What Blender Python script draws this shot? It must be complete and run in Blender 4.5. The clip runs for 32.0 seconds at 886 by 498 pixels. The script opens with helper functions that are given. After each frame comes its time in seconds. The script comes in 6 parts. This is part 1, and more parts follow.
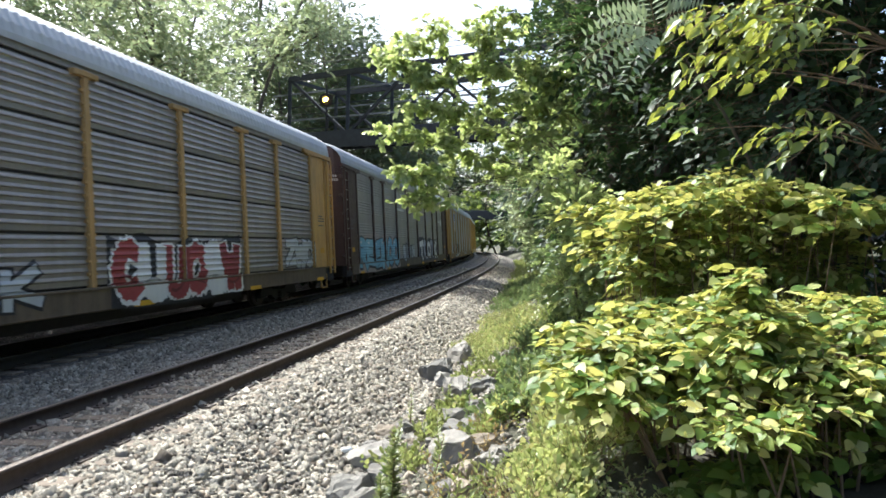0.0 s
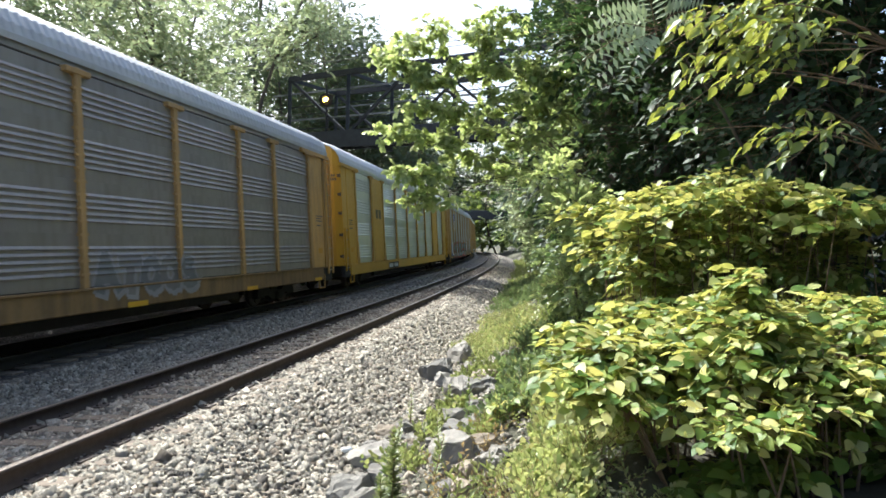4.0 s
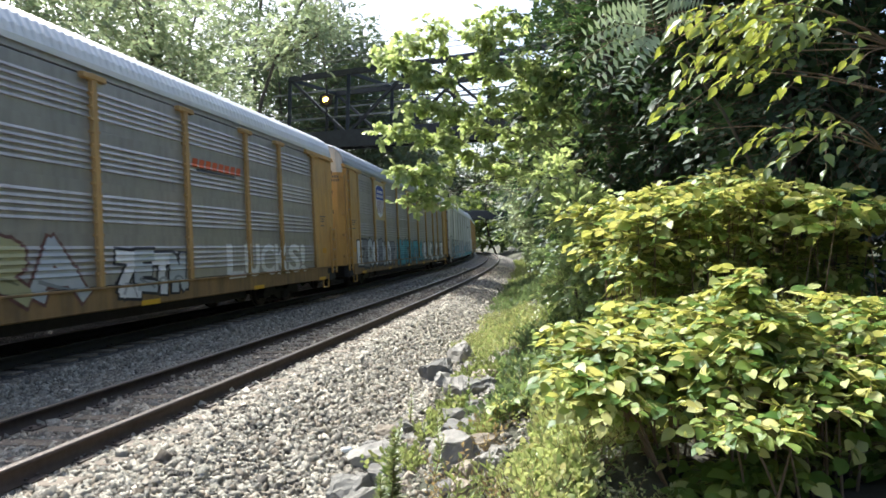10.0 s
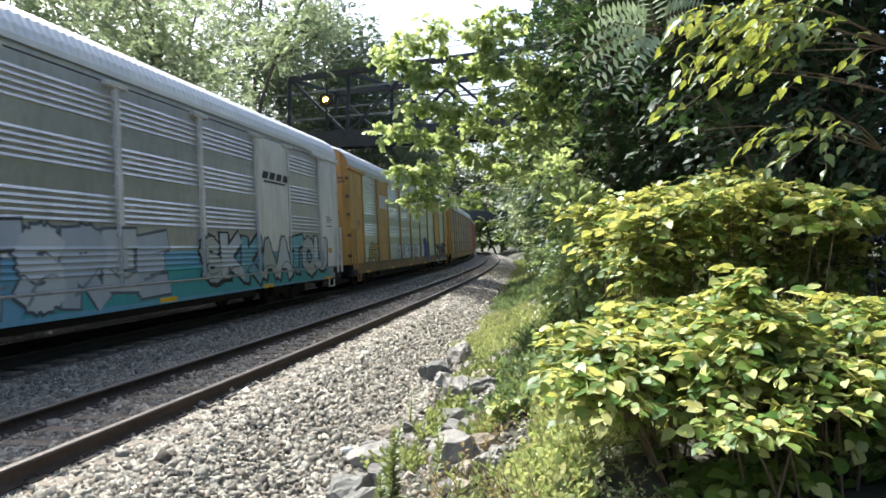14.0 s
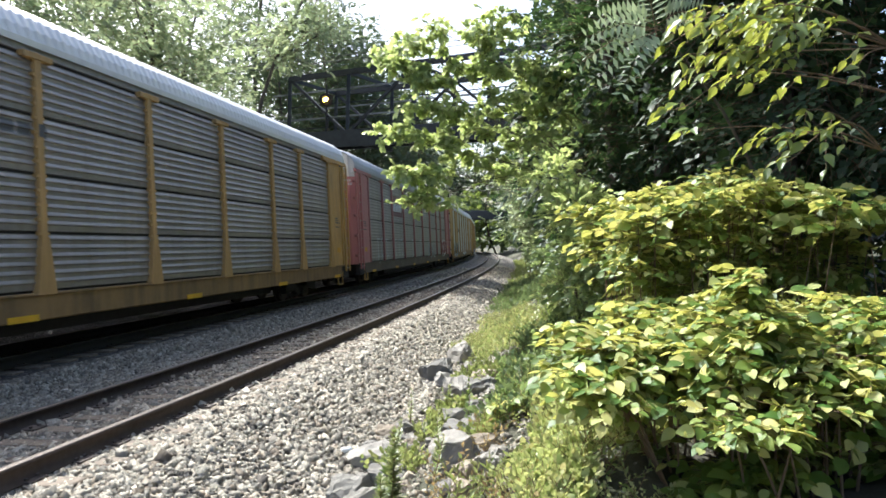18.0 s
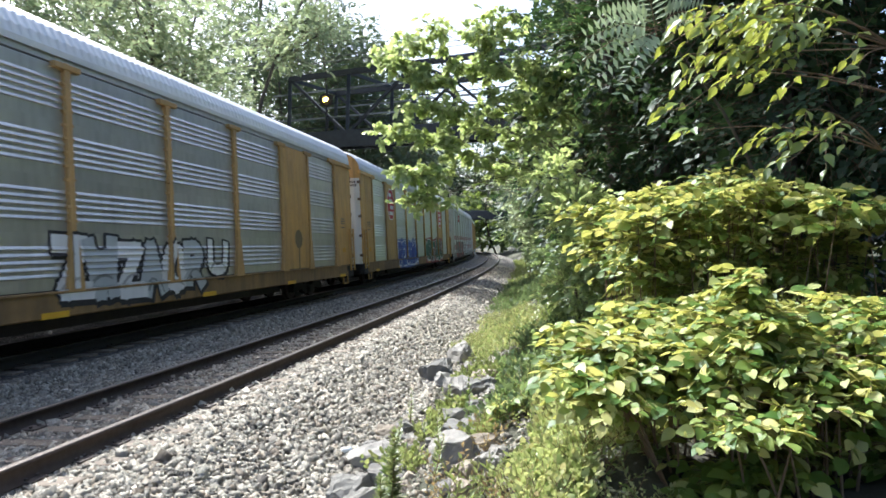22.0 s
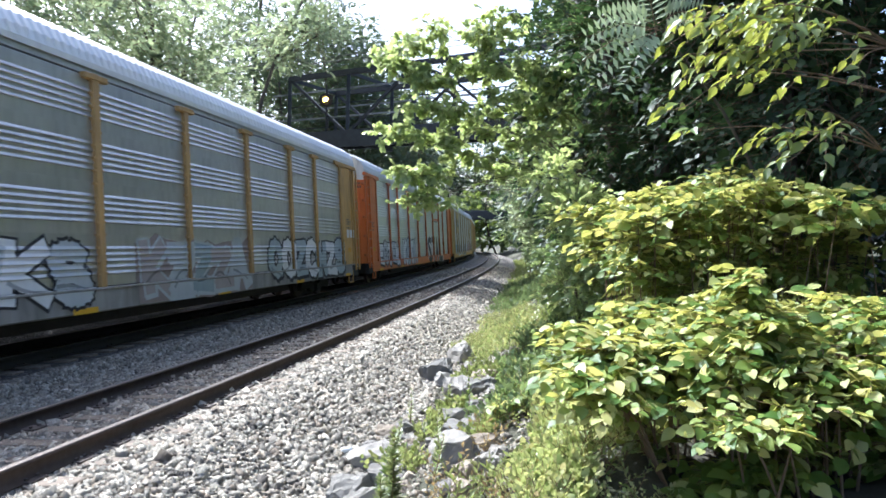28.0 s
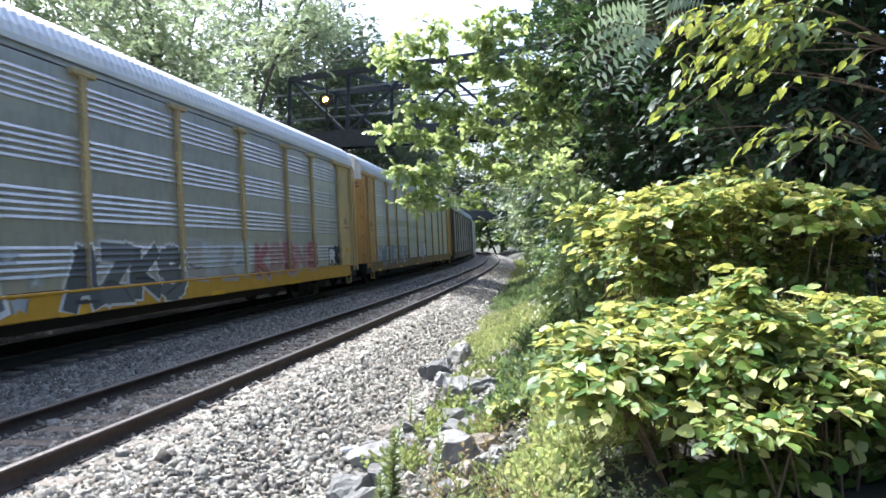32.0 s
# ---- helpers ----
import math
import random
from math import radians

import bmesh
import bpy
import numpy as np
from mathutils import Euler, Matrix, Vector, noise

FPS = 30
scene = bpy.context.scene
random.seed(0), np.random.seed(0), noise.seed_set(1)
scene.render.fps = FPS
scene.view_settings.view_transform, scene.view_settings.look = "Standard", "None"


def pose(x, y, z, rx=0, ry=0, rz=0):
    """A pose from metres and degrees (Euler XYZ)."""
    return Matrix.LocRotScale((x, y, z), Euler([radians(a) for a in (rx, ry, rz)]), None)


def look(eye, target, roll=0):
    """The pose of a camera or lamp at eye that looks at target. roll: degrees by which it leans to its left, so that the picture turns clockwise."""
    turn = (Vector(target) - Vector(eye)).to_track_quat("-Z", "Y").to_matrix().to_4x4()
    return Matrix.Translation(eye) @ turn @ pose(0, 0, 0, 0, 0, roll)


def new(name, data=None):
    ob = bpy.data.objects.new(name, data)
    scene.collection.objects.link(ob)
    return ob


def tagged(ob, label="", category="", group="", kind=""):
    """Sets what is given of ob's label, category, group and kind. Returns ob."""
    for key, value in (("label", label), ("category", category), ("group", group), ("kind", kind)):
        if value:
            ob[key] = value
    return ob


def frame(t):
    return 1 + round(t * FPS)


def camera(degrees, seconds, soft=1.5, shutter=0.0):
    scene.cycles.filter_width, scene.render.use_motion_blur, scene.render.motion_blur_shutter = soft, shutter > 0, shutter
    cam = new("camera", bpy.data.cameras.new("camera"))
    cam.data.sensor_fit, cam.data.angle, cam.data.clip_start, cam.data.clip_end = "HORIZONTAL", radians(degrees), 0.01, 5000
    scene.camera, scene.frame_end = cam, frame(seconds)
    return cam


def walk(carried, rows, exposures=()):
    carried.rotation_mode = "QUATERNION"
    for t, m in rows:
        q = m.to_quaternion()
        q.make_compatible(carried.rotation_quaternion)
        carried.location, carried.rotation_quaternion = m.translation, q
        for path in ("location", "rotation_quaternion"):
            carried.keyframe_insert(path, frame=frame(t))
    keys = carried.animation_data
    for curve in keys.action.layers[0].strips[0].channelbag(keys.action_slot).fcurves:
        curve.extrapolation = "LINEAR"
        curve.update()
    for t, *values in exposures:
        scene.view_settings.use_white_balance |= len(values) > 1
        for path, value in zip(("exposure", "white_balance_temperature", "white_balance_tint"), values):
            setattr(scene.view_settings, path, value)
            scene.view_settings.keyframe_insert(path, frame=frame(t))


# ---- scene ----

# ---------------------------------------------------------------- camera
cam = camera(67.18, 32.0, soft=1.6, shutter=0.12)
EYE = Vector((0.0, 0.0, 2.03))
AIM = look(EYE, (0.0, 10.0, 2.03 - 0.182), 1.57)
walk(cam, [(0.0, AIM), (32.0, AIM)], exposures=[(0.0, 0.95, 5900, 6), (6.0, 0.88, 5950, 6), (14.0, 0.9, 5900, 6), (17.0, 0.97, 5900, 7), (20.0, 0.95, 5850, 7), (24.0, 1.0, 5500, 8), (28.0, 1.1, 5400, 10), (32.0, 1.13, 5400, 10)])

# ---------------------------------------------------------------- light
SUN_ELEVATION = radians(49)
SUN_AZIMUTH = radians(-46)          # from straight ahead (+y), to the left
sun_way = Vector((math.sin(SUN_AZIMUTH) * math.cos(SUN_ELEVATION), math.cos(SUN_AZIMUTH) * math.cos(SUN_ELEVATION), math.sin(SUN_ELEVATION)))
sun = new("sun", bpy.data.lights.new("sun", "SUN"))
sun.data.energy, sun.data.angle, sun.data.color = 6.0, radians(0.6), (1.0, 0.95, 0.86)
sun.matrix_world = look(sun_way * 100, (0, 0, 0))
world = bpy.data.worlds.new("sky")
scene.world = world
world.use_nodes = True
sky = world.node_tree.nodes.new("ShaderNodeTexSky")
sky.sky_type, sky.sun_disc = "NISHITA", False
sky.sun_elevation, sky.sun_rotation = SUN_ELEVATION, SUN_AZIMUTH
sky.dust_density, sky.air_density, sky.ozone_density = 5.5, 0.9, 0.6
world.node_tree.links.new(sky.outputs[0], world.node_tree.nodes["Background"].inputs[0])
world.node_tree.nodes["Background"].inputs[1].default_value = 0.2


# ---------------------------------------------------------------- materials
def shader(name):
    m = bpy.data.materials.new(name)
    m.use_nodes = True
    t = m.node_tree
    return m, t, t.nodes["Principled BSDF"], t.nodes["Material Output"]


def ramp(t, source, stops):
    r = t.nodes.new("ShaderNodeValToRGB")
    while len(r.color_ramp.elements) < len(stops):
        r.color_ramp.elements.new(0.5)
    for e, (at, c) in zip(r.color_ramp.elements, stops):
        e.position, e.color = at, (*c, 1) if len(c) == 3 else c
    t.links.new(source, r.inputs[0])
    return r.outputs[0]


def noise_of(t, scale, detail=4, stretch=(1, 1, 1), rough=0.6, world_space=False):
    c = t.nodes.new("ShaderNodeTexCoord")
    g = t.nodes.new("ShaderNodeMapping")
    g.inputs["Scale"].default_value = stretch
    n = t.nodes.new("ShaderNodeTexNoise")
    n.inputs["Scale"].default_value, n.inputs["Detail"].default_value, n.inputs["Roughness"].default_value = scale, detail, rough
    t.links.new(c.outputs["Object"], g.inputs[0])
    t.links.new(g.outputs[0], n.inputs[0])
    return n.outputs[0]


def blend(t, fac, a, b, kind="MIX"):
    x = t.nodes.new("ShaderNodeMix")
    x.data_type, x.blend_type = "RGBA", kind
    for sock, v in ((x.inputs[0], fac), (x.inputs[6], a), (x.inputs[7], b)):
        if isinstance(v, (int, float)):
            sock.default_value = v
        elif isinstance(v, tuple):
            sock.default_value = (*v, 1)
        else:
            t.links.new(v, sock)
    return x.outputs[2]


def bump(t, source, bsdf, strength=0.3, distance=0.02):
    b = t.nodes.new("ShaderNodeBump")
    b.inputs["Strength"].default_value, b.inputs["Distance"].default_value = strength, distance
    t.links.new(source, b.inputs["Height"])
    t.links.new(b.outputs[0], bsdf.inputs["Normal"])


COLOURS = {}


def worn_paint(name, colour, grime=(0.05, 0.045, 0.04), dirt=0.5, rough=0.55, metal=0.0, streak=9.0, rust=None, grit=0.15):
    """Painted or bare steel with vertical dirt streaks, blotches and fine speckle."""
    m, t, b, _ = shader(name)
    COLOURS[m] = colour
    streaks = ramp(t, noise_of(t, streak * 0.45, 4, (1.0, 1.0, 0.16), 0.6), ((0.38, (0, 0, 0)), (0.85, (1, 1, 1))))
    blotch = ramp(t, noise_of(t, 0.9, 5), ((0.4, (0, 0, 0)), (0.75, (1, 1, 1))))
    c = blend(t, blend(t, dirt, (0, 0, 0), streaks), colour, grime)
    c = blend(t, blend(t, dirt * 0.7, (0, 0, 0), blotch), c, tuple(0.5 * x + 0.5 * g for x, g in zip(colour, grime)))
    if rust:
        spots = ramp(t, noise_of(t, 9.0, 8, (1, 1, 0.8), 0.75), ((0.66, (0, 0, 0)), (0.74, (0.8, 0.8, 0.8))))
        c = blend(t, spots, c, rust)
    info = t.nodes.new("ShaderNodeObjectInfo")
    c = blend(t, 0.22, c, ramp(t, info.outputs["Random"], ((0, (0.55, 0.55, 0.55)), (1, (1.0, 1.0, 1.0)))), "MULTIPLY")
    t.links.new(c, b.inputs["Base Color"])
    t.links.new(ramp(t, noise_of(t, 14.0, 4), ((0.3, (rough - 0.12 * (1 - metal),) * 3), (0.7, (rough + 0.15 * (1 - metal),) * 3))), b.inputs["Roughness"])
    b.inputs["Metallic"].default_value = metal
    if grit:
        bump(t, noise_of(t, 40.0, 3), b, grit, 0.004)
    return m


def dusty(m):
    """The same paint under brake dust."""
    if m not in COLOURS:
        return m
    if m.name not in dusted:
        dusted[m.name] = worn_paint("dusty_paint", tuple(0.82 * c + 0.18 * g for c, g in zip(COLOURS[m], (0.24, 0.215, 0.18))), (0.07, 0.055, 0.04), 0.75, 0.65)
    return dusted[m.name]


dusted = {}


def grimed_and_shaded(m):
    """The same paint on a sill, darkened for soot and for the shade low down."""
    if m not in COLOURS or m in (FRESH_YELLOW, ORANGE, SILL_SOOT_SHADE):
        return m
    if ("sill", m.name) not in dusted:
        dusted["sill", m.name] = worn_paint("soot_and_shade_paint", tuple(0.45 * c + 0.55 * g for c, g in zip(COLOURS[m], (0.07, 0.06, 0.05))), (0.04, 0.034, 0.028), 0.8, 0.7)
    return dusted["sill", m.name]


def plain(name, colour, rough=0.6, metal=0.0, vary=0.25, scale=8.0):
    m, t, b, _ = shader(name)
    dark = tuple(x * (1 - vary) for x in colour)
    t.links.new(ramp(t, noise_of(t, scale, 5), ((0.3, dark), (0.7, colour))), b.inputs["Base Color"])
    b.inputs["Roughness"].default_value, b.inputs["Metallic"].default_value = rough, metal
    bump(t, noise_of(t, scale * 5, 4), b, 0.25, 0.006)
    return m


def leafy(name, tones, through_tone, sheen=0.42, thin=0.45):
    """Leaves: tone by leaf, veins of light through them."""
    m, t, b, out = shader(name)
    geo = t.nodes.new("ShaderNodeNewGeometry")
    n = len(tones)
    tone = ramp(t, geo.outputs["Random Per Island"], [(i / max(1, n - 1), c) for i, c in enumerate(tones)])
    tone = blend(t, 0.35, tone, ramp(t, noise_of(t, 1.1, 3), ((0.35, (0.55, 0.6, 0.5)), (0.7, (1, 1, 1)))), "MULTIPLY")
    t.links.new(tone, b.inputs["Base Color"])
    b.inputs["Roughness"].default_value = sheen
    tr = t.nodes.new("ShaderNodeBsdfTranslucent")
    t.links.new(blend(t, 0.6, tone, through_tone), tr.inputs[0])
    mix = t.nodes.new("ShaderNodeMixShader")
    mix.inputs[0].default_value = thin
    t.links.new(b.outputs[0], mix.inputs[1])
    t.links.new(tr.outputs[0], mix.inputs[2])
    t.links.new(mix.outputs[0], out.inputs[0])
    return m


def glow(name, colour, strength):
    m, t, b, _ = shader(name)
    b.inputs["Base Color"].default_value = (*colour, 1)
    b.inputs["Emission Color"].default_value = (*colour, 1)
    b.inputs["Emission Strength"].default_value = strength
    return m


def stone_mat(name, tones, scale=9.0):
    m, t, b, _ = shader(name)
    geo = t.nodes.new("ShaderNodeNewGeometry")
    c = ramp(t, geo.outputs["Random Per Island"], [(i / (len(tones) - 1), x) for i, x in enumerate(tones)])
    c = blend(t, 0.5, c, ramp(t, noise_of(t, scale, 6), ((0.3, (0.55, 0.54, 0.52)), (0.7, (1, 1, 1)))), "MULTIPLY")
    t.links.new(c, b.inputs["Base Color"])
    b.inputs["Roughness"].default_value = 0.85
    bump(t, noise_of(t, scale * 4, 8, rough=0.7), b, 0.8, 0.02)
    return m


BALLAST = stone_mat("ballast_stone", [(0.07, 0.064, 0.054), (0.37, 0.34, 0.28), (0.52, 0.48, 0.39), (0.12, 0.11, 0.092), (0.45, 0.385, 0.295), (0.2, 0.18, 0.148), (0.64, 0.59, 0.485), (0.28, 0.225, 0.165), (0.085, 0.075, 0.063), (0.47, 0.43, 0.35), (0.33, 0.3, 0.245)], 30)
# Own copy of the stone tones, set for the strip in the train's shadow.
SHADE_STRIP_BALLAST = stone_mat("shade_strip_ballast_stone", [(0.07, 0.064, 0.055), (0.34, 0.315, 0.265), (0.5, 0.465, 0.39), (0.14, 0.13, 0.11), (0.4, 0.35, 0.275), (0.2, 0.185, 0.155), (0.6, 0.56, 0.47)], 30)
ROCK = stone_mat("grey_rock", [(0.15, 0.144, 0.13), (0.26, 0.245, 0.215), (0.19, 0.178, 0.16), (0.33, 0.31, 0.275)], 9)
BROWN_ROCK = stone_mat("brown_rock", [(0.2, 0.165, 0.12), (0.3, 0.25, 0.19)], 5)
PALE_ROCK = stone_mat("pale_rock", [(0.5, 0.49, 0.47), (0.58, 0.57, 0.55)], 7)
RAIL = worn_paint("rail_steel", (0.06, 0.042, 0.033), (0.035, 0.026, 0.02), 0.6, 0.75)
RAIL_TOP = plain("dull_rail_head", (0.2, 0.17, 0.15), 0.36, 0.7, 0.35, 20)
TIE = plain("weathered_wood", (0.2, 0.16, 0.12), 0.9, 0, 0.4, 14)
IRON = plain("rusty_iron", (0.06, 0.045, 0.038), 0.85, 0.1, 0.4, 12)
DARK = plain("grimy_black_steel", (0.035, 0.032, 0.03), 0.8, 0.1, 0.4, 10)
BRIDGE = plain("black_bridge_steel", (0.04, 0.043, 0.048), 0.7, 0.2, 0.4, 3)
HANDRAIL = plain("grey_rail_steel", (0.22, 0.225, 0.23), 0.6, 0.3, 0.3, 6)
BARK = plain("bark", (0.11, 0.09, 0.07), 0.95, 0, 0.5, 9)
TWIG = plain("twig", (0.2, 0.13, 0.08), 0.9, 0, 0.4, 20)
CONCRETE = plain("stained_concrete", (0.2, 0.19, 0.17), 0.9, 0, 0.4, 2)

KNOTWEED = leafy("knotweed_leaf", [(0.04, 0.11, 0.014), (0.06, 0.14, 0.02), (0.09, 0.175, 0.028), (0.15, 0.235, 0.045), (0.26, 0.33, 0.085), (0.46, 0.48, 0.2), (0.52, 0.47, 0.15)], (0.76, 0.69, 0.17), 0.52, 0.38)
MID_LEAF = leafy("woodland_leaf", [(0.05, 0.08, 0.04), (0.075, 0.11, 0.055), (0.11, 0.145, 0.075)], (0.22, 0.28, 0.12), 0.45, 0.35)
MAPLE = leafy("maple_leaf", [(0.12, 0.19, 0.07), (0.23, 0.32, 0.12), (0.36, 0.43, 0.19), (0.48, 0.51, 0.27)], (0.66, 0.74, 0.25), 0.33, 0.5)
# Near-black leaf tones hold the deep shade of the banks in their colour.
SHADY = leafy("shade_darkened_leaf", [(0.014, 0.034, 0.014), (0.024, 0.05, 0.02), (0.045, 0.085, 0.032)], (0.09, 0.16, 0.04), 0.55, 0.25)
ELM = leafy("elm_leaf", [(0.05, 0.1, 0.03), (0.085, 0.14, 0.045), (0.15, 0.2, 0.06)], (0.35, 0.42, 0.08), 0.38, 0.45)
# Pale tones bring the haze over the far trees into the leaf colour.
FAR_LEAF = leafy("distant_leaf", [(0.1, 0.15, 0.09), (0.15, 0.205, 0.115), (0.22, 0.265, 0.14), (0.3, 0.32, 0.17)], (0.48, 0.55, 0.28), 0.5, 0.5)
FROND = leafy("sumac_leaf", [(0.26, 0.33, 0.22), (0.38, 0.45, 0.3), (0.5, 0.55, 0.38)], (0.45, 0.55, 0.2), 0.3, 0.3)
GOLD_LEAF = leafy("sunlit_leaf", [(0.06, 0.115, 0.03), (0.1, 0.165, 0.042), (0.16, 0.225, 0.065), (0.22, 0.26, 0.085)], (0.52, 0.53, 0.07), 0.42, 0.4)
BANK_LEAF = leafy("bank_leaf", [(0.06, 0.1, 0.045), (0.1, 0.155, 0.065), (0.17, 0.22, 0.1)], (0.3, 0.38, 0.12), 0.45, 0.45)
WEED = leafy("weed_leaf", [(0.06, 0.11, 0.035), (0.12, 0.18, 0.06), (0.21, 0.26, 0.1), (0.3, 0.32, 0.14), (0.22, 0.2, 0.1), (0.26, 0.31, 0.13)], (0.42, 0.47, 0.13))
LIGHT_WEED = leafy("pale_weed_leaf", [(0.13, 0.2, 0.06), (0.26, 0.34, 0.12), (0.4, 0.45, 0.2), (0.5, 0.5, 0.26), (0.4, 0.34, 0.14)], (0.6, 0.62, 0.2), 0.4, 0.4)
DRY = leafy("dry_leaf", [(0.3, 0.2, 0.1), (0.35, 0.28, 0.14), (0.25, 0.14, 0.07)], (0.4, 0.3, 0.12))


# ---------------------------------------------------------------- mesh helpers
def npmesh(name, V, F, smooth=False):
    """A mesh from arrays of points and of equal-sided faces."""
    V, F = np.asarray(V, dtype=np.float32).reshape(-1, 3), np.asarray(F, dtype=np.int32)
    me = bpy.data.meshes.new(name)
    n, k = F.shape
    me.vertices.add(len(V)), me.loops.add(n * k), me.polygons.add(n)
    me.vertices.foreach_set("co", V.ravel())
    me.loops.foreach_set("vertex_index", F.ravel())
    me.polygons.foreach_set("loop_start", np.arange(0, n * k, k, dtype=np.int32))
    if smooth:
        me.polygons.foreach_set("use_smooth", np.ones(n, dtype=bool))
    me.update(calc_edges=True)
    return me


class Shape:
    """Points and faces of one part, gathered from simple solids."""

    def __init__(self):
        self.v, self.f = [], []

    def add(self, pts, faces):
        o = len(self.v)
        self.v += [tuple(p) for p in pts]
        self.f += [tuple(o + i for i in f) for f in faces]
        return self

    def box(self, x0, x1, y0, y1, z0, z1, b=0.0):
        """A box with its edges chamfered by b."""
        if b <= 0:
            p = [(x, y, z) for x in (x0, x1) for y in (y0, y1) for z in (z0, z1)]
            return self.add(p, [(0, 1, 3, 2), (4, 6, 7, 5), (0, 4, 5, 1), (2, 3, 7, 6), (0, 2, 6, 4), (1, 5, 7, 3)])
        lo, hi = (x0, y0, z0), (x1, y1, z1)
        pts, at = [], {}
        for c in range(8):
            s = [(c >> 2) & 1, (c >> 1) & 1, c & 1]
            for a in range(3):
                p = [(hi[i] - b if s[i] else lo[i] + b) for i in range(3)]
                p[a] = hi[a] if s[a] else lo[a]
                at[c, a] = len(pts)
                pts.append(p)
        f = []
        for a, (i, j) in ((0, (1, 2)), (1, (0, 2)), (2, (0, 1))):
            bit = (4, 2, 1)
            for side in (0, 1):
                q = [at[side * bit[a] + u * bit[i] + w * bit[j], a] for u, w in ((0, 0), (1, 0), (1, 1), (0, 1))]
                f.append(q)
            for u in (0, 1):
                for w in (0, 1):
                    c0 = u * bit[i] + w * bit[j]
                    c1 = c0 + bit[a]
                    f.append((at[c0, i], at[c1, i], at[c1, j], at[c0, j]))
        for c in range(8):
            f.append((at[c, 0], at[c, 1], at[c, 2]))
        return self.add(pts, f)

    def tube(self, path, radii, n=6, closed=True):
        path = [Vector(p) for p in path]
        if isinstance(radii, (int, float)):
            radii = [radii] * len(path)
        radii = [float(r) for r in radii]
        pts, faces = [], []
        for i, p in enumerate(path):
            d = (path[min(i + 1, len(path) - 1)] - path[max(i - 1, 0)]).normalized()
            a = d.cross(Vector((0, 0, 1)) if abs(d.z) < 0.9 else Vector((1, 0, 0))).normalized()
            c = d.cross(a)
            pts += [p + radii[i] * (math.cos(2 * math.pi * k / n) * a + math.sin(2 * math.pi * k / n) * c) for k in range(n)]
        for i in range(len(path) - 1):
            faces += [(i * n + k, i * n + (k + 1) % n, (i + 1) * n + (k + 1) % n, (i + 1) * n + k) for k in range(n)]
        if closed:
            faces += [tuple(range(n)), tuple(range((len(path) - 1) * n, len(path) * n))]
        return self.add(pts, faces)

    def prism(self, outline, lift, axis=1, at=0.0):
        """A flat outline of (u, v) pushed out by lift along an axis from the level at."""
        def place(u, v, w):
            return ((w, u, v), (u, w, v), (u, v, w))[axis]
        n = len(outline)
        pts = [place(u, v, at) for u, v in outline] + [place(u, v, at + lift) for u, v in outline]
        return self.add(pts, [tuple(range(n)), tuple(range(n, 2 * n))] + [(i, (i + 1) % n, n + (i + 1) % n, n + i) for i in range(n)])

    def mesh(self, name):
        me = bpy.data.meshes.new(name)
        me.from_pydata(self.v, [], self.f)
        b = bmesh.new()
        b.from_mesh(me)
        bmesh.ops.recalc_face_normals(b, faces=b.faces)
        b.to_mesh(me)
        b.free()
        return me


def part(name, me, material, parent=None, label="", m=None):
    """Links a mesh (or a Shape) as one object under its thing; the material sits on the object, so that parts can share meshes."""
    if isinstance(me, Shape):
        me = me.mesh(name)
    if not me.materials:
        me.materials.append(material)
    ob = new(name, me)
    if me.materials[0] != material:
        ob.material_slots[0].link = "OBJECT"
        ob.material_slots[0].material = material
    ob.parent = parent
    if m is not None:
        ob.matrix_basis = m
    if label:
        ob["label"] = label
    return ob


# ---------------------------------------------------------------- the line of the tracks
BANK, GRADE, SPREAD, OFFSET = 0.0741, -0.007, 4.0688, 5.3013
STATION = np.arange(-540.0, 800.01, 0.5)
BEND = np.interp(STATION, [-60, -10, 20, 50, 80, 110, 150], [0.001, 0.0038, 0.00088, 0.00126, 0.00159, 0.00134, 0.00138])
turn = np.concatenate([[0], np.cumsum((BEND[1:] + BEND[:-1]) * 0.25)])
ZERO = int(np.argmin(abs(STATION)))
turn += -0.1992 - turn[ZERO]
LEFT = np.stack([-np.cos(turn), -np.sin(turn)], -1)
LINE = np.stack([np.cumsum(-np.sin(turn) * 0.5), np.cumsum(np.cos(turn) * 0.5)], -1)
LINE += OFFSET * LEFT[ZERO] - LINE[ZERO]


def track(s, right=0.0):
    """Plan position at station s, offset to the right of the near track's centre, and the rightward normal."""
    x, y = np.interp(s, STATION, LINE[:, 0]), np.interp(s, STATION, LINE[:, 1])
    nx, ny = -np.interp(s, STATION, LEFT[:, 0]), -np.interp(s, STATION, LEFT[:, 1])
    return np.stack([x + nx * right, y + ny * right], -1)


LIE = [(-400, 30), (-60, 9), (-26, 5.0), (-12, 2.4), (-8.4, 0.9), (-7.0, -0.35), (-6.6, -0.45), (-5.6, -0.33), (-2.6, -0.14), (-2.2, -0.33), (-1.4, -0.325), (1.4, -0.115),
       (1.75, -0.1), (3.0, -0.42), (3.5, -0.46), (4.2, -0.1), (5.3, 0.34), (7.0, 0.5), (12, 1.2), (30, 6), (60, 14), (400, 40)]


def ground_at(s, right):
    return np.interp(right, [a for a, _ in LIE], [b for _, b in LIE]) + GRADE * np.clip(s, -60, 250)


def on_ground(x, y):
    """Height of the ground at a place in plan, with its station and offset."""
    d = np.hypot(LINE[:, 0] - x, LINE[:, 1] - y)
    i = int(d.argmin())
    right = float(-(x - LINE[i, 0]) * LEFT[i, 0] - (y - LINE[i, 1]) * LEFT[i, 1])
    return float(ground_at(STATION[i], right)), float(STATION[i]), right


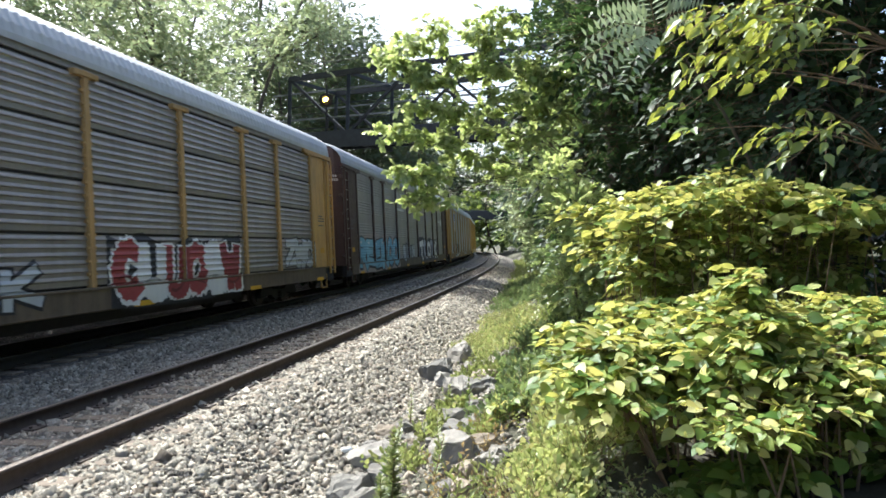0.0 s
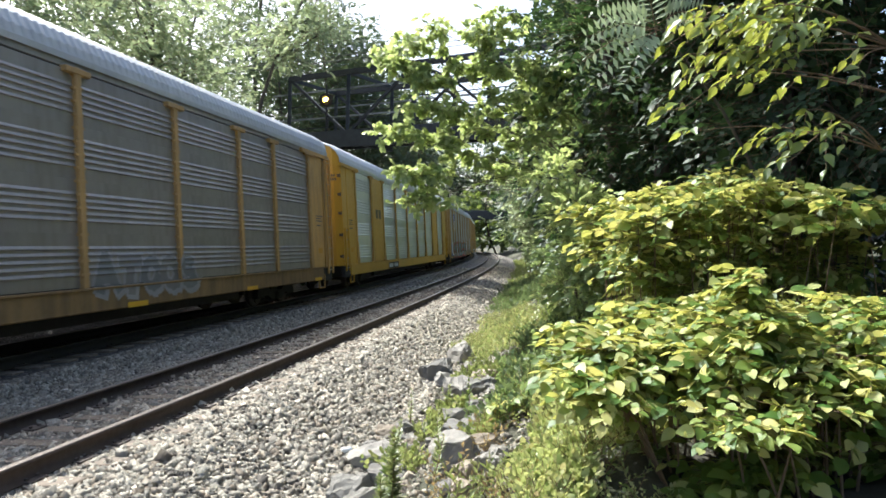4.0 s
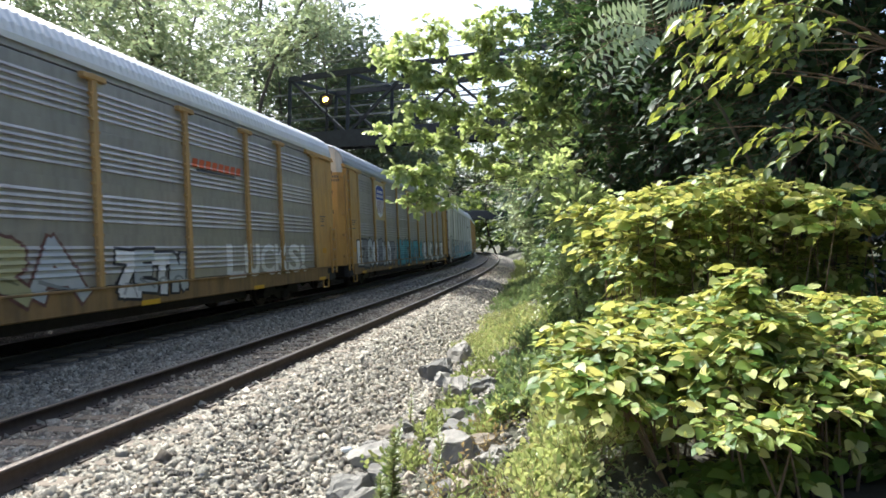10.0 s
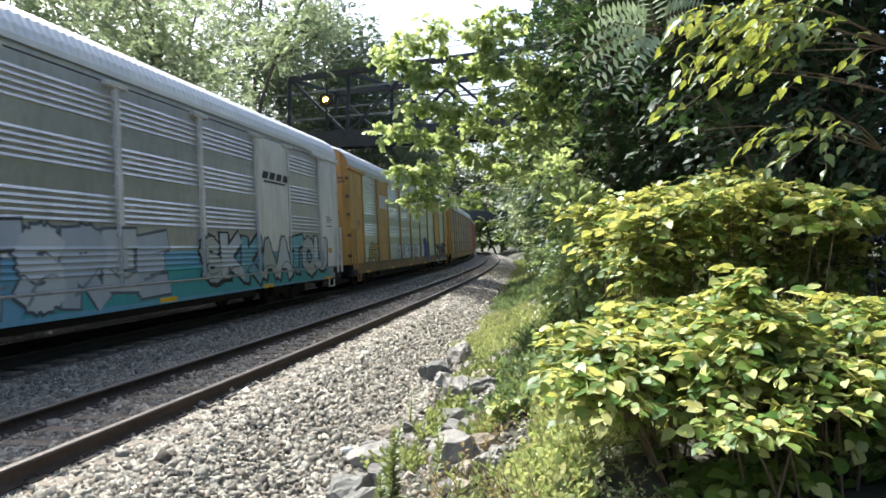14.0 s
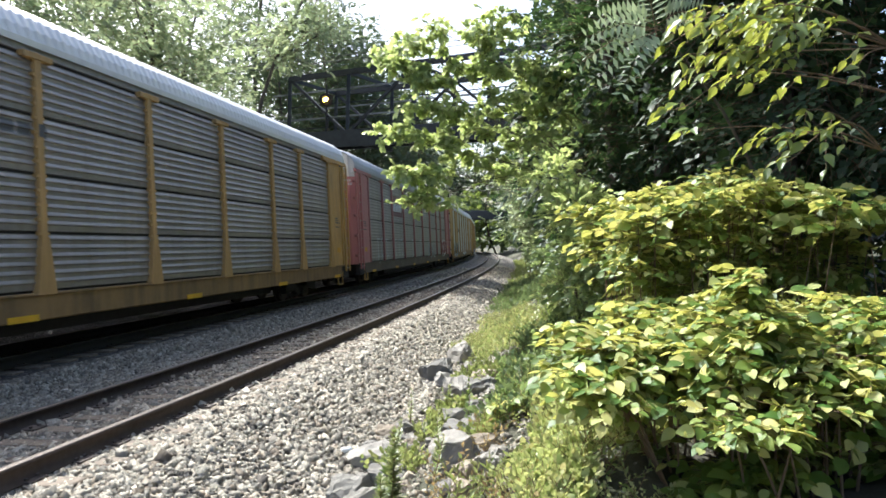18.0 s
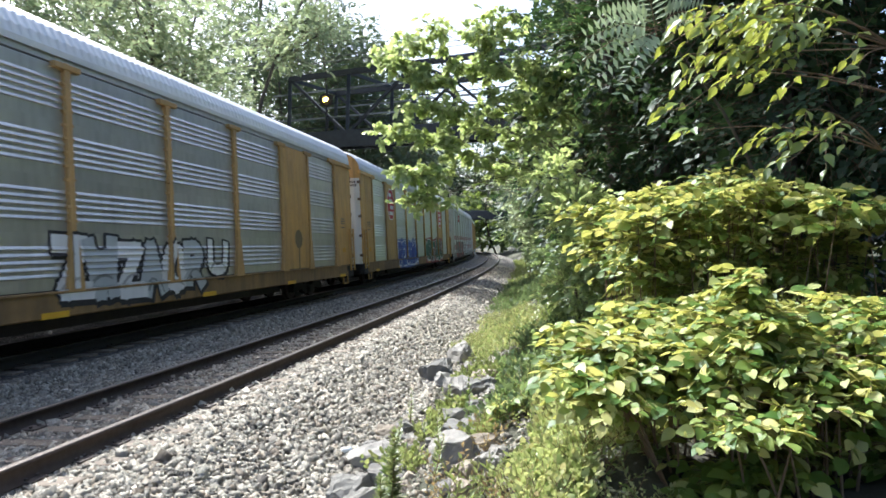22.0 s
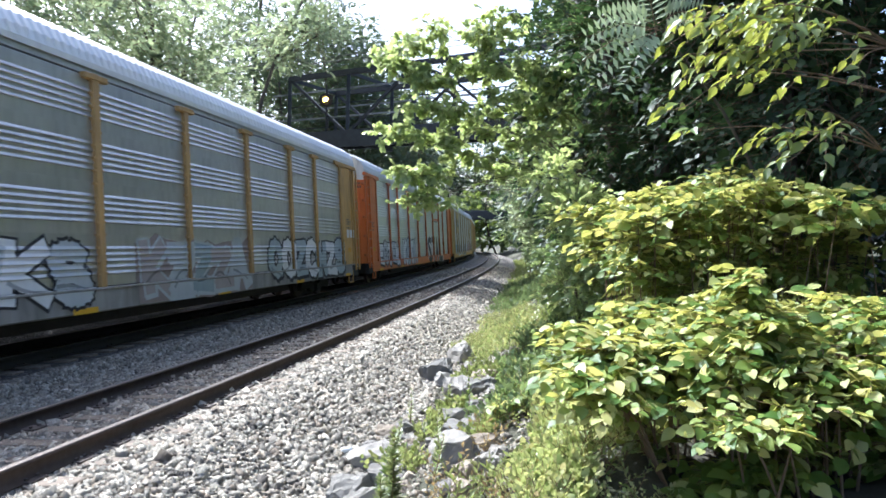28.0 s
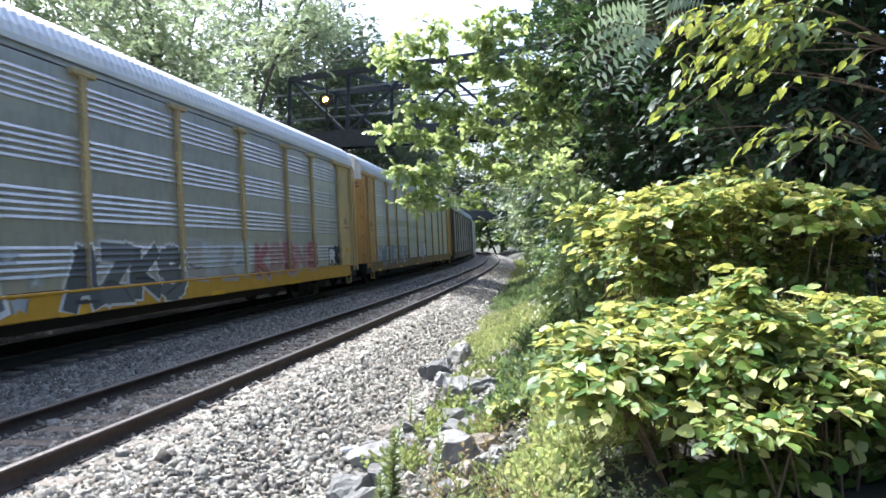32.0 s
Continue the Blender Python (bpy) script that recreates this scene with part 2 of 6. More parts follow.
# ---------------------------------------------------------------- ground, ballast and tracks
def soil():
    m, t, b, _ = shader("soil")
    c = ramp(t, noise_of(t, 0.7, 6), ((0.35, (0.05, 0.043, 0.033)), (0.5, (0.045, 0.05, 0.025)), (0.65, (0.09, 0.08, 0.062))))
    c = blend(t, 0.5, c, ramp(t, noise_of(t, 25, 4), ((0.3, (0.5, 0.5, 0.5)), (0.7, (1, 1, 1)))), "MULTIPLY")
    t.links.new(c, b.inputs["Base Color"])
    b.inputs["Roughness"].default_value = 0.95
    bump(t, noise_of(t, 18, 6), b, 0.8, 0.05)
    return m


def gravel(tones=((0.08, 0.073, 0.062), (0.185, 0.168, 0.14), (0.29, 0.265, 0.22)), tint=(0.17, 0.14, 0.11)):
    m, t, b, _ = shader("ballast")
    co = t.nodes.new("ShaderNodeTexCoord")
    v = t.nodes.new("ShaderNodeTexVoronoi")
    v.inputs["Scale"].default_value = 19
    t.links.new(co.outputs["Object"], v.inputs["Vector"])
    grey = t.nodes.new("ShaderNodeRGBToBW")
    t.links.new(v.outputs["Color"], grey.inputs[0])
    c = ramp(t, grey.outputs[0], ((0.2, tones[0]), (0.5, tones[1]), (0.8, tones[2])))
    # Colour dims toward the cell edges: crevice shade painted between the stones.
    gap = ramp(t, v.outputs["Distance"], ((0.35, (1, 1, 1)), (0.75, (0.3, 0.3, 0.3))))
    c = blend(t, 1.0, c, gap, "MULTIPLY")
    c = blend(t, ramp(t, noise_of(t, 0.5, 4), ((0.4, (0, 0, 0)), (0.7, (0.6, 0.6, 0.6)))), c, tint)
    t.links.new(c, b.inputs["Base Color"])
    b.inputs["Roughness"].default_value = 0.9
    inv = t.nodes.new("ShaderNodeMath")
    inv.operation = "SUBTRACT"
    inv.inputs[0].default_value = 1.0
    t.links.new(v.outputs["Distance"], inv.inputs[1])
    bump(t, inv.outputs[0], b, 0.9, 0.04)
    return m


SOIL, GRAVEL = soil(), gravel()
# Gravel darkened in its colour for the shade under the train.
SHADED_GRAVEL = gravel(((0.03, 0.028, 0.025), (0.075, 0.07, 0.062), (0.14, 0.13, 0.115)), (0.05, 0.045, 0.038))


def sheet(name, stations, rights, height, material):
    s, r = np.meshgrid(stations, rights, indexing="ij")
    xy = track(s.ravel(), r.ravel())
    V = np.c_[xy, height(s.ravel(), r.ravel())]
    n, k = s.shape
    i = (np.arange(n - 1)[:, None] * k + np.arange(k - 1)[None, :]).ravel()
    me = npmesh(name, V, np.stack([i, i + 1, i + k + 1, i + k], -1))
    me.materials.append(material)
    for p in me.polygons:
        p.use_smooth = True
    return tagged(new(name, me), kind="structure")


def soil_at(s, right):
    z = ground_at(s, right) - 0.12 * ((right > -7.0) & (right < 3.15))
    n = np.array([noise.noise(Vector((a * 0.8, b * 0.8, 0))) for a, b in zip(s, right)])
    return z + n * np.clip((abs(right - 1) - 2.2) * 0.15, 0, 0.25)


FAR_OFF = [-400, -250, -150, -100, -70, -50, -36, -26, -20, -16, -12, -10, -8.6, -7.5, -6.9, -6.5]
NEAR_OFF = list(np.arange(2.9, 8, 0.3)) + [8.5, 9.5, 11, 13, 16, 20, 26, 34, 46, 60, 90, 150, 250, 400]
sheet("ground", np.concatenate([np.arange(-500, -10, 20), np.arange(-10, 30, 0.5), np.arange(30, 90, 3), np.arange(90, 700, 12)]), FAR_OFF + [-4, -1, 1.4] + NEAR_OFF, soil_at, SOIL)
tagged(bpy.data.objects["ground"], "dark leaf-littered soil beside the tracks")


def rough_bed(s, right):
    n = np.array([noise.noise(Vector((a * 1.6, b * 1.6, 3))) + 0.5 * noise.noise(Vector((a * 5, b * 5, 8))) for a, b in zip(s, right)])
    return ground_at(s, right) + n * 0.018


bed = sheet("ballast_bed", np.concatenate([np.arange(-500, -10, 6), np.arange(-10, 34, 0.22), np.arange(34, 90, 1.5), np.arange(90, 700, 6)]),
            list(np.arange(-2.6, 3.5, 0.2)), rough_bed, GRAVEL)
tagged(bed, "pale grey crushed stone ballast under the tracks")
shaded_bed = sheet("ballast_bed", np.concatenate([np.arange(-500, -10, 6), np.arange(-10, 60, 0.5), np.arange(60, 700, 6)]), [-7.2, -6.6, -6, -5.5, -5, -4.5, -4, -3.6, -3.2, -2.9, -2.6], rough_bed, SHADED_GRAVEL)
tagged(shaded_bed, "crushed stone ballast coloured dark for the shade under the train")


def rail_mesh(right, height, s0, s1):
    """Flat-bottomed rail swept along the line; returns the web and foot, and the polished head."""
    stations = np.concatenate([np.arange(s0, 120, 1.0), np.arange(120, s1, 4.0)])
    foot = [(-0.07, -0.18), (0.07, -0.18), (0.07, -0.165), (0.015, -0.145), (0.012, -0.05), (0.036, -0.038), (0.037, -0.006), (-0.037, -0.006), (-0.036, -0.038), (-0.012, -0.05), (-0.015, -0.145), (-0.07, -0.165)]
    head = [(-0.037, -0.006), (0.037, -0.006), (0.034, -0.001), (0.02, 0.002), (-0.02, 0.002), (-0.034, -0.001)]
    out = []
    for prof in (foot, head):
        k = len(prof)
        V = np.concatenate([np.c_[track(stations, np.full(len(stations), right + u)), height + GRADE * np.clip(stations, -60, 250) + v] for u, v in prof])
        n = len(stations)
        idx = np.arange(n - 1)
        F = np.concatenate([np.stack([a * n + idx, b * n + idx, b * n + idx + 1, a * n + idx + 1], -1) for a, b in [(j, (j + 1) % k) for j in range(k)]])
        out.append(npmesh("rail", V, F))
    return out


def railway(name, centre, drop, label, steel):
    line = tagged(new(name), label, "railway track", kind="structure")
    for side in (-0.7525, 0.7525):
        web, head = rail_mesh(centre + side, side * BANK + drop, -500, 690)
        r = part("rail", web, steel, line)
        part("rail_head", head, RAIL_TOP, r, "dull worn running surface")
    tie = Shape().box(-1.3, 1.3, -0.115, 0.115, -0.33, -0.185, 0.012).mesh("tie")
    tie.materials.append(TIE)
    plate = Shape().box(-0.18, 0.18, -0.1, 0.1, -0.186, -0.168, 0.004)
    for s in (-0.1, 0.1):
        for c in (-0.06, 0.06):
            plate.box(s - 0.016, s + 0.016, c - 0.016, c + 0.016, -0.17, -0.145, 0.004)
    plate = plate.mesh("tie_plate")
    plate.materials.append(IRON)
    for i in range(-4, 110):
        s = i * 0.54 + random.uniform(-0.03, 0.03)
        a, b = track(s, centre), track(s + 0.1, centre)
        yaw = math.atan2(b[1] - a[1], b[0] - a[0]) - math.pi / 2
        m = Matrix.Translation((a[0], a[1], GRADE * s + drop)) @ Matrix.Rotation(yaw, 4, "Z") @ Matrix.Rotation(-BANK, 4, "Y") @ Matrix.Translation((random.uniform(-0.05, 0.05), 0, random.uniform(0, 0.012)))
        t = part("tie", tie, TIE, line, m=m)
        if s < 26:
            for side in (-0.7525, 0.7525):
                part("tie_plate", plate, IRON, t, m=Matrix.Translation((side, 0, 0)))
    return line


near_track = railway("near_track", 0.0, 0.0, "rusty steel rails on weathered wooden ties in ballast", RAIL)
# Black instead of rust: these rails carry the train's shade in their colour.
train_track = railway("train_track", -SPREAD, -0.035, "steel rails coloured black for the shade under the passing train", DARK)


# ---------------------------------------------------------------- loose stones
def stones(count, size, spot, spread=0.45, faces=20):
    """Many small angular stones; spot(n) gives their places."""
    t = (1 + 5 ** 0.5) / 2
    base = np.array([(-1, t, 0), (1, t, 0), (-1, -t, 0), (1, -t, 0), (0, -1, t), (0, 1, t), (0, -1, -t), (0, 1, -t), (t, 0, -1), (t, 0, 1), (-t, 0, -1), (-t, 0, 1)]) / 1.9
    tri = np.array([(0, 11, 5), (0, 5, 1), (0, 1, 7), (0, 7, 10), (0, 10, 11), (1, 5, 9), (5, 11, 4), (11, 10, 2), (10, 7, 6), (7, 1, 8), (3, 9, 4), (3, 4, 2), (3, 2, 6), (3, 6, 8), (3, 8, 9), (4, 9, 5), (2, 4, 11), (6, 2, 10), (8, 6, 7), (9, 8, 1)])
    if faces == 8:
        base = np.array([(1, 0, 0), (-1, 0, 0), (0, 1, 0), (0, -1, 0), (0, 0, 1), (0, 0, -1)], float)
        tri = np.array([(0, 2, 4), (2, 1, 4), (1, 3, 4), (3, 0, 4), (2, 0, 5), (1, 2, 5), (3, 1, 5), (0, 3, 5)])
    if faces == 12:
        base = np.array([(x, y, z) for x in (-1, 1) for y in (-1, 1) for z in (-1, 1)]) * np.array([0.85, 0.7, 0.52])
        tri = np.array([(0, 1, 3), (0, 3, 2), (4, 6, 7), (4, 7, 5), (0, 4, 5), (0, 5, 1), (2, 3, 7), (2, 7, 6), (0, 2, 6), (0, 6, 4), (1, 5, 7), (1, 7, 3)])
    n = len(base)
    P = spot(count)
    V = base[None] * (1 + np.random.uniform(-spread, spread, (count, n, 1))) * np.random.uniform(0.65, 1.25, (count, 1, 3))
    q = np.random.normal(size=(count, 4))
    q /= np.linalg.norm(q, axis=1)[:, None]
    w, x, y, z = q.T
    R = np.stack([1 - 2 * (y * y + z * z), 2 * (x * y - z * w), 2 * (x * z + y * w), 2 * (x * y + z * w), 1 - 2 * (x * x + z * z), 2 * (y * z - x * w),
                  2 * (x * z - y * w), 2 * (y * z + x * w), 1 - 2 * (x * x + y * y)], -1).reshape(-1, 3, 3)
    V = np.einsum("nij,nkj->nki", R, V) * (size * np.random.lognormal(0, 0.28, count))[:, None, None] + P[:, None, :]
    F = tri[None] + (np.arange(count) * n)[:, None, None]
    return npmesh("stones", V.reshape(-1, 3), F.reshape(-1, 3))


def along(s0, s1, r0, r1, lift=0.01, power=1.0):
    def spot(n):
        s = s0 + (s1 - s0) * np.random.uniform(0, 1, n) ** power
        r = np.random.uniform(r0, r1, n)
        z = np.where(r > 3.1, np.maximum(rough_bed(s, r), soil_at(s, r)), rough_bed(s, r))
        return np.c_[track(s, r), z + lift]
    return spot


for s0, s1, r0, r1, n, size, power, m in ((2, 11, -0.9, 3.3, 28000, 0.024, 1.0, BALLAST), (2, 11, -0.9, 3.3, 8000, 0.035, 1.0, BALLAST), (2, 11, -2.5, -0.9, 14000, 0.025, 1.0, SHADE_STRIP_BALLAST), (11, 24, -0.9, 3.4, 24000, 0.028, 1.2, BALLAST),
                                          (11, 24, -2.5, -0.9, 11000, 0.028, 1.2, SHADE_STRIP_BALLAST), (24, 60, -0.9, 3.4, 6500, 0.05, 1.3, BALLAST), (24, 60, -2.4, -0.9, 2500, 0.05, 1.3, SHADE_STRIP_BALLAST), (2.5, 14, 3.0, 5.2, 6000, 0.022, 1.0, BALLAST)):
    tagged(part("ballast_stones", stones(n, size, along(s0, s1, r0, r1, 0.008, power), faces=12 if s1 < 24.5 else 8), m), "loose angular grey ballast stones" if m == BALLAST else "ballast stones beside the train, toned for its shadow strip", "stones", kind="stuff")

# the nearest stones, one by one
pebbles = [stones(1, 1.0, lambda n: np.zeros((n, 3))) for _ in range(8)]
spots = along(4.6, 7.6, 0.95, 3.25, 0.014)(280)
for i, p in enumerate(spots):
    pebble = part("stone", pebbles[i % 8], BALLAST, bed)
    pebble.matrix_basis = Matrix.Translation(Vector(p)) @ Euler((i * 1.7, i * 2.3, i * 0.9)).to_matrix().to_4x4() @ Matrix.Scale(random.uniform(0.028, 0.045), 4)


# ---------------------------------------------------------------- the train: enclosed car carriers
SPEED, PITCH = 14.2077, 2.0145
HALF = 13.68
FRONT = 13.5          # distances behind the front are counted from here
POSTS = [-11.75, -9.15, -7.1, -4.3, -1.43, 1.43, 4.3, 7.1, 9.15, 11.75]
SHEET_Z = [1.0, 1.915, 2.83, 3.745, 4.66]
SIDE = 1.5


def profile(style):
    """Outward relief of one sheet over its height, as (height, depth) pairs."""
    h = 0.915
    lip = 0.022 if style == "ribbed" else 0.0
    pts = [(lip, -0.02 if style == "ribbed" else -0.001), (lip + 0.008, 0.0)]
    if style == "ribbed":
        for z in np.arange(0.16, 0.86, 0.135):
            pts += [(z - 0.04, 0.0), (z - 0.034, 0.018), (z - 0.022, 0.026), (z - 0.006, 0.022), (z + 0.036, 0.0)]
    else:
        for z in (0.22, 0.33, 0.44, 0.55, 0.66):
            pts += [(z - 0.026, 0.0), (z - 0.02, 0.018), (z - 0.01, 0.025), (z + 0.004, 0.021), (z + 0.042, 0.0)]
    return pts + [(h - lip - 0.006, 0.0), (h - lip, -0.02 if style == "ribbed" else -0.001)]


PROFILES = {k: profile(k) for k in ("ribbed", "banded")}
kept = {}


def once(key, build):
    if key not in kept:
        kept[key] = build()
    return kept[key]


def sheet_mesh(style, width):
    prof = PROFILES[style]
    s = Shape()
    n = len(prof)
    pts = [(x, y, z) for x in (-width / 2, width / 2) for z, y in prof] + [(x, -0.03, z) for x in (-width / 2, width / 2) for z, _ in (prof[0], prof[-1])]
    s.add(pts, [(i, i + 1, n + i + 1, n + i) for i in range(n - 1)] + [(2 * n, 2 * n + 2, n, 0), (2 * n + 1, n - 1, 2 * n - 1, 2 * n + 3), (2 * n, 2 * n + 1, 2 * n + 3, 2 * n + 2)])
    return s.mesh("sheet")


def post_mesh(foot=True, width=0.13):
    s = Shape()
    s.box(-width / 2, width / 2, -0.03, 0.085, 0.98, 4.72, 0.012)
    s.box(-0.3, 0.3, -0.03, 0.1, 4.6, 4.7, 0.01)
    if foot:
        s.prism([(-width / 2 - 0.13, 0.95), (width / 2 + 0.13, 0.95), (width / 2 + 0.01, 1.85), (-width / 2 - 0.01, 1.85)], 0.115, 1, -0.02)
    for z in np.arange(1.2, 4.6, 0.225):
        for x in (-width / 2 - 0.04, width / 2 - 0.012):
            s.box(x, x + 0.052, 0.0, 0.07, z, z + 0.045)
    return s.mesh("post")


def roof_mesh():
    """Arched roof of ribbed sheet: ribs run across the car."""
    arch = ARCH + [(-y, z) for y, z in ARCH[-2::-1]]
    xs, lift = [], []
    for x in np.arange(-HALF + 0.35, HALF - 0.35, 0.19):
        xs += [x, x + 0.05, x + 0.085, x + 0.135]
        lift += [0, 0.028, 0.028, 0]
    k = len(arch)
    pts = []
    for x, d in zip(xs, lift):
        for i, (y, z) in enumerate(arch):
            e = 0 if i in (0, 1, k - 1, k - 2) else d
            nrm = Vector((y * 0.8, z - 3.6)).normalized()
            pts.append((x, y + nrm.x * e, z + nrm.y * e))
    n = len(xs)
    s = Shape().add(pts, [(i * k + j, i * k + j + 1, (i + 1) * k + j + 1, (i + 1) * k + j) for i in range(n - 1) for j in range(k - 1)])
    return s.mesh("roof")


DOOR_PLAN = [(-0.12, 1.5), (0.02, 1.42), (0.1, 1.05), (0.17, 0.55), (0.2, 0.0)]
ARCH = [(1.54, 4.8), (1.55, 4.9), (1.52, 5.06), (1.42, 5.27), (1.2, 5.45), (0.86, 5.58), (0.45, 5.66), (0.0, 5.69)]


def door_x(y):
    return HALF + float(np.interp(abs(y), [q for _, q in DOOR_PLAN[::-1]], [x for x, _ in DOOR_PLAN[::-1]]))


def cap_mesh(front):
    """Smooth end of the roof, out to the curved face of the doors."""
    arch = ARCH + [(-y, z) for y, z in ARCH[-2::-1]]
    k = len(arch)
    pts = [((HALF - 0.42) * front, y, z) for y, z in arch]
    pts += [((door_x(y) - 0.05) * front, y, z) for y, z in arch]
    pts += [((door_x(y) + 0.03) * front, y * 0.985, z - 0.05 * (z > 4.9)) for y, z in arch]
    return Shape().add(pts, [(i * k + j, i * k + j + 1, (i + 1) * k + j + 1, (i + 1) * k + j) for i in range(2) for j in range(k - 1)]).mesh("roof_end")


def gable_mesh(front):
    """Fixed plate over the end doors, up to the roof."""
    ys = np.linspace(-1.49, 1.49, 15)
    top = np.interp(abs(ys), [y for y, _ in ARCH[:1:-1]], [z for _, z in ARCH[:1:-1]]) - 0.06
    n = len(ys)
    pts = [(door_x(y) * front, y, z) for y, z in zip(ys, np.full(n, 4.624))] + [(door_x(y) * front, y, z) for y, z in zip(ys, top)]
    pts += [((door_x(y) - 0.06) * front, y, z) for y, z in zip(ys, np.full(n, 4.624))] + [((door_x(y) - 0.06) * front, y, z) for y, z in zip(ys, top)]
    f = []
    for o in (0, 2 * n):
        f += [(o + i, o + i + 1, o + n + i + 1, o + n + i) for i in range(n - 1)]
    f += [(i, i + 1, 2 * n + i + 1, 2 * n + i) for i in range(n - 1)]
    return Shape().add(pts, f).mesh("gable")


def end_door_mesh(front, side, z0, z1, y0, y1):
    """One leaf of the curved end doors between two heights and two distances from the middle."""
    ys = np.linspace(y1, y0 + 0.012, 5)
    plan = [(door_x(y), y) for y in ys]
    s = Shape()
    k = len(plan)
    pts = [(x * front, y * side, z) for z in (z0, z1) for x, y in plan] + [((x - 0.07) * front, y * side, z) for z in (z0, z1) for x, y in plan]
    f = []
    for o in (0, 2 * k):
        f += [(o + i, o + i + 1, o + k + i + 1, o + k + i) for i in range(k - 1)]
    f += [(i, i + 1, 2 * k + i + 1, 2 * k + i) for i in range(k - 1)] + [(k + i, k + i + 1, 3 * k + i + 1, 3 * k + i) for i in range(k - 1)]
    f += [(0, k, 3 * k, 2 * k), (k - 1, 2 * k - 1, 4 * k - 1, 3 * k - 1)]
    s.add(pts, f)
    y = y0 + 0.12
    x = door_x(y) + 0.02
    s.tube([(x * front, y * side, z0 + 0.05), (x * front, y * side, z1 - 0.05)], 0.018, 5)
    for z in np.arange(z0 + 0.2, z1 - 0.1, 0.55):
        xa, xb = sorted(((x - 0.04) * front, (x + 0.02) * front))
        s.box(xa, xb, y * side - 0.07, y * side + 0.07, z, z + 0.07)
    return s.mesh("end_door")


def stencil_mesh(n, y0, z):
    """A row of plain bars on the curved face of the end doors."""
    s = Shape()
    for i in range(n):
        ys = [y0 - 0.085 * i, y0 - 0.085 * i - 0.03, y0 - 0.085 * i - 0.06]
        pts = [(door_x(y) + 0.005, y, q) for q in (z, z + 0.09) for y in ys]
        s.add(pts, [(0, 1, 4, 3), (1, 2, 5, 4)])
    return s.mesh("stencil")


def ladder(name, parent, material, x0, x1, y, z0, z1, rungs):
    me = once(("ladder_rail", round(z1 - z0, 2)), lambda: Shape().box(-0.03, 0.03, -0.03, 0.03, 0, z1 - z0, 0.008).mesh("rail"))
    rung = once(("rung", round(abs(x1 - x0), 2)), lambda: Shape().tube([(-abs(x1 - x0) / 2, 0, 0), (abs(x1 - x0) / 2, 0, 0)], 0.014, 5).mesh("rung"))
    top = part(name, me, material, parent, m=Matrix.Translation((x0, y, z0)))
    part("ladder_rail", me, material, top, m=Matrix.Translation((x1 - x0, 0, 0)))
    for i in range(rungs):
        part("rung", rung, RUNG, top, m=Matrix.Translation(((x1 - x0) / 2, 0, 0.12 + i * (z1 - z0 - 0.2) / max(1, rungs - 1))))
    return top


def truck(car, x):
    frame_me = once("sideframe", lambda: Shape().prism([(-1.25, 0.38), (-1.1, 0.55), (-0.7, 0.62), (-0.35, 0.42), (0.35, 0.42), (0.7, 0.62), (1.1, 0.55), (1.25, 0.38), (1.25, 0.24), (1.0, 0.24), (0.6, 0.3), (0.3, 0.15), (-0.3, 0.15), (-0.6, 0.3), (-1.0, 0.24), (-1.25, 0.24)], 0.16, 1, -0.08).mesh("side_frame"))
    t = part("truck", once("bolster", lambda: Shape().box(-0.2, 0.2, -1.0, 1.0, 0.3, 0.6, 0.03).mesh("truck")), DARK, car, "grimy black steel wheel truck", Matrix.Translation((x, 0, 0)))
    for y in (-1.0, 1.0):
        part("side_frame", frame_me, DARK, t, m=Matrix.Translation((0, y, 0)))
        part("spring", once("spring", lambda: Shape().tube([(0.12 * math.cos(a) + 0.0, 0.09 * math.sin(a), 0.17 + 0.22 * a / 25) for a in np.arange(0, 25, 0.8)], 0.02, 4).mesh("spring")), DARK, t, m=Matrix.Translation((0, y * 1.05, 0)))
    for dx in (-0.89, 0.89):
        w = part("wheelset", once("wheelset", wheelset_mesh), WHEEL, t)
        w.matrix_parent_inverse = Matrix.Translation((dx, 0, 0.42))
        w["label"] = "worn steel wheels on an axle"
        wheels.append(w)
    return t


def wheelset_mesh():
    s = Shape()
    s.tube([(0, -0.95, 0), (0, 0.95, 0)], 0.08, 8)
    for y in (-1, 1):
        ring = [(0.8 * y, 0.06), (0.8 * y, 0.3), (0.69 * y, 0.36), (0.69 * y, 0.45), (0.72 * y, 0.45), (0.73 * y, 0.422), (0.82 * y, 0.415), (0.83 * y, 0.36), (0.82 * y, 0.3)]
        n = 20
        pts = [(r * math.cos(2 * math.pi * k / n), w, r * math.sin(2 * math.pi * k / n)) for w, r in ring for k in range(n)]
        m = len(ring)
        s.add(pts, [(i * n + k, i * n + (k + 1) % n, ((i + 1) % m) * n + (k + 1) % n, ((i + 1) % m) * n + k) for i in range(m) for k in range(n)])
        s.box(-0.1, 0.1, 0.83 * y - 0.015, 0.83 * y + 0.015, -0.3, 0.3)
    return s.mesh("wheelset")


wheels = []
HINGE = plain("rusty_hinge", (0.2, 0.14, 0.1), 0.8, 0.2, 0.5, 25)
RUNG = plain("scuffed_rung", (0.4, 0.36, 0.28), 0.5, 0.3, 0.3, 20)
WHEEL = plain("worn_wheel_steel", (0.08, 0.065, 0.055), 0.6, 0.5, 0.4, 12)
GALV = worn_paint("galvanised_roof", (0.76, 0.75, 0.735), (0.5, 0.48, 0.46), 0.35, 0.45, 0.1)
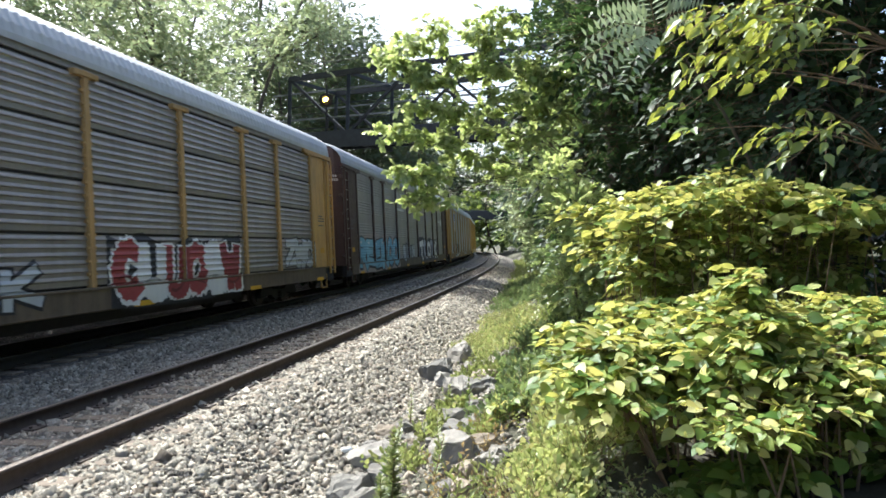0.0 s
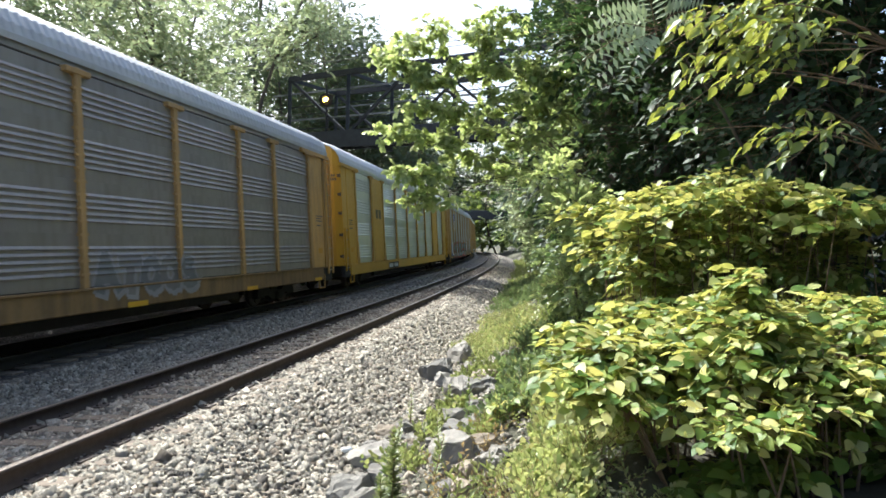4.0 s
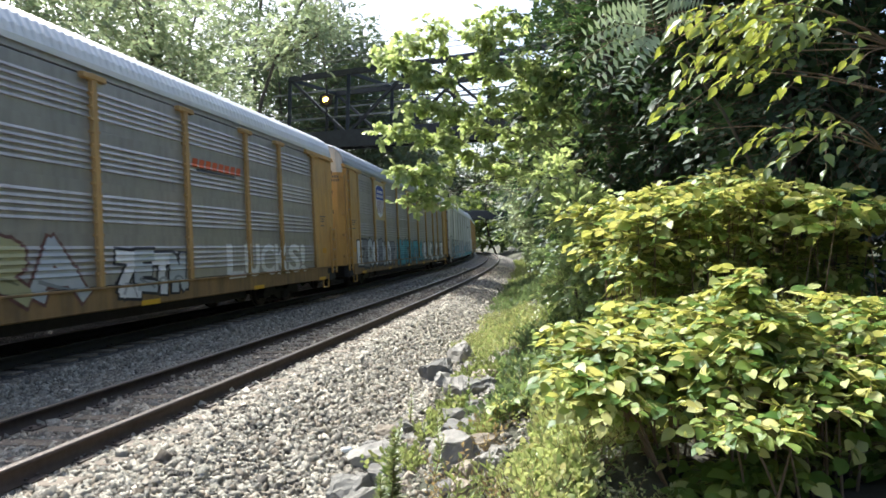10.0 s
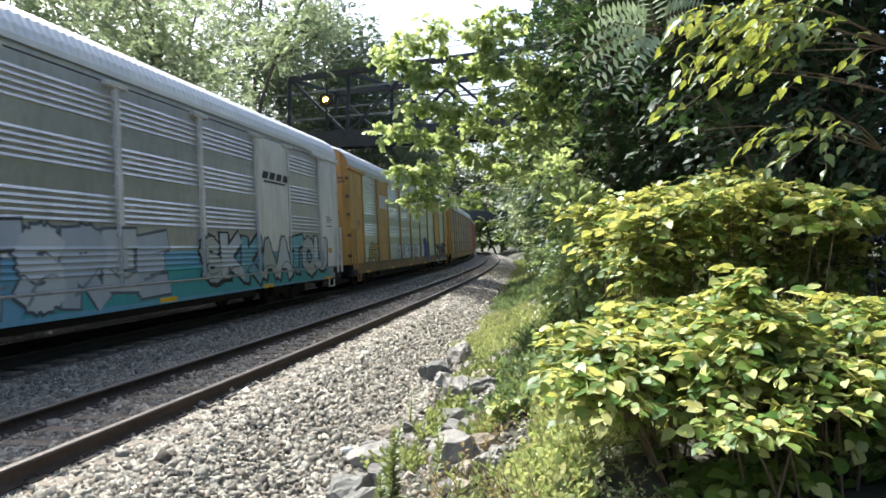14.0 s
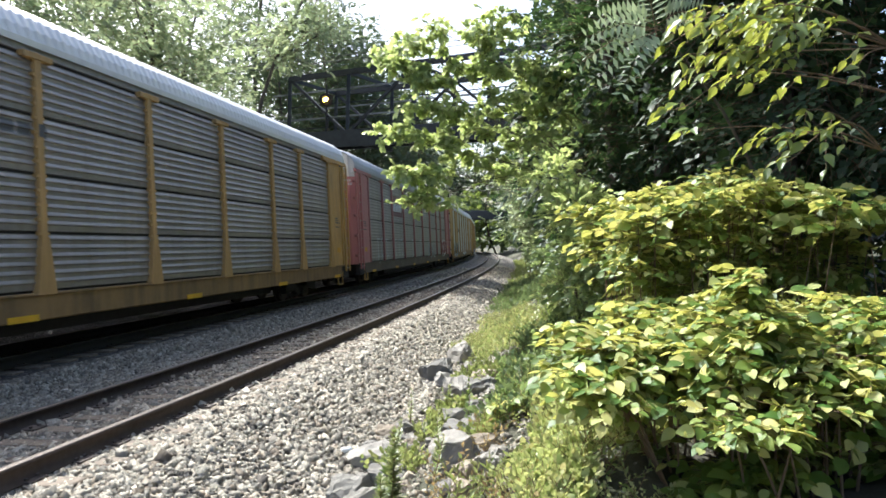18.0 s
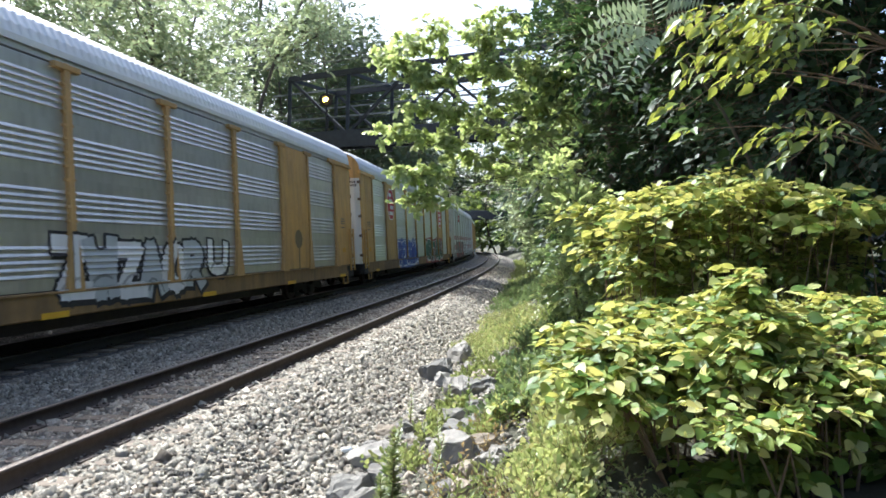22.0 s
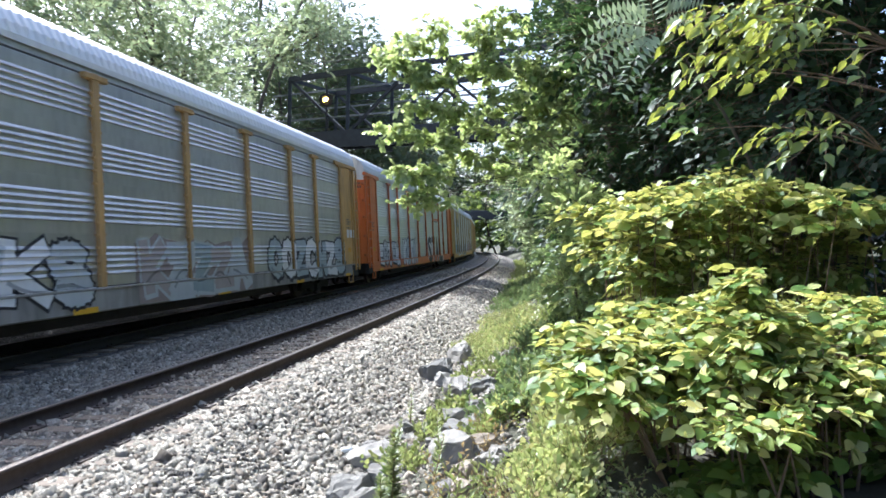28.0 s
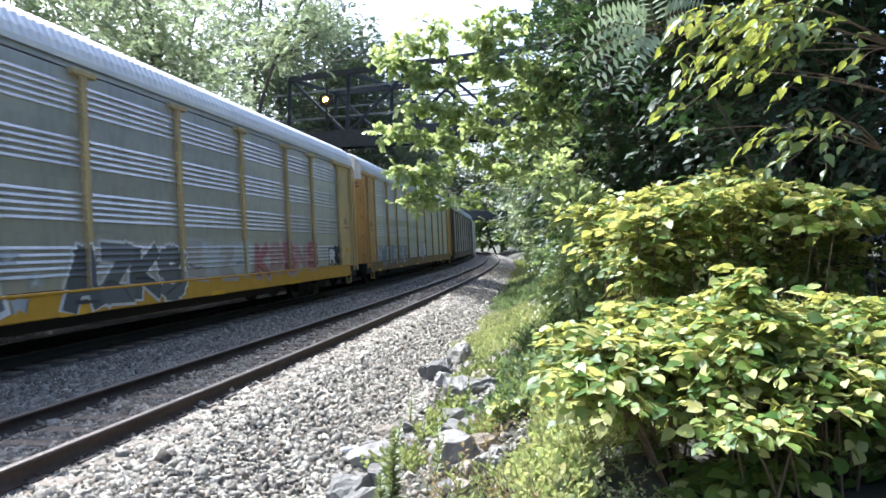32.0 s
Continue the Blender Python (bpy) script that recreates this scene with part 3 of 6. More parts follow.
OLD_ROOF = worn_paint("dull_roof", (0.52, 0.53, 0.54), (0.32, 0.32, 0.31), 0.5, 0.55, 0.1)
CLEAN_SHEET = worn_paint("bright_galvanised_sheet", (0.62, 0.66, 0.68), (0.4, 0.42, 0.43), 0.3, 0.33, 0.8, 12, grit=0.0)
GREY_SHEET = worn_paint("grey_galvanised_sheet", (0.56, 0.55, 0.53), (0.25, 0.24, 0.225), 0.5, 0.37, 0.68, 11, grit=0.0)
DULL_SHEET = worn_paint("sooty_steel_sheet", (0.33, 0.3, 0.27), (0.13, 0.115, 0.1), 0.5, 0.43, 0.36, 10, grit=0.0)
AGED_SHEET = worn_paint("aged_galvanised_sheet", (0.44, 0.415, 0.385), (0.2, 0.18, 0.16), 0.55, 0.42, 0.5, 11, grit=0.0)
YELLOW = worn_paint("railway_yellow", (0.6, 0.35, 0.1), (0.12, 0.085, 0.055), 0.65, 0.5, rust=(0.12, 0.05, 0.02))
FRESH_YELLOW = worn_paint("fresh_yellow", (0.62, 0.34, 0.03), (0.26, 0.155, 0.035), 0.35, 0.42)
PALE_YELLOW = worn_paint("faded_yellow", (0.62, 0.46, 0.19), (0.16, 0.12, 0.07), 0.55, 0.55)
BROWN = worn_paint("oxide_brown", (0.075, 0.034, 0.028), (0.03, 0.024, 0.022), 0.5, 0.55)
RED = worn_paint("faded_red", (0.52, 0.2, 0.19), (0.24, 0.12, 0.11), 0.55, 0.5)
ORANGE = worn_paint("bright_orange", (0.64, 0.16, 0.03), (0.26, 0.085, 0.03), 0.45, 0.45)
WHITE = worn_paint("dirty_white", (0.8, 0.77, 0.71), (0.26, 0.22, 0.17), 0.6, 0.5, rust=(0.2, 0.11, 0.06))
PALE = worn_paint("pale_grey_paint", (0.72, 0.7, 0.65), (0.32, 0.29, 0.255), 0.42, 0.5)
# Dark sill colour: road grime plus the shade low on the side.
SILL_SOOT_SHADE = worn_paint("soot_and_shade_sill_paint", (0.16, 0.12, 0.075), (0.035, 0.03, 0.026), 0.75, 0.75)
GREYBLUE = worn_paint("slate_grey_paint", (0.2, 0.22, 0.25), (0.1, 0.1, 0.1), 0.4, 0.55)
paints = {}


def paint(c):
    """Spray or sign paint of one colour."""
    if c not in paints:
        paints[c] = worn_paint("sprayed_paint", c, tuple(0.45 * x + 0.02 for x in c), 0.3, 0.6, 0.0, 14)
    return paints[c]


def relief(style, front_x, z, wide):
    """Outward distance of the car's side at a distance behind its front and a height."""
    if z < 1.0:
        return 1.56
    x = FRONT - front_x
    if abs(x) > 13.0:
        return 1.532
    if abs(x) > 11.75:
        return 1.545
    for p in POSTS:
        if abs(x - p) < 0.065:
            return 1.59
    for a, b in wide:
        if a < x < b:
            return 1.55
    h = (z - SHEET_Z[0]) % 0.915
    prof = PROFILES[style]
    return SIDE + float(np.interp(h, [q for q, _ in prof], [q for _, q in prof]))


def cuts(style):
    zs = [1.0]
    for z0 in SHEET_Z[:-1]:
        zs += [z0 + q for q, _ in PROFILES[style]]
    return zs


def decal(name, outlines, car, material, style, wide, layer=1, label="", step=0.0):
    """Paint that follows the relief of the car's side: outlines of (distance behind the front, height)."""
    b = bmesh.new()
    order = b.faces.layers.int.new("order")
    for i, o in enumerate(outlines):
        vs = [b.verts.new((u, 0, w)) for u, w in o]
        try:
            b.faces.new(vs)[order] = i
        except ValueError:
            pass
    bmesh.ops.triangulate(b, faces=b.faces[:])
    us = [v.co.x for v in b.verts]
    zs = [v.co.z for v in b.verts]
    if not us:
        b.free()
        return None
    lines = [((FRONT - p + e), 0) for p in POSTS for e in (-0.065, 0.065)] + [(1.75, 0), (25.25, 0), (0.58, 0), (0.43, 0), (26.42, 0), (26.57, 0)]
    for a, c in wide:
        lines += [(FRONT - a, 0), (FRONT - c, 0)]
    for u, _ in lines:
        if min(us) < u < max(us):
            bmesh.ops.bisect_plane(b, geom=b.verts[:] + b.edges[:] + b.faces[:], plane_co=(u, 0, 0), plane_no=(1, 0, 0))
    for z in cuts(style):
        if min(zs) < z < max(zs):
            bmesh.ops.bisect_plane(b, geom=b.verts[:] + b.edges[:] + b.faces[:], plane_co=(0, 0, z), plane_no=(0, 0, 1))
    s = Shape()
    for f in b.faces:
        c = f.calc_center_median()
        if c.z > 1.0 and 12.92 < abs(FRONT - c.x) < 13.07:
            continue
        pts = []
        for v in f.verts:
            u = v.co.x + (c.x - v.co.x) * 0.004
            w = v.co.z + (c.z - v.co.z) * 0.004
            pts.append((FRONT - v.co.x, relief(style, u, w, wide) + 0.0035 * (layer + step * f[order]), v.co.z))
        s.add(pts, [tuple(range(len(pts)))])
    b.free()
    if not s.f:
        return None
    me = bpy.data.meshes.new(name)
    me.from_pydata(s.v, [], s.f)
    return part(name, me, material, car, label)


def rect(u0, u1, z0, z1, slant=0.0):
    return [(u0, z0), (u1, z0), (u1 + slant, z1), (u0 + slant, z1)]


def disc(u, z, r, n=14, squash=1.0):
    return [(u + r * math.cos(2 * math.pi * i / n), z + squash * r * math.sin(2 * math.pi * i / n)) for i in range(n)]


def bow(u, z, r, h, a0, a1, n=7):
    """Points of an arc from angle a0 to a1 in degrees."""
    return [(u + r * math.cos(radians(a0 + (a1 - a0) * i / n)), z + h * math.sin(radians(a0 + (a1 - a0) * i / n))) for i in range(n + 1)]


# skeletons of letter-like sprayed forms, in a box from 0 to 1
SKELETONS = [
    [[(0.1, 0.9), (0.1, 0.1)], [(0.1, 0.88)] + bow(0.45, 0.7, 0.4, 0.2, 80, -80) + [(0.15, 0.5)], [(0.4, 0.5), (0.9, 0.06)]],
    [bow(0.5, 0.5, 0.4, 0.42, 20, 340, 9)],
    [[(0.1, 0.1), (0.14, 0.9), (0.82, 0.14), (0.9, 0.92)]],
    [bow(0.5, 0.7, 0.36, 0.22, 30, 250, 6) + bow(0.5, 0.28, 0.38, 0.22, 70, -150, 6)],
    [[(0.05, 0.88), (0.95, 0.92)], [(0.5, 0.9), (0.46, 0.05)]],
    [[(0.1, 0.95), (0.12, 0.4)] + bow(0.5, 0.35, 0.38, 0.28, 180, 360, 6) + [(0.9, 0.95)]],
    [[(0.06, 0.05), (0.42, 0.95), (0.9, 0.05)], [(0.24, 0.36), (0.74, 0.36)]],
    [[(0.85, 0.9), (0.12, 0.86), (0.12, 0.12), (0.9, 0.1)], [(0.15, 0.5), (0.72, 0.52)]],
    [[(0.12, 0.95), (0.12, 0.05)], [(0.85, 0.95), (0.2, 0.48), (0.92, 0.05)]],
    [[(0.05, 0.95), (0.25, 0.08), (0.5, 0.7), (0.75, 0.08), (0.96, 0.95)]],
    [bow(0.55, 0.5, 0.42, 0.42, 50, 310, 8)],
    [[(0.1, 0.9), (0.9, 0.88), (0.12, 0.12), (0.92, 0.1)]],
]


def fat(line, t, skew, place):
    """Each piece of a skeleton's line as a thick quad with square ends."""
    out = []
    pts = [place(u, v) for u, v in line]
    for (a, b), (c, d) in zip(pts[:-1], pts[1:]):
        q = math.hypot(c - a, d - b) or 1.0
        x, y = (c - a) / q, (d - b) / q
        e = 0.8 * t
        out.append([(a - x * e - y * t * skew, b - y * e + x * t), (a - x * e + y * t * skew, b - y * e - x * t), (c + x * e + y * t, d + y * e - x * t), (c + x * e - y * t, d + y * e + x * t)])
    return out


def blob(rnd, u, z, w, h, grow, wild):
    """A fat letter-like form made of thick strokes; grow widens it."""
    lean, wave, tilt = rnd.uniform(-0.12, 0.14), rnd.uniform(0.9, 1.08), rnd.uniform(-0.08, 0.08)

    def place(a, b):
        a, b = 0.16 + 0.68 * a, 0.12 + 0.76 * b
        return u + w * (a - 0.5) * wave + lean * h * (b - 0.5), z + h * (b - 0.5) + tilt * w * (a - 0.5)
    t = (0.16 if wild < 0.1 else 0.155) * min(w, 0.85 * h) + grow
    out = []
    for line in rnd.choice(SKELETONS):
        out += fat(line, t, rnd.uniform(0.85, 1.25), place)
    return out


def stroke(a, m, c, t0, t1, grow, tip):
    """A bent, tapering sprayed stroke from a over m to c."""
    left, right = [], []
    for i in range(6):
        f = i / 5
        p = [(1 - f) ** 2 * a[k] + 2 * f * (1 - f) * m[k] + f * f * c[k] for k in (0, 1)]
        d = [2 * (1 - f) * (m[k] - a[k]) + 2 * f * (c[k] - m[k]) for k in (0, 1)]
        q = math.hypot(*d) or 1.0
        e = grow * (i == 5) - grow * (i == 0)
        t = t0 + (t1 - t0) * f + grow
        if tip and i == 5:
            left.append((p[0] + d[0] / q * (t0 + grow), p[1] + d[1] / q * (t0 + grow)))
            continue
        if tip and i == 4:
            t *= 1.7
        left.append((p[0] + d[0] / q * e - d[1] / q * t, p[1] + d[1] / q * e + d[0] / q * t))
        right.append((p[0] + d[0] / q * e + d[1] / q * t, p[1] + d[1] / q * e - d[0] / q * t))
    return left + right[::-1]


def graffiti(car, style, wide, u0, u1, z0, z1, n, fill, line, seed, back=None, wild=0.06, shine=None):
    """Sprayed piece: swollen forms side by side, with outlines, slits and highlights."""
    rnd = random.Random(seed)
    w, h = (u1 - u0) / n, z1 - z0
    if back:
        pts = [(u0 - 0.15, z0)] + [(u0 - 0.15 + (u1 - u0 + 0.3) * i / 9, z0 - rnd.uniform(0, 0.08)) for i in range(1, 9)] + [(u1 + 0.15, z0)]
        pts += [(u1 + 0.15 - (u1 - u0 + 0.3) * i / 14, z1 + rnd.uniform(-0.12, 0.14)) for i in range(15)]
        decal("graffiti_background", [pts], car, paint(back), style, wide, 1)
    for kind in (0, 1, 2, 3):
        r2 = random.Random(seed + 1)
        for i in range(n):
            u, z = u0 + (i + 0.5) * w, (z0 + z1) / 2 + r2.uniform(-0.06, 0.06)
            hh = h * r2.uniform(0.84, 1.04)
            tone = fill[i % len(fill)] if isinstance(fill[0], tuple) else fill
            own = random.Random(seed * 31 + i)
            if kind == 0:
                form = blob(own, u, z, w * 1.38, hh, 0.05, wild)
                if wild >= 0.1:
                    form = [[(a + 0.05, b - 0.05) for a, b in q] for q in form] + form
                form = [[(a, max(0.57, b)) for a, b in q] for q in form]
                decal("letter_outline", form, car, paint(line), style, wide, 2 + (i % 2) * 0.2, step=0.1)
            elif kind == 1:
                form = [[(a, max(0.575, b)) for a, b in q] for q in blob(own, u, z, w * 1.38, hh, -0.005, wild)]
                decal("letter_fill", form, car, paint(tone), style, wide, 4.6 + (i % 2) * 0.2, step=0.12)
            elif kind == 2 and hh > 0.9:
                own = random.Random(seed * 77 + i)
                shade = tuple(0.5 * x for x in tone)
                decal("letter_shade", [stroke((u - 0.35 * w, z + own.uniform(-0.42, -0.1) * hh), (u, z + own.uniform(-0.4, 0.1) * hh), (u + 0.35 * w, z + own.uniform(-0.42, 0.0) * hh), 0.035, 0.02, 0, False)], car, paint(shade), style, wide, 6.6)
            elif kind == 3 and shine:
                decal("letter_highlight", [rect(u - 0.3 * w, u - 0.1 * w, z + 0.28 * hh, z + 0.33 * hh, 0.02)], car, paint(shine), style, wide, 7)


def wording(car, text, u0, u1, z0, z1, colour, style, wide, bold=0.02, layer=2, name="letter", slant=0.0):
    """Words in the built-in font, letter by letter, laid on the car's side."""
    step = (u1 - u0) / len(text)
    for i, ch in enumerate(text):
        cu = bpy.data.curves.new("words", "FONT")
        cu.body, cu.offset, cu.resolution_u = ch, bold, 3
        ob = new("words", cu)
        bpy.context.view_layer.update()
        me = ob.evaluated_get(bpy.context.evaluated_depsgraph_get()).to_mesh()
        V = np.array([v.co[:] for v in me.vertices])
        F = [tuple(p.vertices) for p in me.polygons]
        bpy.data.objects.remove(ob)
        lo, hi = V.min(0), V.max(0)
        a, b = u0 + i * step + 0.03 * step, u0 + (i + 1) * step - 0.03 * step
        if ch in "!I1":
            b = a + 0.4 * step
        tris = [[(a + (b - a) * (V[k][0] - lo[0]) / (hi[0] - lo[0]) + slant * (V[k][1] - lo[1]) / (hi[1] - lo[1]), z0 + (z1 - z0) * (V[k][1] - lo[1]) / (hi[1] - lo[1])) for k in f] for f in F]
        decal(name, tris, car, paint(colour), style, wide, layer)


def bars(car, style, wide, u0, u1, z0, z1, n, colour, layer=2, name="marking", slant=0.0):
    """Writing too small to read, or not to be read, as plain bars."""
    w = (u1 - u0) / n
    decal(name, [rect(u0 + i * w + 0.12 * w, u0 + (i + 1) * w - 0.12 * w, z0, z1, slant) for i in range(n)], car, paint(colour), style, wide, layer)


def carrier(body, sheets, roof, style, label, lower=None, upper=None, outer=None, feet=True, wide=(), fresh=None, post_w=0.13, strips=True, side_panel=None, sill=None, tall=None):
    """A long enclosed railway car for automobiles; its camera side is +y, its front +x."""
    car = tagged(new("auto_carrier_car"), label, "railway car", group="cars of the freight train")
    lower, upper = lower or body, upper or WHITE
    side_panel = side_panel or body
    tall = not wide if tall is None else tall
    posts = dusty(body)
    edges = [-11.75] + POSTS[1:-1] + [11.75]
    for face in (1, -1):
        turn_m = Matrix.Identity(4) if face == 1 else Matrix.Rotation(math.pi, 4, "Z")
        part("side_sill", once("sill", lambda: Shape().box(-12.75, 12.75, -0.12, 0.06, 0.56, 0.97, 0.02).box(-13.5, 13.5, -0.1, 0.09, 0.94, 0.985, 0.008).mesh("side_sill")), grimed_and_shaded(sill or body), car, m=turn_m @ Matrix.Translation((0, SIDE, 0)))
        part("top_rail", once("top_rail", lambda: Shape().box(-13.5, 13.5, -0.1, 0.004, 4.69, 4.86, 0.006).mesh("top_rail")), sheets, car, m=turn_m @ Matrix.Translation((0, SIDE, 0)))
        # Black sheet behind the panels stands in for the shade inside the car.
        part("inner_shade", once("inner_shade_sheet", lambda: Shape().box(-12.0, 12.0, -0.05, -0.035, 0.98, 4.7).mesh("inner_shade_sheet")), DARK, car, m=turn_m @ Matrix.Translation((0, SIDE, 0)))
        for x in POSTS:
            part("post", once(("post", feet, post_w), lambda: post_mesh(feet, post_w)), posts, car, m=turn_m @ Matrix.Translation((x, SIDE, 0)))
        for a, b in zip(edges[:-1], edges[1:]):
            mid, width = (a + b) / 2, round(b - a - 0.05, 2)
            solid = any(p < mid < q for p, q in wide) and face == 1
            if solid:
                part("solid_panel", once(("solid", width), lambda: Shape().box(-width / 2, width / 2, -0.02, 0.048, 1.0, 4.66, 0.006).mesh("solid_panel")), side_panel, car, m=Matrix.Translation((mid, SIDE, 0)))
                continue
            for z in SHEET_Z[:-1]:
                part("sheet", once(("sheet", style, width), lambda: sheet_mesh(style, width)), sheets, car, m=turn_m @ Matrix.Translation((mid, SIDE, z)))
        for end in (-1, 1):
            part("corner_panel", once("corner", lambda: Shape().box(-0.6, 0.6, -0.03, 0.045, 0.98, 4.66, 0.012).mesh("corner_panel")), body, car, m=turn_m @ Matrix.Translation((end * face * 12.33, SIDE, 0)))
            lad = ladder("ladder", car, body, 13.1 * end, 13.52 * end, (SIDE + 0.1) * face, 0.75, 4.62 if tall else 2.35, 11 if tall else 5)
            if face == 1 and not tall:
                part("corner_plate", once("corner_plate", lambda: Shape().box(-0.31, 0.31, -0.06, 0.038, 0.98, 4.66, 0.02).mesh("corner_plate")), body, car, m=Matrix.Translation((end * 13.25, SIDE, 0)))
            elif face == 1:
                part("ladder_plate", once("ladder_plate", lambda: Shape().box(-0.26, 0.26, -0.03, 0.03, 0.98, 4.62, 0.01).mesh("ladder_plate")), body, lad, m=Matrix.Translation((0.21 * end, -0.1, -0.75)))
                # Dark plate set back in the gap paints in the shade of an opening.
                part("slot", once("slot", lambda: Shape().box(-0.12, 0.12, -0.16, -0.13, 0.98, 4.66).mesh("slot")), DARK, car, m=Matrix.Translation((end * 13.0, SIDE, 0)))
            if face == 1:
                part("header", once("header", lambda: Shape().box(-1.22, 1.22, -0.03, 0.075, 4.665, 4.79, 0.012).box(-1.22, 1.22, 0.06, 0.1, 4.65, 4.69, 0.006).mesh("header")), body, car, m=Matrix.Translation((end * 12.42, SIDE, 0)))
                part("end_sill", once("end_sill", lambda: Shape().box(-0.4, 0.4, -0.12, 0.04, 0.5, 0.935, 0.02).box(-0.3, 0.3, 0.03, 0.06, 0.55, 0.62, 0.01).mesh("end_sill")), DARK, car, m=Matrix.Translation((end * 13.15, SIDE, 0)))
                for z in (1.3, 2.1, 2.9, 3.6, 4.3):
                    part("hinge", once("hinge", lambda: Shape().box(-0.1, 0.08, -0.07, 0.035, -0.05, 0.05, 0.012).tube([(-0.02, 0.03, -0.07), (-0.02, 0.03, 0.07)], 0.022, 6).mesh("hinge")), posts if tall else HINGE, car, m=Matrix.Translation((end * 13.61, SIDE - 0.015, z)))
            part("step", once("step", lambda: Shape().box(-0.26, -0.22, -0.02, 0.02, 0.3, 0.75).box(0.22, 0.26, -0.02, 0.02, 0.3, 0.75).box(-0.26, 0.26, -0.03, 0.03, 0.28, 0.31).mesh("step")), fresh or body, car, m=turn_m @ Matrix.Translation((end * 12.6, SIDE + 0.03, 0)))
    for face in (1, -1):
        for end in (-1, 1):
            for name, y0, y1, m in (("inner", 0.0, 0.72, lower), ("outer", 0.725, 1.49, outer or lower)):
                low = part("end_door", once(("door", end, face, name), lambda: end_door_mesh(end, face, 0.95, 4.46, y0, y1)), m, car, "tall curved end door leaf")
                part("door_top", once(("door_top", end, face, name), lambda: end_door_mesh(end, face, 4.464, 4.62, y0, y1)), upper, low)
    for z, n, y0 in ((4.26, 4, 1.36), (4.12, 6, 1.4)):
        writing = part("stencil", once(("door_stencil", n), lambda: stencil_mesh(n, y0, z)), paint((0.55, 0.53, 0.5) if lower in (BROWN, RED) else (0.09, 0.08, 0.07)), car)
        tagged(writing, kind="stuff")
    part("roof", once("roof", roof_mesh), roof, car, "ribbed sheet metal roof")
    for end in (-1, 1):
        part("roof_end", once(("cap", end), lambda: cap_mesh(end)), roof, car)
        part("gable", once(("gable", end), lambda: gable_mesh(end)), upper, car)
        part("end_beam", once(("beam", end), lambda: Shape().box(13.1 * end, 13.1 * end + 0.25 * end, -1.5, 1.5, 0.55, 0.96, 0.0).mesh("end_beam")), DARK, car)
        part("coupler", once(("coupler", end), lambda: Shape().box(min(13.3 * end, 14.0 * end), max(13.3 * end, 14.0 * end), -0.11, 0.11, 0.66, 0.88, 0.03).box(min(13.85 * end, 14.12 * end), max(13.85 * end, 14.12 * end), -0.2, 0.16, 0.6, 0.94, 0.04).mesh("coupler")), DARK, car)
        part("hose", once(("hose", end), lambda: Shape().tube([(13.3 * end, 0.5, 0.7), (13.6 * end, 0.52, 0.42), (13.9 * end, 0.45, 0.36), (14.15 * end, 0.3, 0.5)], 0.03, 5).mesh("hose")), DARK, car)
        truck(car, 10.0 * end)
    # The two long side girders are added to darken the view under the car.
    part("underframe", once("under", lambda: Shape().box(-13.2, 13.2, -0.35, 0.35, 0.42, 0.95, 0.03).box(-8.2, 8.2, -1.35, 1.35, 0.7, 0.93).box(-2.2, -0.6, -1.1, -0.4, 0.35, 0.7, 0.05).box(1.1, 2.6, 0.5, 1.1, 0.4, 0.7, 0.05).box(-7.6, 7.6, 1.0, 1.12, 0.34, 0.8).box(-7.6, 7.6, -1.12, -1.0, 0.34, 0.8).mesh("underframe")), DARK, car)
    part("deck", once("deck", lambda: Shape().box(-12.9, 12.9, -1.4, 1.4, 0.93, 0.99).mesh("deck")), DARK, car)
    if strips:
        for i in range(6):
            decal("reflector", [rect(1.9 + i * 4.7, 2.5 + i * 4.7, 0.56, 0.66)], car, paint((0.75, 0.42, 0.02)), style, (), 1.5)
    return car


# ---------------------------------------------------------------- cars of the train, from the first to pass to the last
BOTH = ((-9.15, -7.1), (7.1, 9.15))
BLACK, CHALK, SILVER = (0.02, 0.02, 0.025), (0.8, 0.8, 0.79), (0.5, 0.53, 0.54)
NAVY, SKY_BLUE, TEAL = (0.03, 0.06, 0.3), (0.12, 0.36, 0.52), (0.05, 0.24, 0.27)
BLOOD, ROSE, GREEN, TAN = (0.42, 0.025, 0.03), (0.4, 0.14, 0.13), (0.015, 0.12, 0.07), (0.4, 0.3, 0.2)


def shield(car, style, u0, u1):
    """Yellow board with a blue-topped, red-striped shield."""
    wide = ()
    decal("logo_board", [rect(u0, u1, 2.85, 4.6)], car, PALE_YELLOW, "flat", wide, 1)
    c, w = (u0 + u1) / 2, (u1 - u0) * 0.38
    def crest(g):
        return [(c - (w + g), 4.3 + g), (c - w * 0.5, 4.42 + g), (c, 4.35 + g), (c + w * 0.5, 4.42 + g), (c + (w + g), 4.3 + g), (c + w * 0.95 + g, 3.5), (c + w * 0.6, 3.12 - g), (c, 2.98 - g), (c - w * 0.6, 3.12 - g), (c - w * 0.95 - g, 3.5)]
    decal("shield", [crest(0.03)], car, paint(CHALK), "flat", wide, 2, "white shield with dark red stripes")
    decal("shield_top", [[(c - w, 4.28), (c - w * 0.5, 4.4), (c, 4.33), (c + w * 0.5, 4.4), (c + w, 4.28), (c + w * 0.98, 3.78), (c - w * 0.98, 3.78)]], car, paint(NAVY), "flat", wide, 3)
    bars(car, "flat", wide, c - w * 0.75, c + w * 0.75, 4.08, 4.2, 5, CHALK, 4)
    bars(car, "flat", wide, c - w * 0.8, c + w * 0.8, 3.88, 4.0, 6, CHALK, 4)
    for i in range(6):
        x = c - w * 0.8 + i * w * 0.3
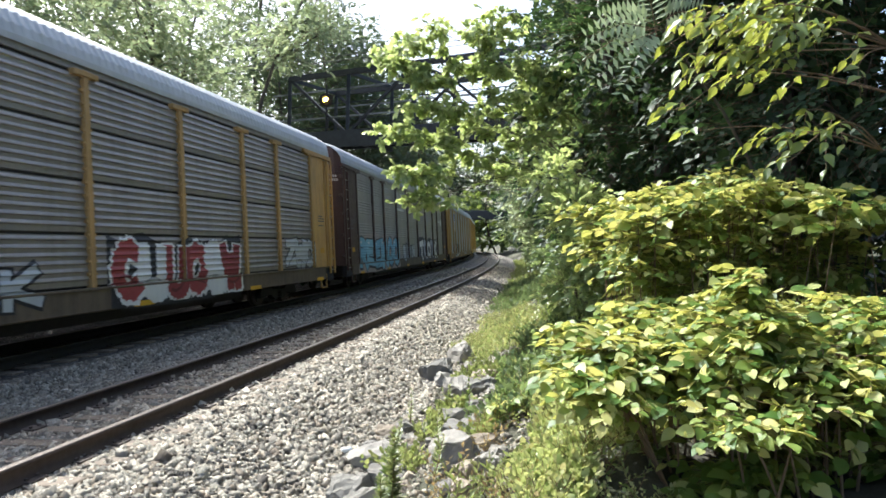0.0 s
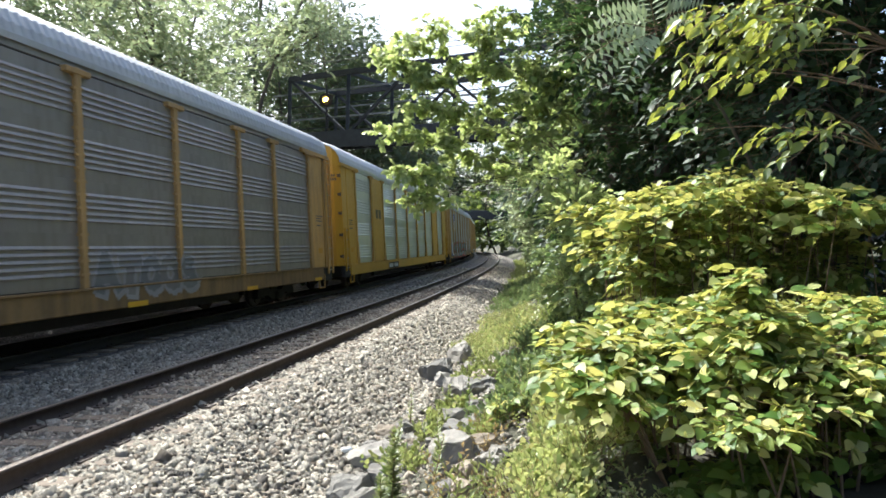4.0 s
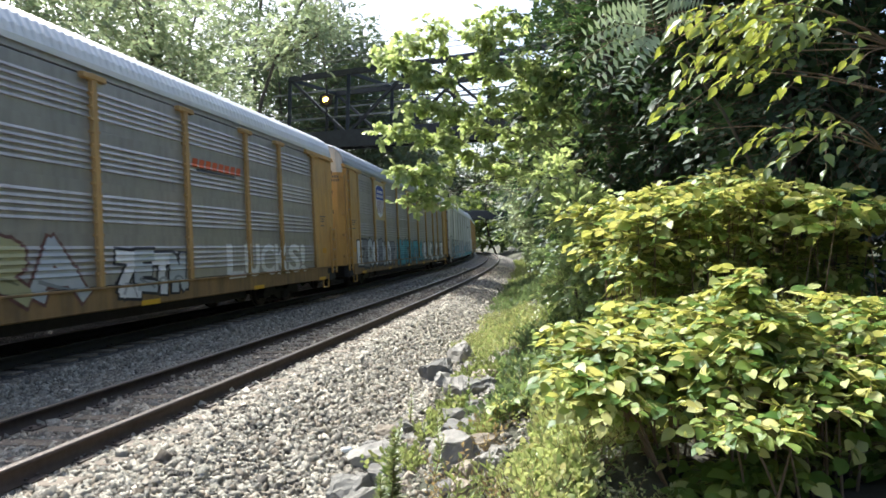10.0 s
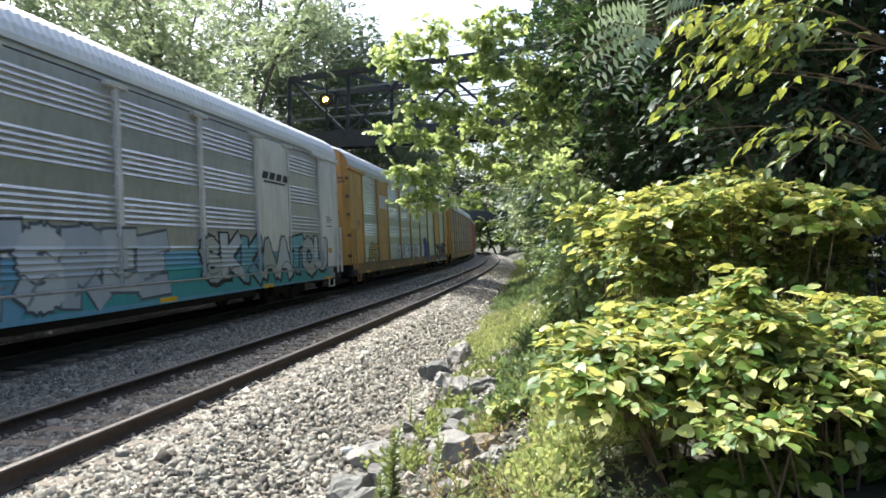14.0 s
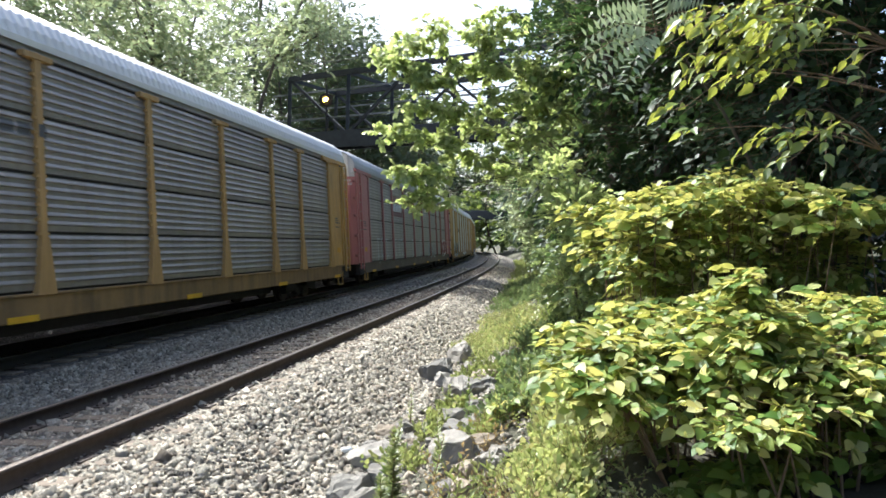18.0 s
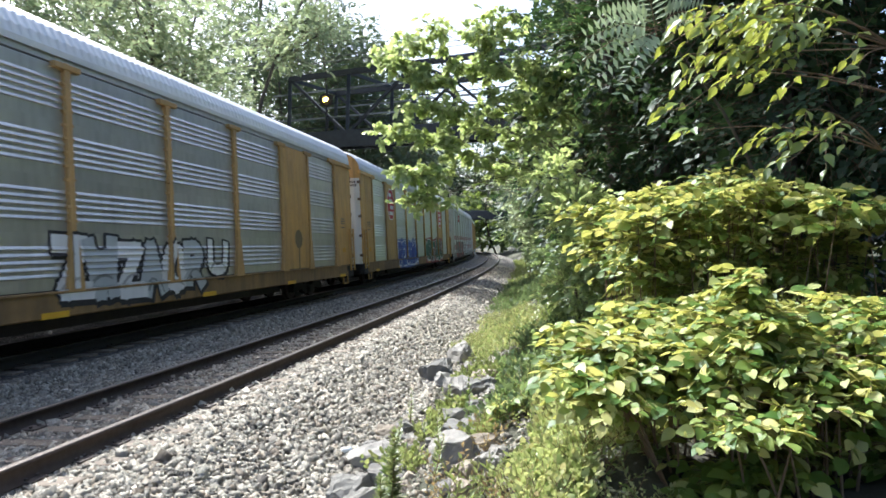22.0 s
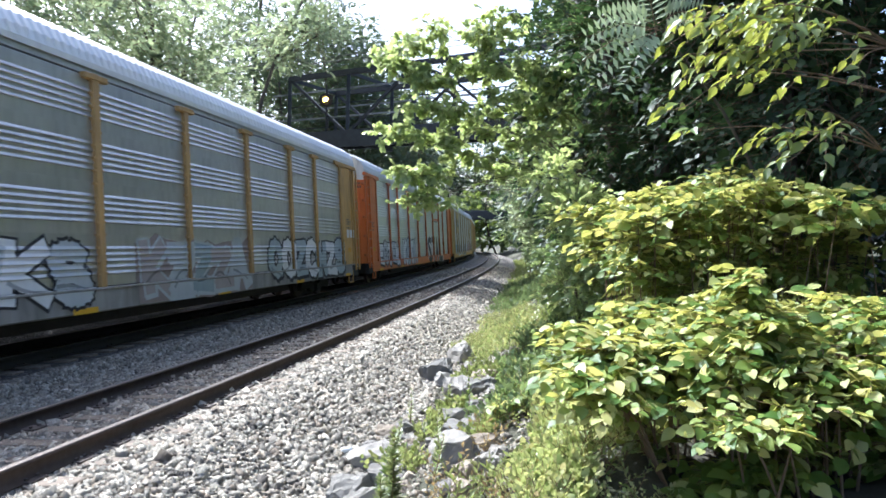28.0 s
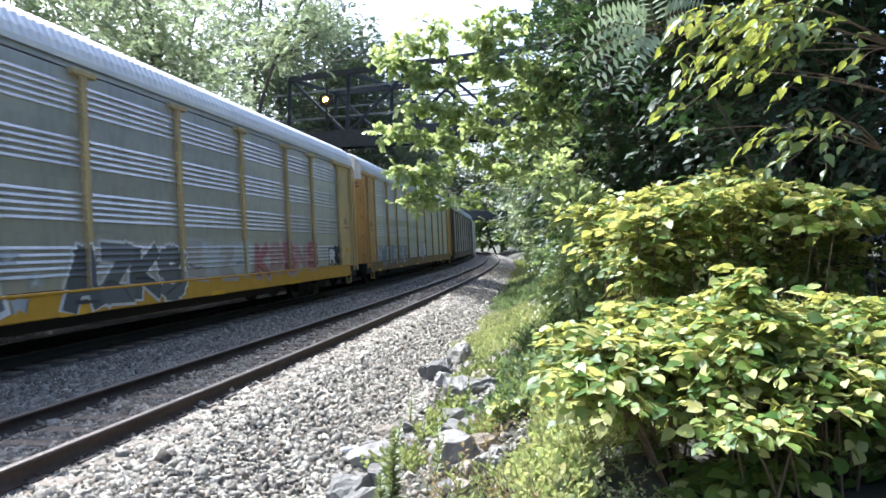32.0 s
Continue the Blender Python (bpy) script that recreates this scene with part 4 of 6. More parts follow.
        decal("stripe", [rect(x, x + w * 0.14, 3.2 - 0.1 * (1 - abs(i - 2.5) / 2.5) + 0.02, 3.76)], car, paint((0.2, 0.07, 0.07)), "flat", wide, 3)


PROFILES["flat"] = [(0.0, 0.052), (0.915, 0.052)]


def octagon(car, u, z, r):
    wide = BOTH
    def ring(q):
        return [(u + q * math.cos(math.pi / 8 + i * math.pi / 4), z + q * math.sin(math.pi / 8 + i * math.pi / 4)) for i in range(8)]
    decal("logo_rim", [ring(r)], car, paint(CHALK), "banded", wide, 1)
    decal("logo_field", [ring(r * 0.93)], car, paint((0.5, 0.03, 0.04)), "banded", wide, 2, "red octagonal emblem")
    for i, (a, b) in enumerate(((-0.55, 0.1), (-0.5, 0.45), (-0.25, 0.6), (-0.5, 0.5))):
        zz = z + r * (0.55 - 0.36 * i)
        decal("logo_bar", [rect(u + a * r, u + b * r, zz - 0.11 * r, zz + 0.11 * r)], car, paint(CHALK), "banded", wide, 3)


def numbers(car, style, u, wide=(), colour=CHALK, board=None):
    if board:
        decal("number_board", [rect(u - 0.1, u + 2.1, 0.58, 0.88)], car, paint(board), style, wide, 1)
    bars(car, style, wide, u, u + 0.8, 0.64, 0.82, 4, colour, 2)
    bars(car, style, wide, u + 1.1, u + 1.95, 0.64, 0.82, 6, colour, 2)


def end_marks(car, colour=(0.1, 0.1, 0.1)):
    """Small stencilled data on the corner panels and yellow plates on the sill."""
    for u in (0.75, 25.75):
        for z in (2.5, 2.58, 2.66, 2.35):
            decal("stencil", [rect(u, u + random.uniform(0.3, 0.55), z, z + 0.035)], car, paint(colour), "banded", (), 1)
        decal("data_plate", [rect(u + 0.1, u + 0.45, 1.45, 1.62)], car, paint((0.62, 0.32, 0.02)), "banded", (), 1)


train = []


def add(*a, **k):
    car = carrier(*a, **k)
    end_marks(car)
    train.append(car)
    return car


c = add(YELLOW, DULL_SHEET, OLD_ROOF, "ribbed", "dirty car carrier with yellow posts and red graffiti", feet=False, sill=SILL_SOOT_SHADE)
graffiti(c, "ribbed", (), 11.4, 13.8, 0.75, 1.5, 3, [SILVER, (0.2, 0.25, 0.35)], BLACK, 3)
graffiti(c, "ribbed", (), 15.5, 20.2, 0.58, 1.85, 6, [(0.36, 0.06, 0.06), CHALK, (0.3, 0.05, 0.05)], CHALK, 5, back=BLACK, wild=0.1)
graffiti(c, "ribbed", (), 23.1, 25.3, 1.0, 2.0, 3, [SILVER, SILVER], (0.1, 0.1, 0.1), 8)
c = add(BROWN, DULL_SHEET, OLD_ROOF, "banded", "brown car carrier with sooty sheets and pale blue graffiti", feet=False, sill=SILL_SOOT_SHADE, lower=BROWN, upper=BROWN, fresh=BROWN)
graffiti(c, "banded", (), 1.8, 9.4, 0.6, 2.15, 6, [(0.24, 0.5, 0.62), (0.3, 0.56, 0.66)], BLACK, 11, wild=0.1, shine=CHALK, back=(0.42, 0.33, 0.29))
graffiti(c, "banded", (), 10.6, 13.8, 0.85, 1.8, 5, [SILVER, (0.2, 0.2, 0.2)], BLACK, 12)
graffiti(c, "banded", (), 15.6, 22.2, 0.75, 2.1, 5, [CHALK, (0.4, 0.42, 0.5)], BLACK, 13, back=(0.03, 0.03, 0.05))
bars(c, "banded", (), 23.3, 24.3, 3.32, 3.38, 1, CHALK)
decal("emblem", [disc(24.6, 3.32, 0.26)], c, paint(CHALK), "banded", (), 1.4)
bars(c, "banded", (), 9.6, 11.2, 3.5, 3.62, 7, CHALK)
c = add(YELLOW, DULL_SHEET, OLD_ROOF, "banded", "yellow car carrier with a shield emblem and grimy sheets", feet=False)
shield(c, "banded", 4.5, 6.38)
graffiti(c, "banded", (), 6.6, 9.4, 0.75, 2.0, 4, [BLACK, (0.05, 0.06, 0.06)], CHALK, 21, wild=0.16)
graffiti(c, "banded", (), 2.6, 4.2, 0.9, 1.9, 2, [SILVER, BLACK], CHALK, 22)
graffiti(c, "banded", (), 15.2, 18.4, 0.8, 1.6, 5, [(0.2, 0.2, 0.2), (0.22, 0.21, 0.2)], (0.34, 0.33, 0.33), 23, wild=0.12)
numbers(c, "banded", 5.6, colour=SILVER, board=BLACK)
c = add(FRESH_YELLOW, CLEAN_SHEET, GALV, "banded", "clean yellow car carrier with bright galvanised sheets", wide=BOTH, upper=FRESH_YELLOW, strips=False)
numbers(c, "banded", 7.2, BOTH, CHALK, BLACK)
bars(c, "banded", BOTH, 4.9, 6.0, 2.9, 3.3, 2, (0.12, 0.1, 0.05))
c = add(YELLOW, AGED_SHEET, OLD_ROOF, "banded", "yellow car carrier with a long red and grey graffiti piece", feet=False)
shield(c, "banded", 4.5, 6.38)
graffiti(c, "banded", (), 1.9, 4.3, 0.7, 2.1, 2, [(0.3, 0.42, 0.6), CHALK], NAVY, 30, wild=0.08)
graffiti(c, "banded", (), 4.6, 17.9, 0.56, 1.9, 10, [(0.3, 0.36, 0.38), (0.1, 0.2, 0.2), SILVER, (0.16, 0.24, 0.3)], (0.03, 0.12, 0.1), 31, back=(0.5, 0.035, 0.03), wild=0.1)
bars(c, "banded", (), 19.0, 19.9, 1.75, 2.0, 4, CHALK)
bars(c, "banded", (), 19.4, 20.2, 1.3, 1.6, 3, CHALK)
graffiti(c, "banded", (), 20.9, 25.2, 0.8, 1.6, 5, [(0.35, 0.34, 0.3), SILVER], (0.06, 0.06, 0.06), 33)
c = add(YELLOW, AGED_SHEET, GALV, "banded", "yellow car carrier with white end doors and chalky graffiti", lower=WHITE, upper=FRESH_YELLOW, feet=False, tall=False)
graffiti(c, "banded", (), 3.3, 8.6, 0.72, 2.1, 5, [CHALK, (0.6, 0.62, 0.62)], (0.13, 0.13, 0.13), 41, wild=0.12, back=(0.5, 0.52, 0.52))
graffiti(c, "banded", (), 9.6, 14.6, 0.75, 1.9, 4, [(0.4, 0.38, 0.2), SILVER], (0.14, 0.06, 0.05), 42)
graffiti(c, "banded", (), 15.4, 17.6, 0.62, 1.75, 4, [CHALK, SILVER], BLACK, 43)
wording(c, "LUCKS!", 19.4, 24.9, 0.9, 1.75, CHALK, "banded", (), 0.03)
bars(c, "banded", (), 18.0, 20.3, 3.46, 3.66, 8, (0.65, 0.12, 0.03), slant=0.08)
bars(c, "banded", (), 17.95, 20.3, 3.38, 3.44, 1, BLACK)
c = add(YELLOW, DULL_SHEET, OLD_ROOF, "banded", "yellow car carrier with shield emblem and teal graffiti", feet=False)
shield(c, "banded", 4.5, 6.38)
graffiti(c, "banded", (), 1.3, 8.3, 0.65, 2.05, 8, [CHALK, (0.22, 0.22, 0.24), SILVER], BLACK, 51, wild=0.16)
graffiti(c, "banded", (), 8.8, 16.3, 0.6, 2.05, 8, [TEAL, (0.08, 0.32, 0.38)], BLACK, 52, wild=0.14)
graffiti(c, "banded", (), 16.7, 24.8, 0.62, 2.0, 10, [CHALK, (0.16, 0.2, 0.2), SILVER], BLACK, 53, wild=0.18)
c = add(WHITE, GREY_SHEET, GALV, "banded", "white car carrier with blue and dark lettered graffiti", wide=BOTH, lower=PALE, outer=GREYBLUE, upper=YELLOW, feet=False)
decal("graffiti_wash", [[(0.2, 1.0), (0.25, 1.7), (2.0, 1.75), (5, 1.6), (9, 1.65), (13, 1.5), (17, 1.6), (25.5, 1.5), (26, 0.6), (14, 0.52), (2, 0.55)]], c, paint((0.16, 0.36, 0.5)), "banded", BOTH, 0.6)
decal("graffiti_wash", [[(12.5, 0.62), (13.2, 1.25), (16, 1.35), (19, 1.15), (22, 1.3), (25.4, 1.1), (25.9, 0.62)]], c, paint((0.07, 0.33, 0.34)), "banded", BOTH, 1.0)
decal("letter", [disc(1.25, 1.75, 0.72, 20)], c, paint((0.05, 0.06, 0.06)), "banded", BOTH, 1.4)
decal("letter", [disc(1.3, 1.75, 0.56, 20)], c, paint(SILVER), "banded", BOTH, 1.8)
wording(c, "H", 1.25, 2.95, 0.6, 2.5, (0.05, 0.06, 0.06), "banded", BOTH, 0.09, 2)
wording(c, "EKTIK", 2.95, 8.8, 0.6, 2.15, (0.05, 0.06, 0.06), "banded", BOTH, 0.09, 2)
wording(c, "H", 1.45, 2.8, 0.8, 2.36, (0.5, 0.55, 0.56), "banded", BOTH, 0.015, 3)
wording(c, "EKTIK", 3.15, 8.6, 0.8, 2.0, (0.42, 0.5, 0.53), "banded", BOTH, 0.015, 3)
graffiti(c, "banded", BOTH, 9.6, 16.4, 0.62, 2.15, 7, [(0.42, 0.46, 0.5), SILVER], (0.1, 0.12, 0.14), 61)
graffiti(c, "banded", BOTH, 17.6, 25.6, 0.75, 2.05, 8, [(0.4, 0.42, 0.38), SILVER, (0.2, 0.4, 0.45)], BLACK, 62, wild=0.14)
bars(c, "banded", BOTH, 20.8, 22.6, 3.55, 3.75, 4, BLACK, slant=0.1)
bars(c, "banded", BOTH, 20.75, 22.6, 3.45, 3.5, 1, BLACK)
c = add(YELLOW, CLEAN_SHEET, GALV, "banded", "yellow car carrier with black and white graffiti", wide=BOTH, upper=YELLOW, lower=YELLOW, feet=False)
bars(c, "banded", BOTH, 4.7, 6.2, 3.4, 4.0, 3, CHALK)
graffiti(c, "banded", BOTH, 2.6, 4.2, 1.0, 1.8, 3, [(0.4, 0.33, 0.1), (0.45, 0.3, 0.06)], (0.15, 0.12, 0.05), 71)
graffiti(c, "banded", BOTH, 8.6, 15.5, 0.9, 1.8, 8, [CHALK, SILVER], (0.3, 0.28, 0.2), 72, wild=0.12)
graffiti(c, "banded", BOTH, 16.4, 18.4, 0.6, 2.2, 2, [NAVY, (0.1, 0.2, 0.4)], (0.1, 0.1, 0.16), 73)
graffiti(c, "banded", BOTH, 20.5, 25.9, 0.55, 1.95, 6, [BLACK, (0.03, 0.03, 0.03)], CHALK, 74, wild=0.2)
c = add(YELLOW, DULL_SHEET, GALV, "ribbed", "yellow car carrier with dark ribbed sheets", lower=YELLOW)
part("door_vent", once("door_vent", lambda: Shape().add([(door_x(y) + 0.006, y, q + (0.05 if y < 0.9 else 0.0)) for q in (3.02, 3.16) for y in (1.3, 1.1, 0.9, 0.7, 0.52)], [(i, i + 1, i + 6, i + 5) for i in range(4)]).mesh("door_vent")), DARK, c, "dark slot across the end door")
decal("notice", [rect(1.85, 2.5, 1.05, 1.75)], c, paint(CHALK), "ribbed", (), 1)
bars(c, "ribbed", (), 11.0, 12.3, 3.4, 3.6, 4, (0.1, 0.1, 0.1))
numbers(c, "ribbed", 7.4, colour=(0.3, 0.28, 0.2))
c = add(RED, DULL_SHEET, OLD_ROOF, "ribbed", "faded red car carrier with dark ribbed sheets", feet=False, fresh=YELLOW, sill=SILL_SOOT_SHADE)
decal("logo_board", [rect(6.5, 9.0, 3.15, 4.2)], c, paint((0.2, 0.1, 0.09)), "ribbed", (), 0.6)
bars(c, "ribbed", (), 6.6, 8.8, 3.42, 3.82, 6, CHALK)
for i, u in enumerate((3.2, 3.9, 5.0, 6.9, 7.8, 8.4, 11.5, 14.0)):
    decal("tag", [rect(u, u + 0.07, 0.9, 2.0, 0.12), rect(u, u + 0.5, 1.95, 2.02), rect(u, u + 0.4, 1.2, 1.26)], c, paint(SILVER), "ribbed", (), 1)
graffiti(c, "ribbed", (), 22.8, 25.6, 0.95, 2.05, 4, [(0.22, 0.06, 0.06), (0.3, 0.09, 0.09)], CHALK, 81, wild=0.12)
graffiti(c, "ribbed", (), 17.0, 19.6, 0.9, 1.9, 3, [(0.28, 0.28, 0.27), (0.25, 0.25, 0.24)], SILVER, 82)
c = add(YELLOW, GREY_SHEET, GALV, "banded", "yellow car carrier with white end doors and faint graffiti", wide=BOTH, lower=PALE_YELLOW, outer=WHITE, upper=YELLOW)
graffiti(c, "banded", BOTH, 2.2, 6.0, 0.7, 1.9, 4, [TEAL, (0.03, 0.06, 0.08)], CHALK, 91, wild=0.15)
bars(c, "banded", BOTH, 7.2, 9.0, 2.9, 3.2, 5, BLACK)
graffiti(c, "banded", BOTH, 11.7, 16.1, 0.6, 2.0, 6, [CHALK, SILVER], BLACK, 92, wild=0.16)
graffiti(c, "banded", BOTH, 16.3, 17.3, 0.9, 1.95, 1, [CHALK, SILVER], BLACK, 93, wild=0.1)
decal("flower", [disc(21.7, 1.9, 0.3, 9), rect(21.65, 21.75, 1.0, 1.7)], c, paint((0.16, 0.12, 0.06)), "banded", BOTH, 1)
c = add(YELLOW, CLEAN_SHEET, GALV, "banded", "yellow car carrier with red octagon emblems and green graffiti", wide=BOTH, lower=PALE_YELLOW, outer=WHITE, upper=YELLOW, feet=False)
octagon(c, 5.45, 3.7, 0.82), octagon(c, 21.65, 3.7, 0.82)
graffiti(c, "banded", BOTH, 7.0, 12.2, 0.56, 2.05, 6, [NAVY, (0.05, 0.12, 0.4)], CHALK, 101, back=(0.08, 0.14, 0.4), wild=0.16)
graffiti(c, "banded", BOTH, 15.3, 22.4, 0.56, 2.15, 6, [GREEN, (0.02, 0.09, 0.06)], CHALK, 102, back=(0.25, 0.03, 0.04), wild=0.16, shine=(0.3, 0.4, 0.3))
c = add(PALE, CLEAN_SHEET, GALV, "banded", "pale grey car carrier with red ribs and red graffiti", lower=PALE, upper=WHITE, strips=False)
for z0 in (1.2, 2.115):
    decal("red_ribs", [rect(1.75, 25.3, z0 + 0.06 + 0.115 * i, z0 + 0.14 + 0.115 * i) for i in range(4 if z0 < 2 else 3)], c, paint((0.36, 0.05, 0.06)), "banded", (), 0.7)
decal("logo_board", [rect(6.55, 9.1, 3.82, 4.5)], c, paint((0.4, 0.03, 0.05)), "banded", (), 1, "red board with white emblem")
decal("emblem", [disc(7.0, 4.16, 0.24, 10)], c, paint(CHALK), "banded", (), 2)
bars(c, "banded", (), 7.35, 8.9, 4.1, 4.26, 7, CHALK)
graffiti(c, "banded", (), 4.1, 12.6, 0.58, 1.95, 6, [(0.5, 0.05, 0.03), BLACK], BLACK, 111, back=(0.16, 0.03, 0.03), wild=0.16)
graffiti(c, "banded", (), 13.1, 19.0, 0.7, 1.75, 7, [CHALK, SILVER], (0.08, 0.08, 0.1), 112, wild=0.14)
numbers(c, "banded", 8.4, colour=CHALK)
c = add(YELLOW, GREY_SHEET, GALV, "banded", "car carrier with yellow posts and silvery graffiti", feet=False, post_w=0.15, sill=PALE)
decal("logo_board", [rect(4.5, 6.38, 2.85, 4.62)], c, PALE_YELLOW, "flat", (), 1)
bars(c, "flat", (), 4.75, 6.1, 3.7, 4.0, 3, (0.05, 0.06, 0.1))
bars(c, "flat", (), 4.75, 6.1, 3.58, 3.62, 1, (0.05, 0.06, 0.1))
graffiti(c, "banded", (), 1.8, 6.6, 0.62, 1.8, 5, [(0.05, 0.3, 0.38), (0.12, 0.4, 0.48)], (0.42, 0.2, 0.36), 121, back=(0.36, 0.22, 0.36), wild=0.14)
graffiti(c, "banded", (), 8.0, 11.8, 0.6, 1.9, 4, [CHALK, SILVER], BLACK, 122)
graffiti(c, "banded", (), 13.2, 17.6, 0.6, 1.85, 5, [(0.38, 0.33, 0.31), SILVER, (0.3, 0.36, 0.38)], SILVER, 123, back=(0.3, 0.24, 0.22), wild=0.1)
graffiti(c, "banded", (), 18.9, 25.3, 0.58, 2.0, 7, [(0.42, 0.48, 0.5), CHALK], BLACK, 124, wild=0.2)
bars(c, "banded", (), 25.7, 26.8, 2.0, 2.3, 3, CHALK)
c = add(ORANGE, CLEAN_SHEET, GALV, "banded", "bright orange car carrier with bold black lettering")
graffiti(c, "banded", (), 2.0, 6.4, 0.7, 1.9, 5, [CHALK, (0.55, 0.57, 0.58)], BLACK, 131, wild=0.14)
graffiti(c, "banded", (), 7.4, 11.3, 0.56, 2.1, 4, [CHALK, SILVER], BLACK, 132, wild=0.08)
wording(c, "STAL", 15.2, 22.2, 0.51, 2.3, CHALK, "banded", (), 0.1, 1.5)
wording(c, "STAL", 15.5, 21.9, 0.51, 2.26, (0.025, 0.03, 0.035), "banded", (), 0.045, 2.5)
bars(c, "banded", (), 18.2, 20.4, 3.38, 3.55, 9, (0.6, 0.1, 0.03), slant=0.08)
bars(c, "banded", (), 18.1, 20.3, 3.3, 3.35, 1, BLACK)
bars(c, "banded", (), 22.2, 23.4, 1.7, 2.0, 4, (0.12, 0.12, 0.13), slant=0.1)
c = add(PALE_YELLOW, GREY_SHEET, GALV, "banded", "faded yellow car carrier with dark bubble graffiti", feet=False, sill=FRESH_YELLOW)
decal("logo_board", [rect(4.5, 6.38, 2.75, 4.62)], c, PALE_YELLOW, "flat", (), 1)
decal("emblem", [[(4.65, 3.5), (6.25, 3.1), (6.2, 3.45), (5.7, 3.8), (5.1, 4.1), (4.7, 4.0)]], c, paint((0.05, 0.09, 0.08)), "flat", (), 2)
bars(c, "flat", (), 4.85, 5.9, 3.55, 3.7, 3, CHALK, 3)
graffiti(c, "banded", (), 1.9, 4.4, 0.8, 1.8, 3, [(0.25, 0.4, 0.45), TEAL], CHALK, 141)
graffiti(c, "banded", (), 5.0, 10.2, 0.7, 1.8, 7, [(0.16, 0.17, 0.18), (0.24, 0.24, 0.26)], CHALK, 142, wild=0.16)
for u, z in ((10.4, 1.55), (10.9, 1.2), (10.1, 1.2), (10.5, 0.85)):
    decal("star", [[(u + (0.2 if i % 2 == 0 else 0.08) * math.sin(i * math.pi / 5), z + (0.2 if i % 2 == 0 else 0.08) * math.cos(i * math.pi / 5)) for i in range(10)]], c, paint(SILVER), "banded", (), 1)
graffiti(c, "banded", (), 11.5, 14.9, 0.52, 1.8, 4, [(0.11, 0.115, 0.12), (0.16, 0.165, 0.17)], CHALK, 143, wild=0.05)
graffiti(c, "banded", (), 15.1, 17.9, 0.9, 1.85, 4, [(0.4, 0.38, 0.36), SILVER], (0.5, 0.5, 0.5), 144, wild=0.12)
graffiti(c, "banded", (), 18.3, 22.9, 0.85, 1.85, 5, [(0.4, 0.16, 0.16), (0.45, 0.3, 0.28)], (0.5, 0.4, 0.38), 145, wild=0.12)
graffiti(c, "banded", (), 24.1, 25.2, 0.95, 1.65, 2, [CHALK, BLACK], BLACK, 146)
c = add(YELLOW, GREY_SHEET, GALV, "banded", "yellow car carrier with grey sheets and white marks", feet=False)
graffiti(c, "banded", (), 2.0, 9.0, 0.8, 1.7, 8, [SILVER, (0.3, 0.3, 0.3)], (0.25, 0.25, 0.25), 151)
graffiti(c, "banded", (), 12.0, 15.0, 0.9, 1.9, 3, [CHALK, SILVER], (0.3, 0.3, 0.3), 152)
add(BROWN, DULL_SHEET, OLD_ROOF, "banded", "brown car carrier with sooty sheets", upper=BROWN, feet=False)
add(PALE, GREY_SHEET, GALV, "banded", "pale grey car carrier")
for style, lab in (("banded", "yellow car carrier with grey sheets"), ("ribbed", "yellow car carrier with sooty ribbed sheets")):
    add(YELLOW, GREY_SHEET if style == "banded" else DULL_SHEET, GALV, style, lab, feet=False)

length = np.concatenate([[0], np.cumsum(np.hypot(*np.diff(track(STATION, np.full(len(STATION), -SPREAD)), axis=0).T))])
length -= length[ZERO]
LAG_T = [0, 2.4, 5.6, 8.3, 12.3, 14.3, 16.5, 18.4, 20.4, 23, 25.4, 28.4, 30.2, 31.2, 32]
LAG = [0.7, 0.2, 0.0, -0.18, -0.05, 0.08, 0.42, 0.68, 0.8, 0.87, 0.95, 0.9, 0.8, 0.5, 0.2]


def riding(k, t):
    """Pose of car k on the curved, banked track at t seconds."""
    front = -(t - 13.7048 - PITCH * (k - 7)) * SPEED + float(np.interp(t, LAG_T, LAG))
    spots = []
    for back in (3.5, 23.5):
        s = float(np.interp(front + back, length, STATION))
        x, y = track(s, -SPREAD)
        spots.append(Vector((x, y, GRADE * max(-60.0, min(250.0, s)) - 0.035)))
    ahead = (spots[0] - spots[1]).normalized()
    left = Vector((0, 0, 1)).cross(ahead).normalized()
    up = ahead.cross(left)
    m = Matrix((ahead, left, up)).transposed().to_4x4()
    return Matrix.Translation((spots[0] + spots[1]) / 2) @ m @ Matrix.Rotation(BANK, 4, "X")


def motions():
    for k, car in enumerate(train):
        walk(car, [(i * 0.5, riding(k, i * 0.5)) for i in range(65)])
    # every wheel turns alike: one set of rows, shared
    roll = SPEED / 0.42
    walk(wheels[0], [(i / 30, Matrix.Rotation(roll * i / 30, 4, "Y")) for i in range(961)])
    keys = wheels[0].animation_data
    for w in wheels[1:]:
        w.rotation_mode = "QUATERNION"
        own = w.animation_data_create()
        own.action = keys.action
        own.action_slot = keys.action_slot


# ---------------------------------------------------------------- leaves
def unit(a):
    return a / (np.linalg.norm(a, axis=-1, keepdims=True) + 1e-9)


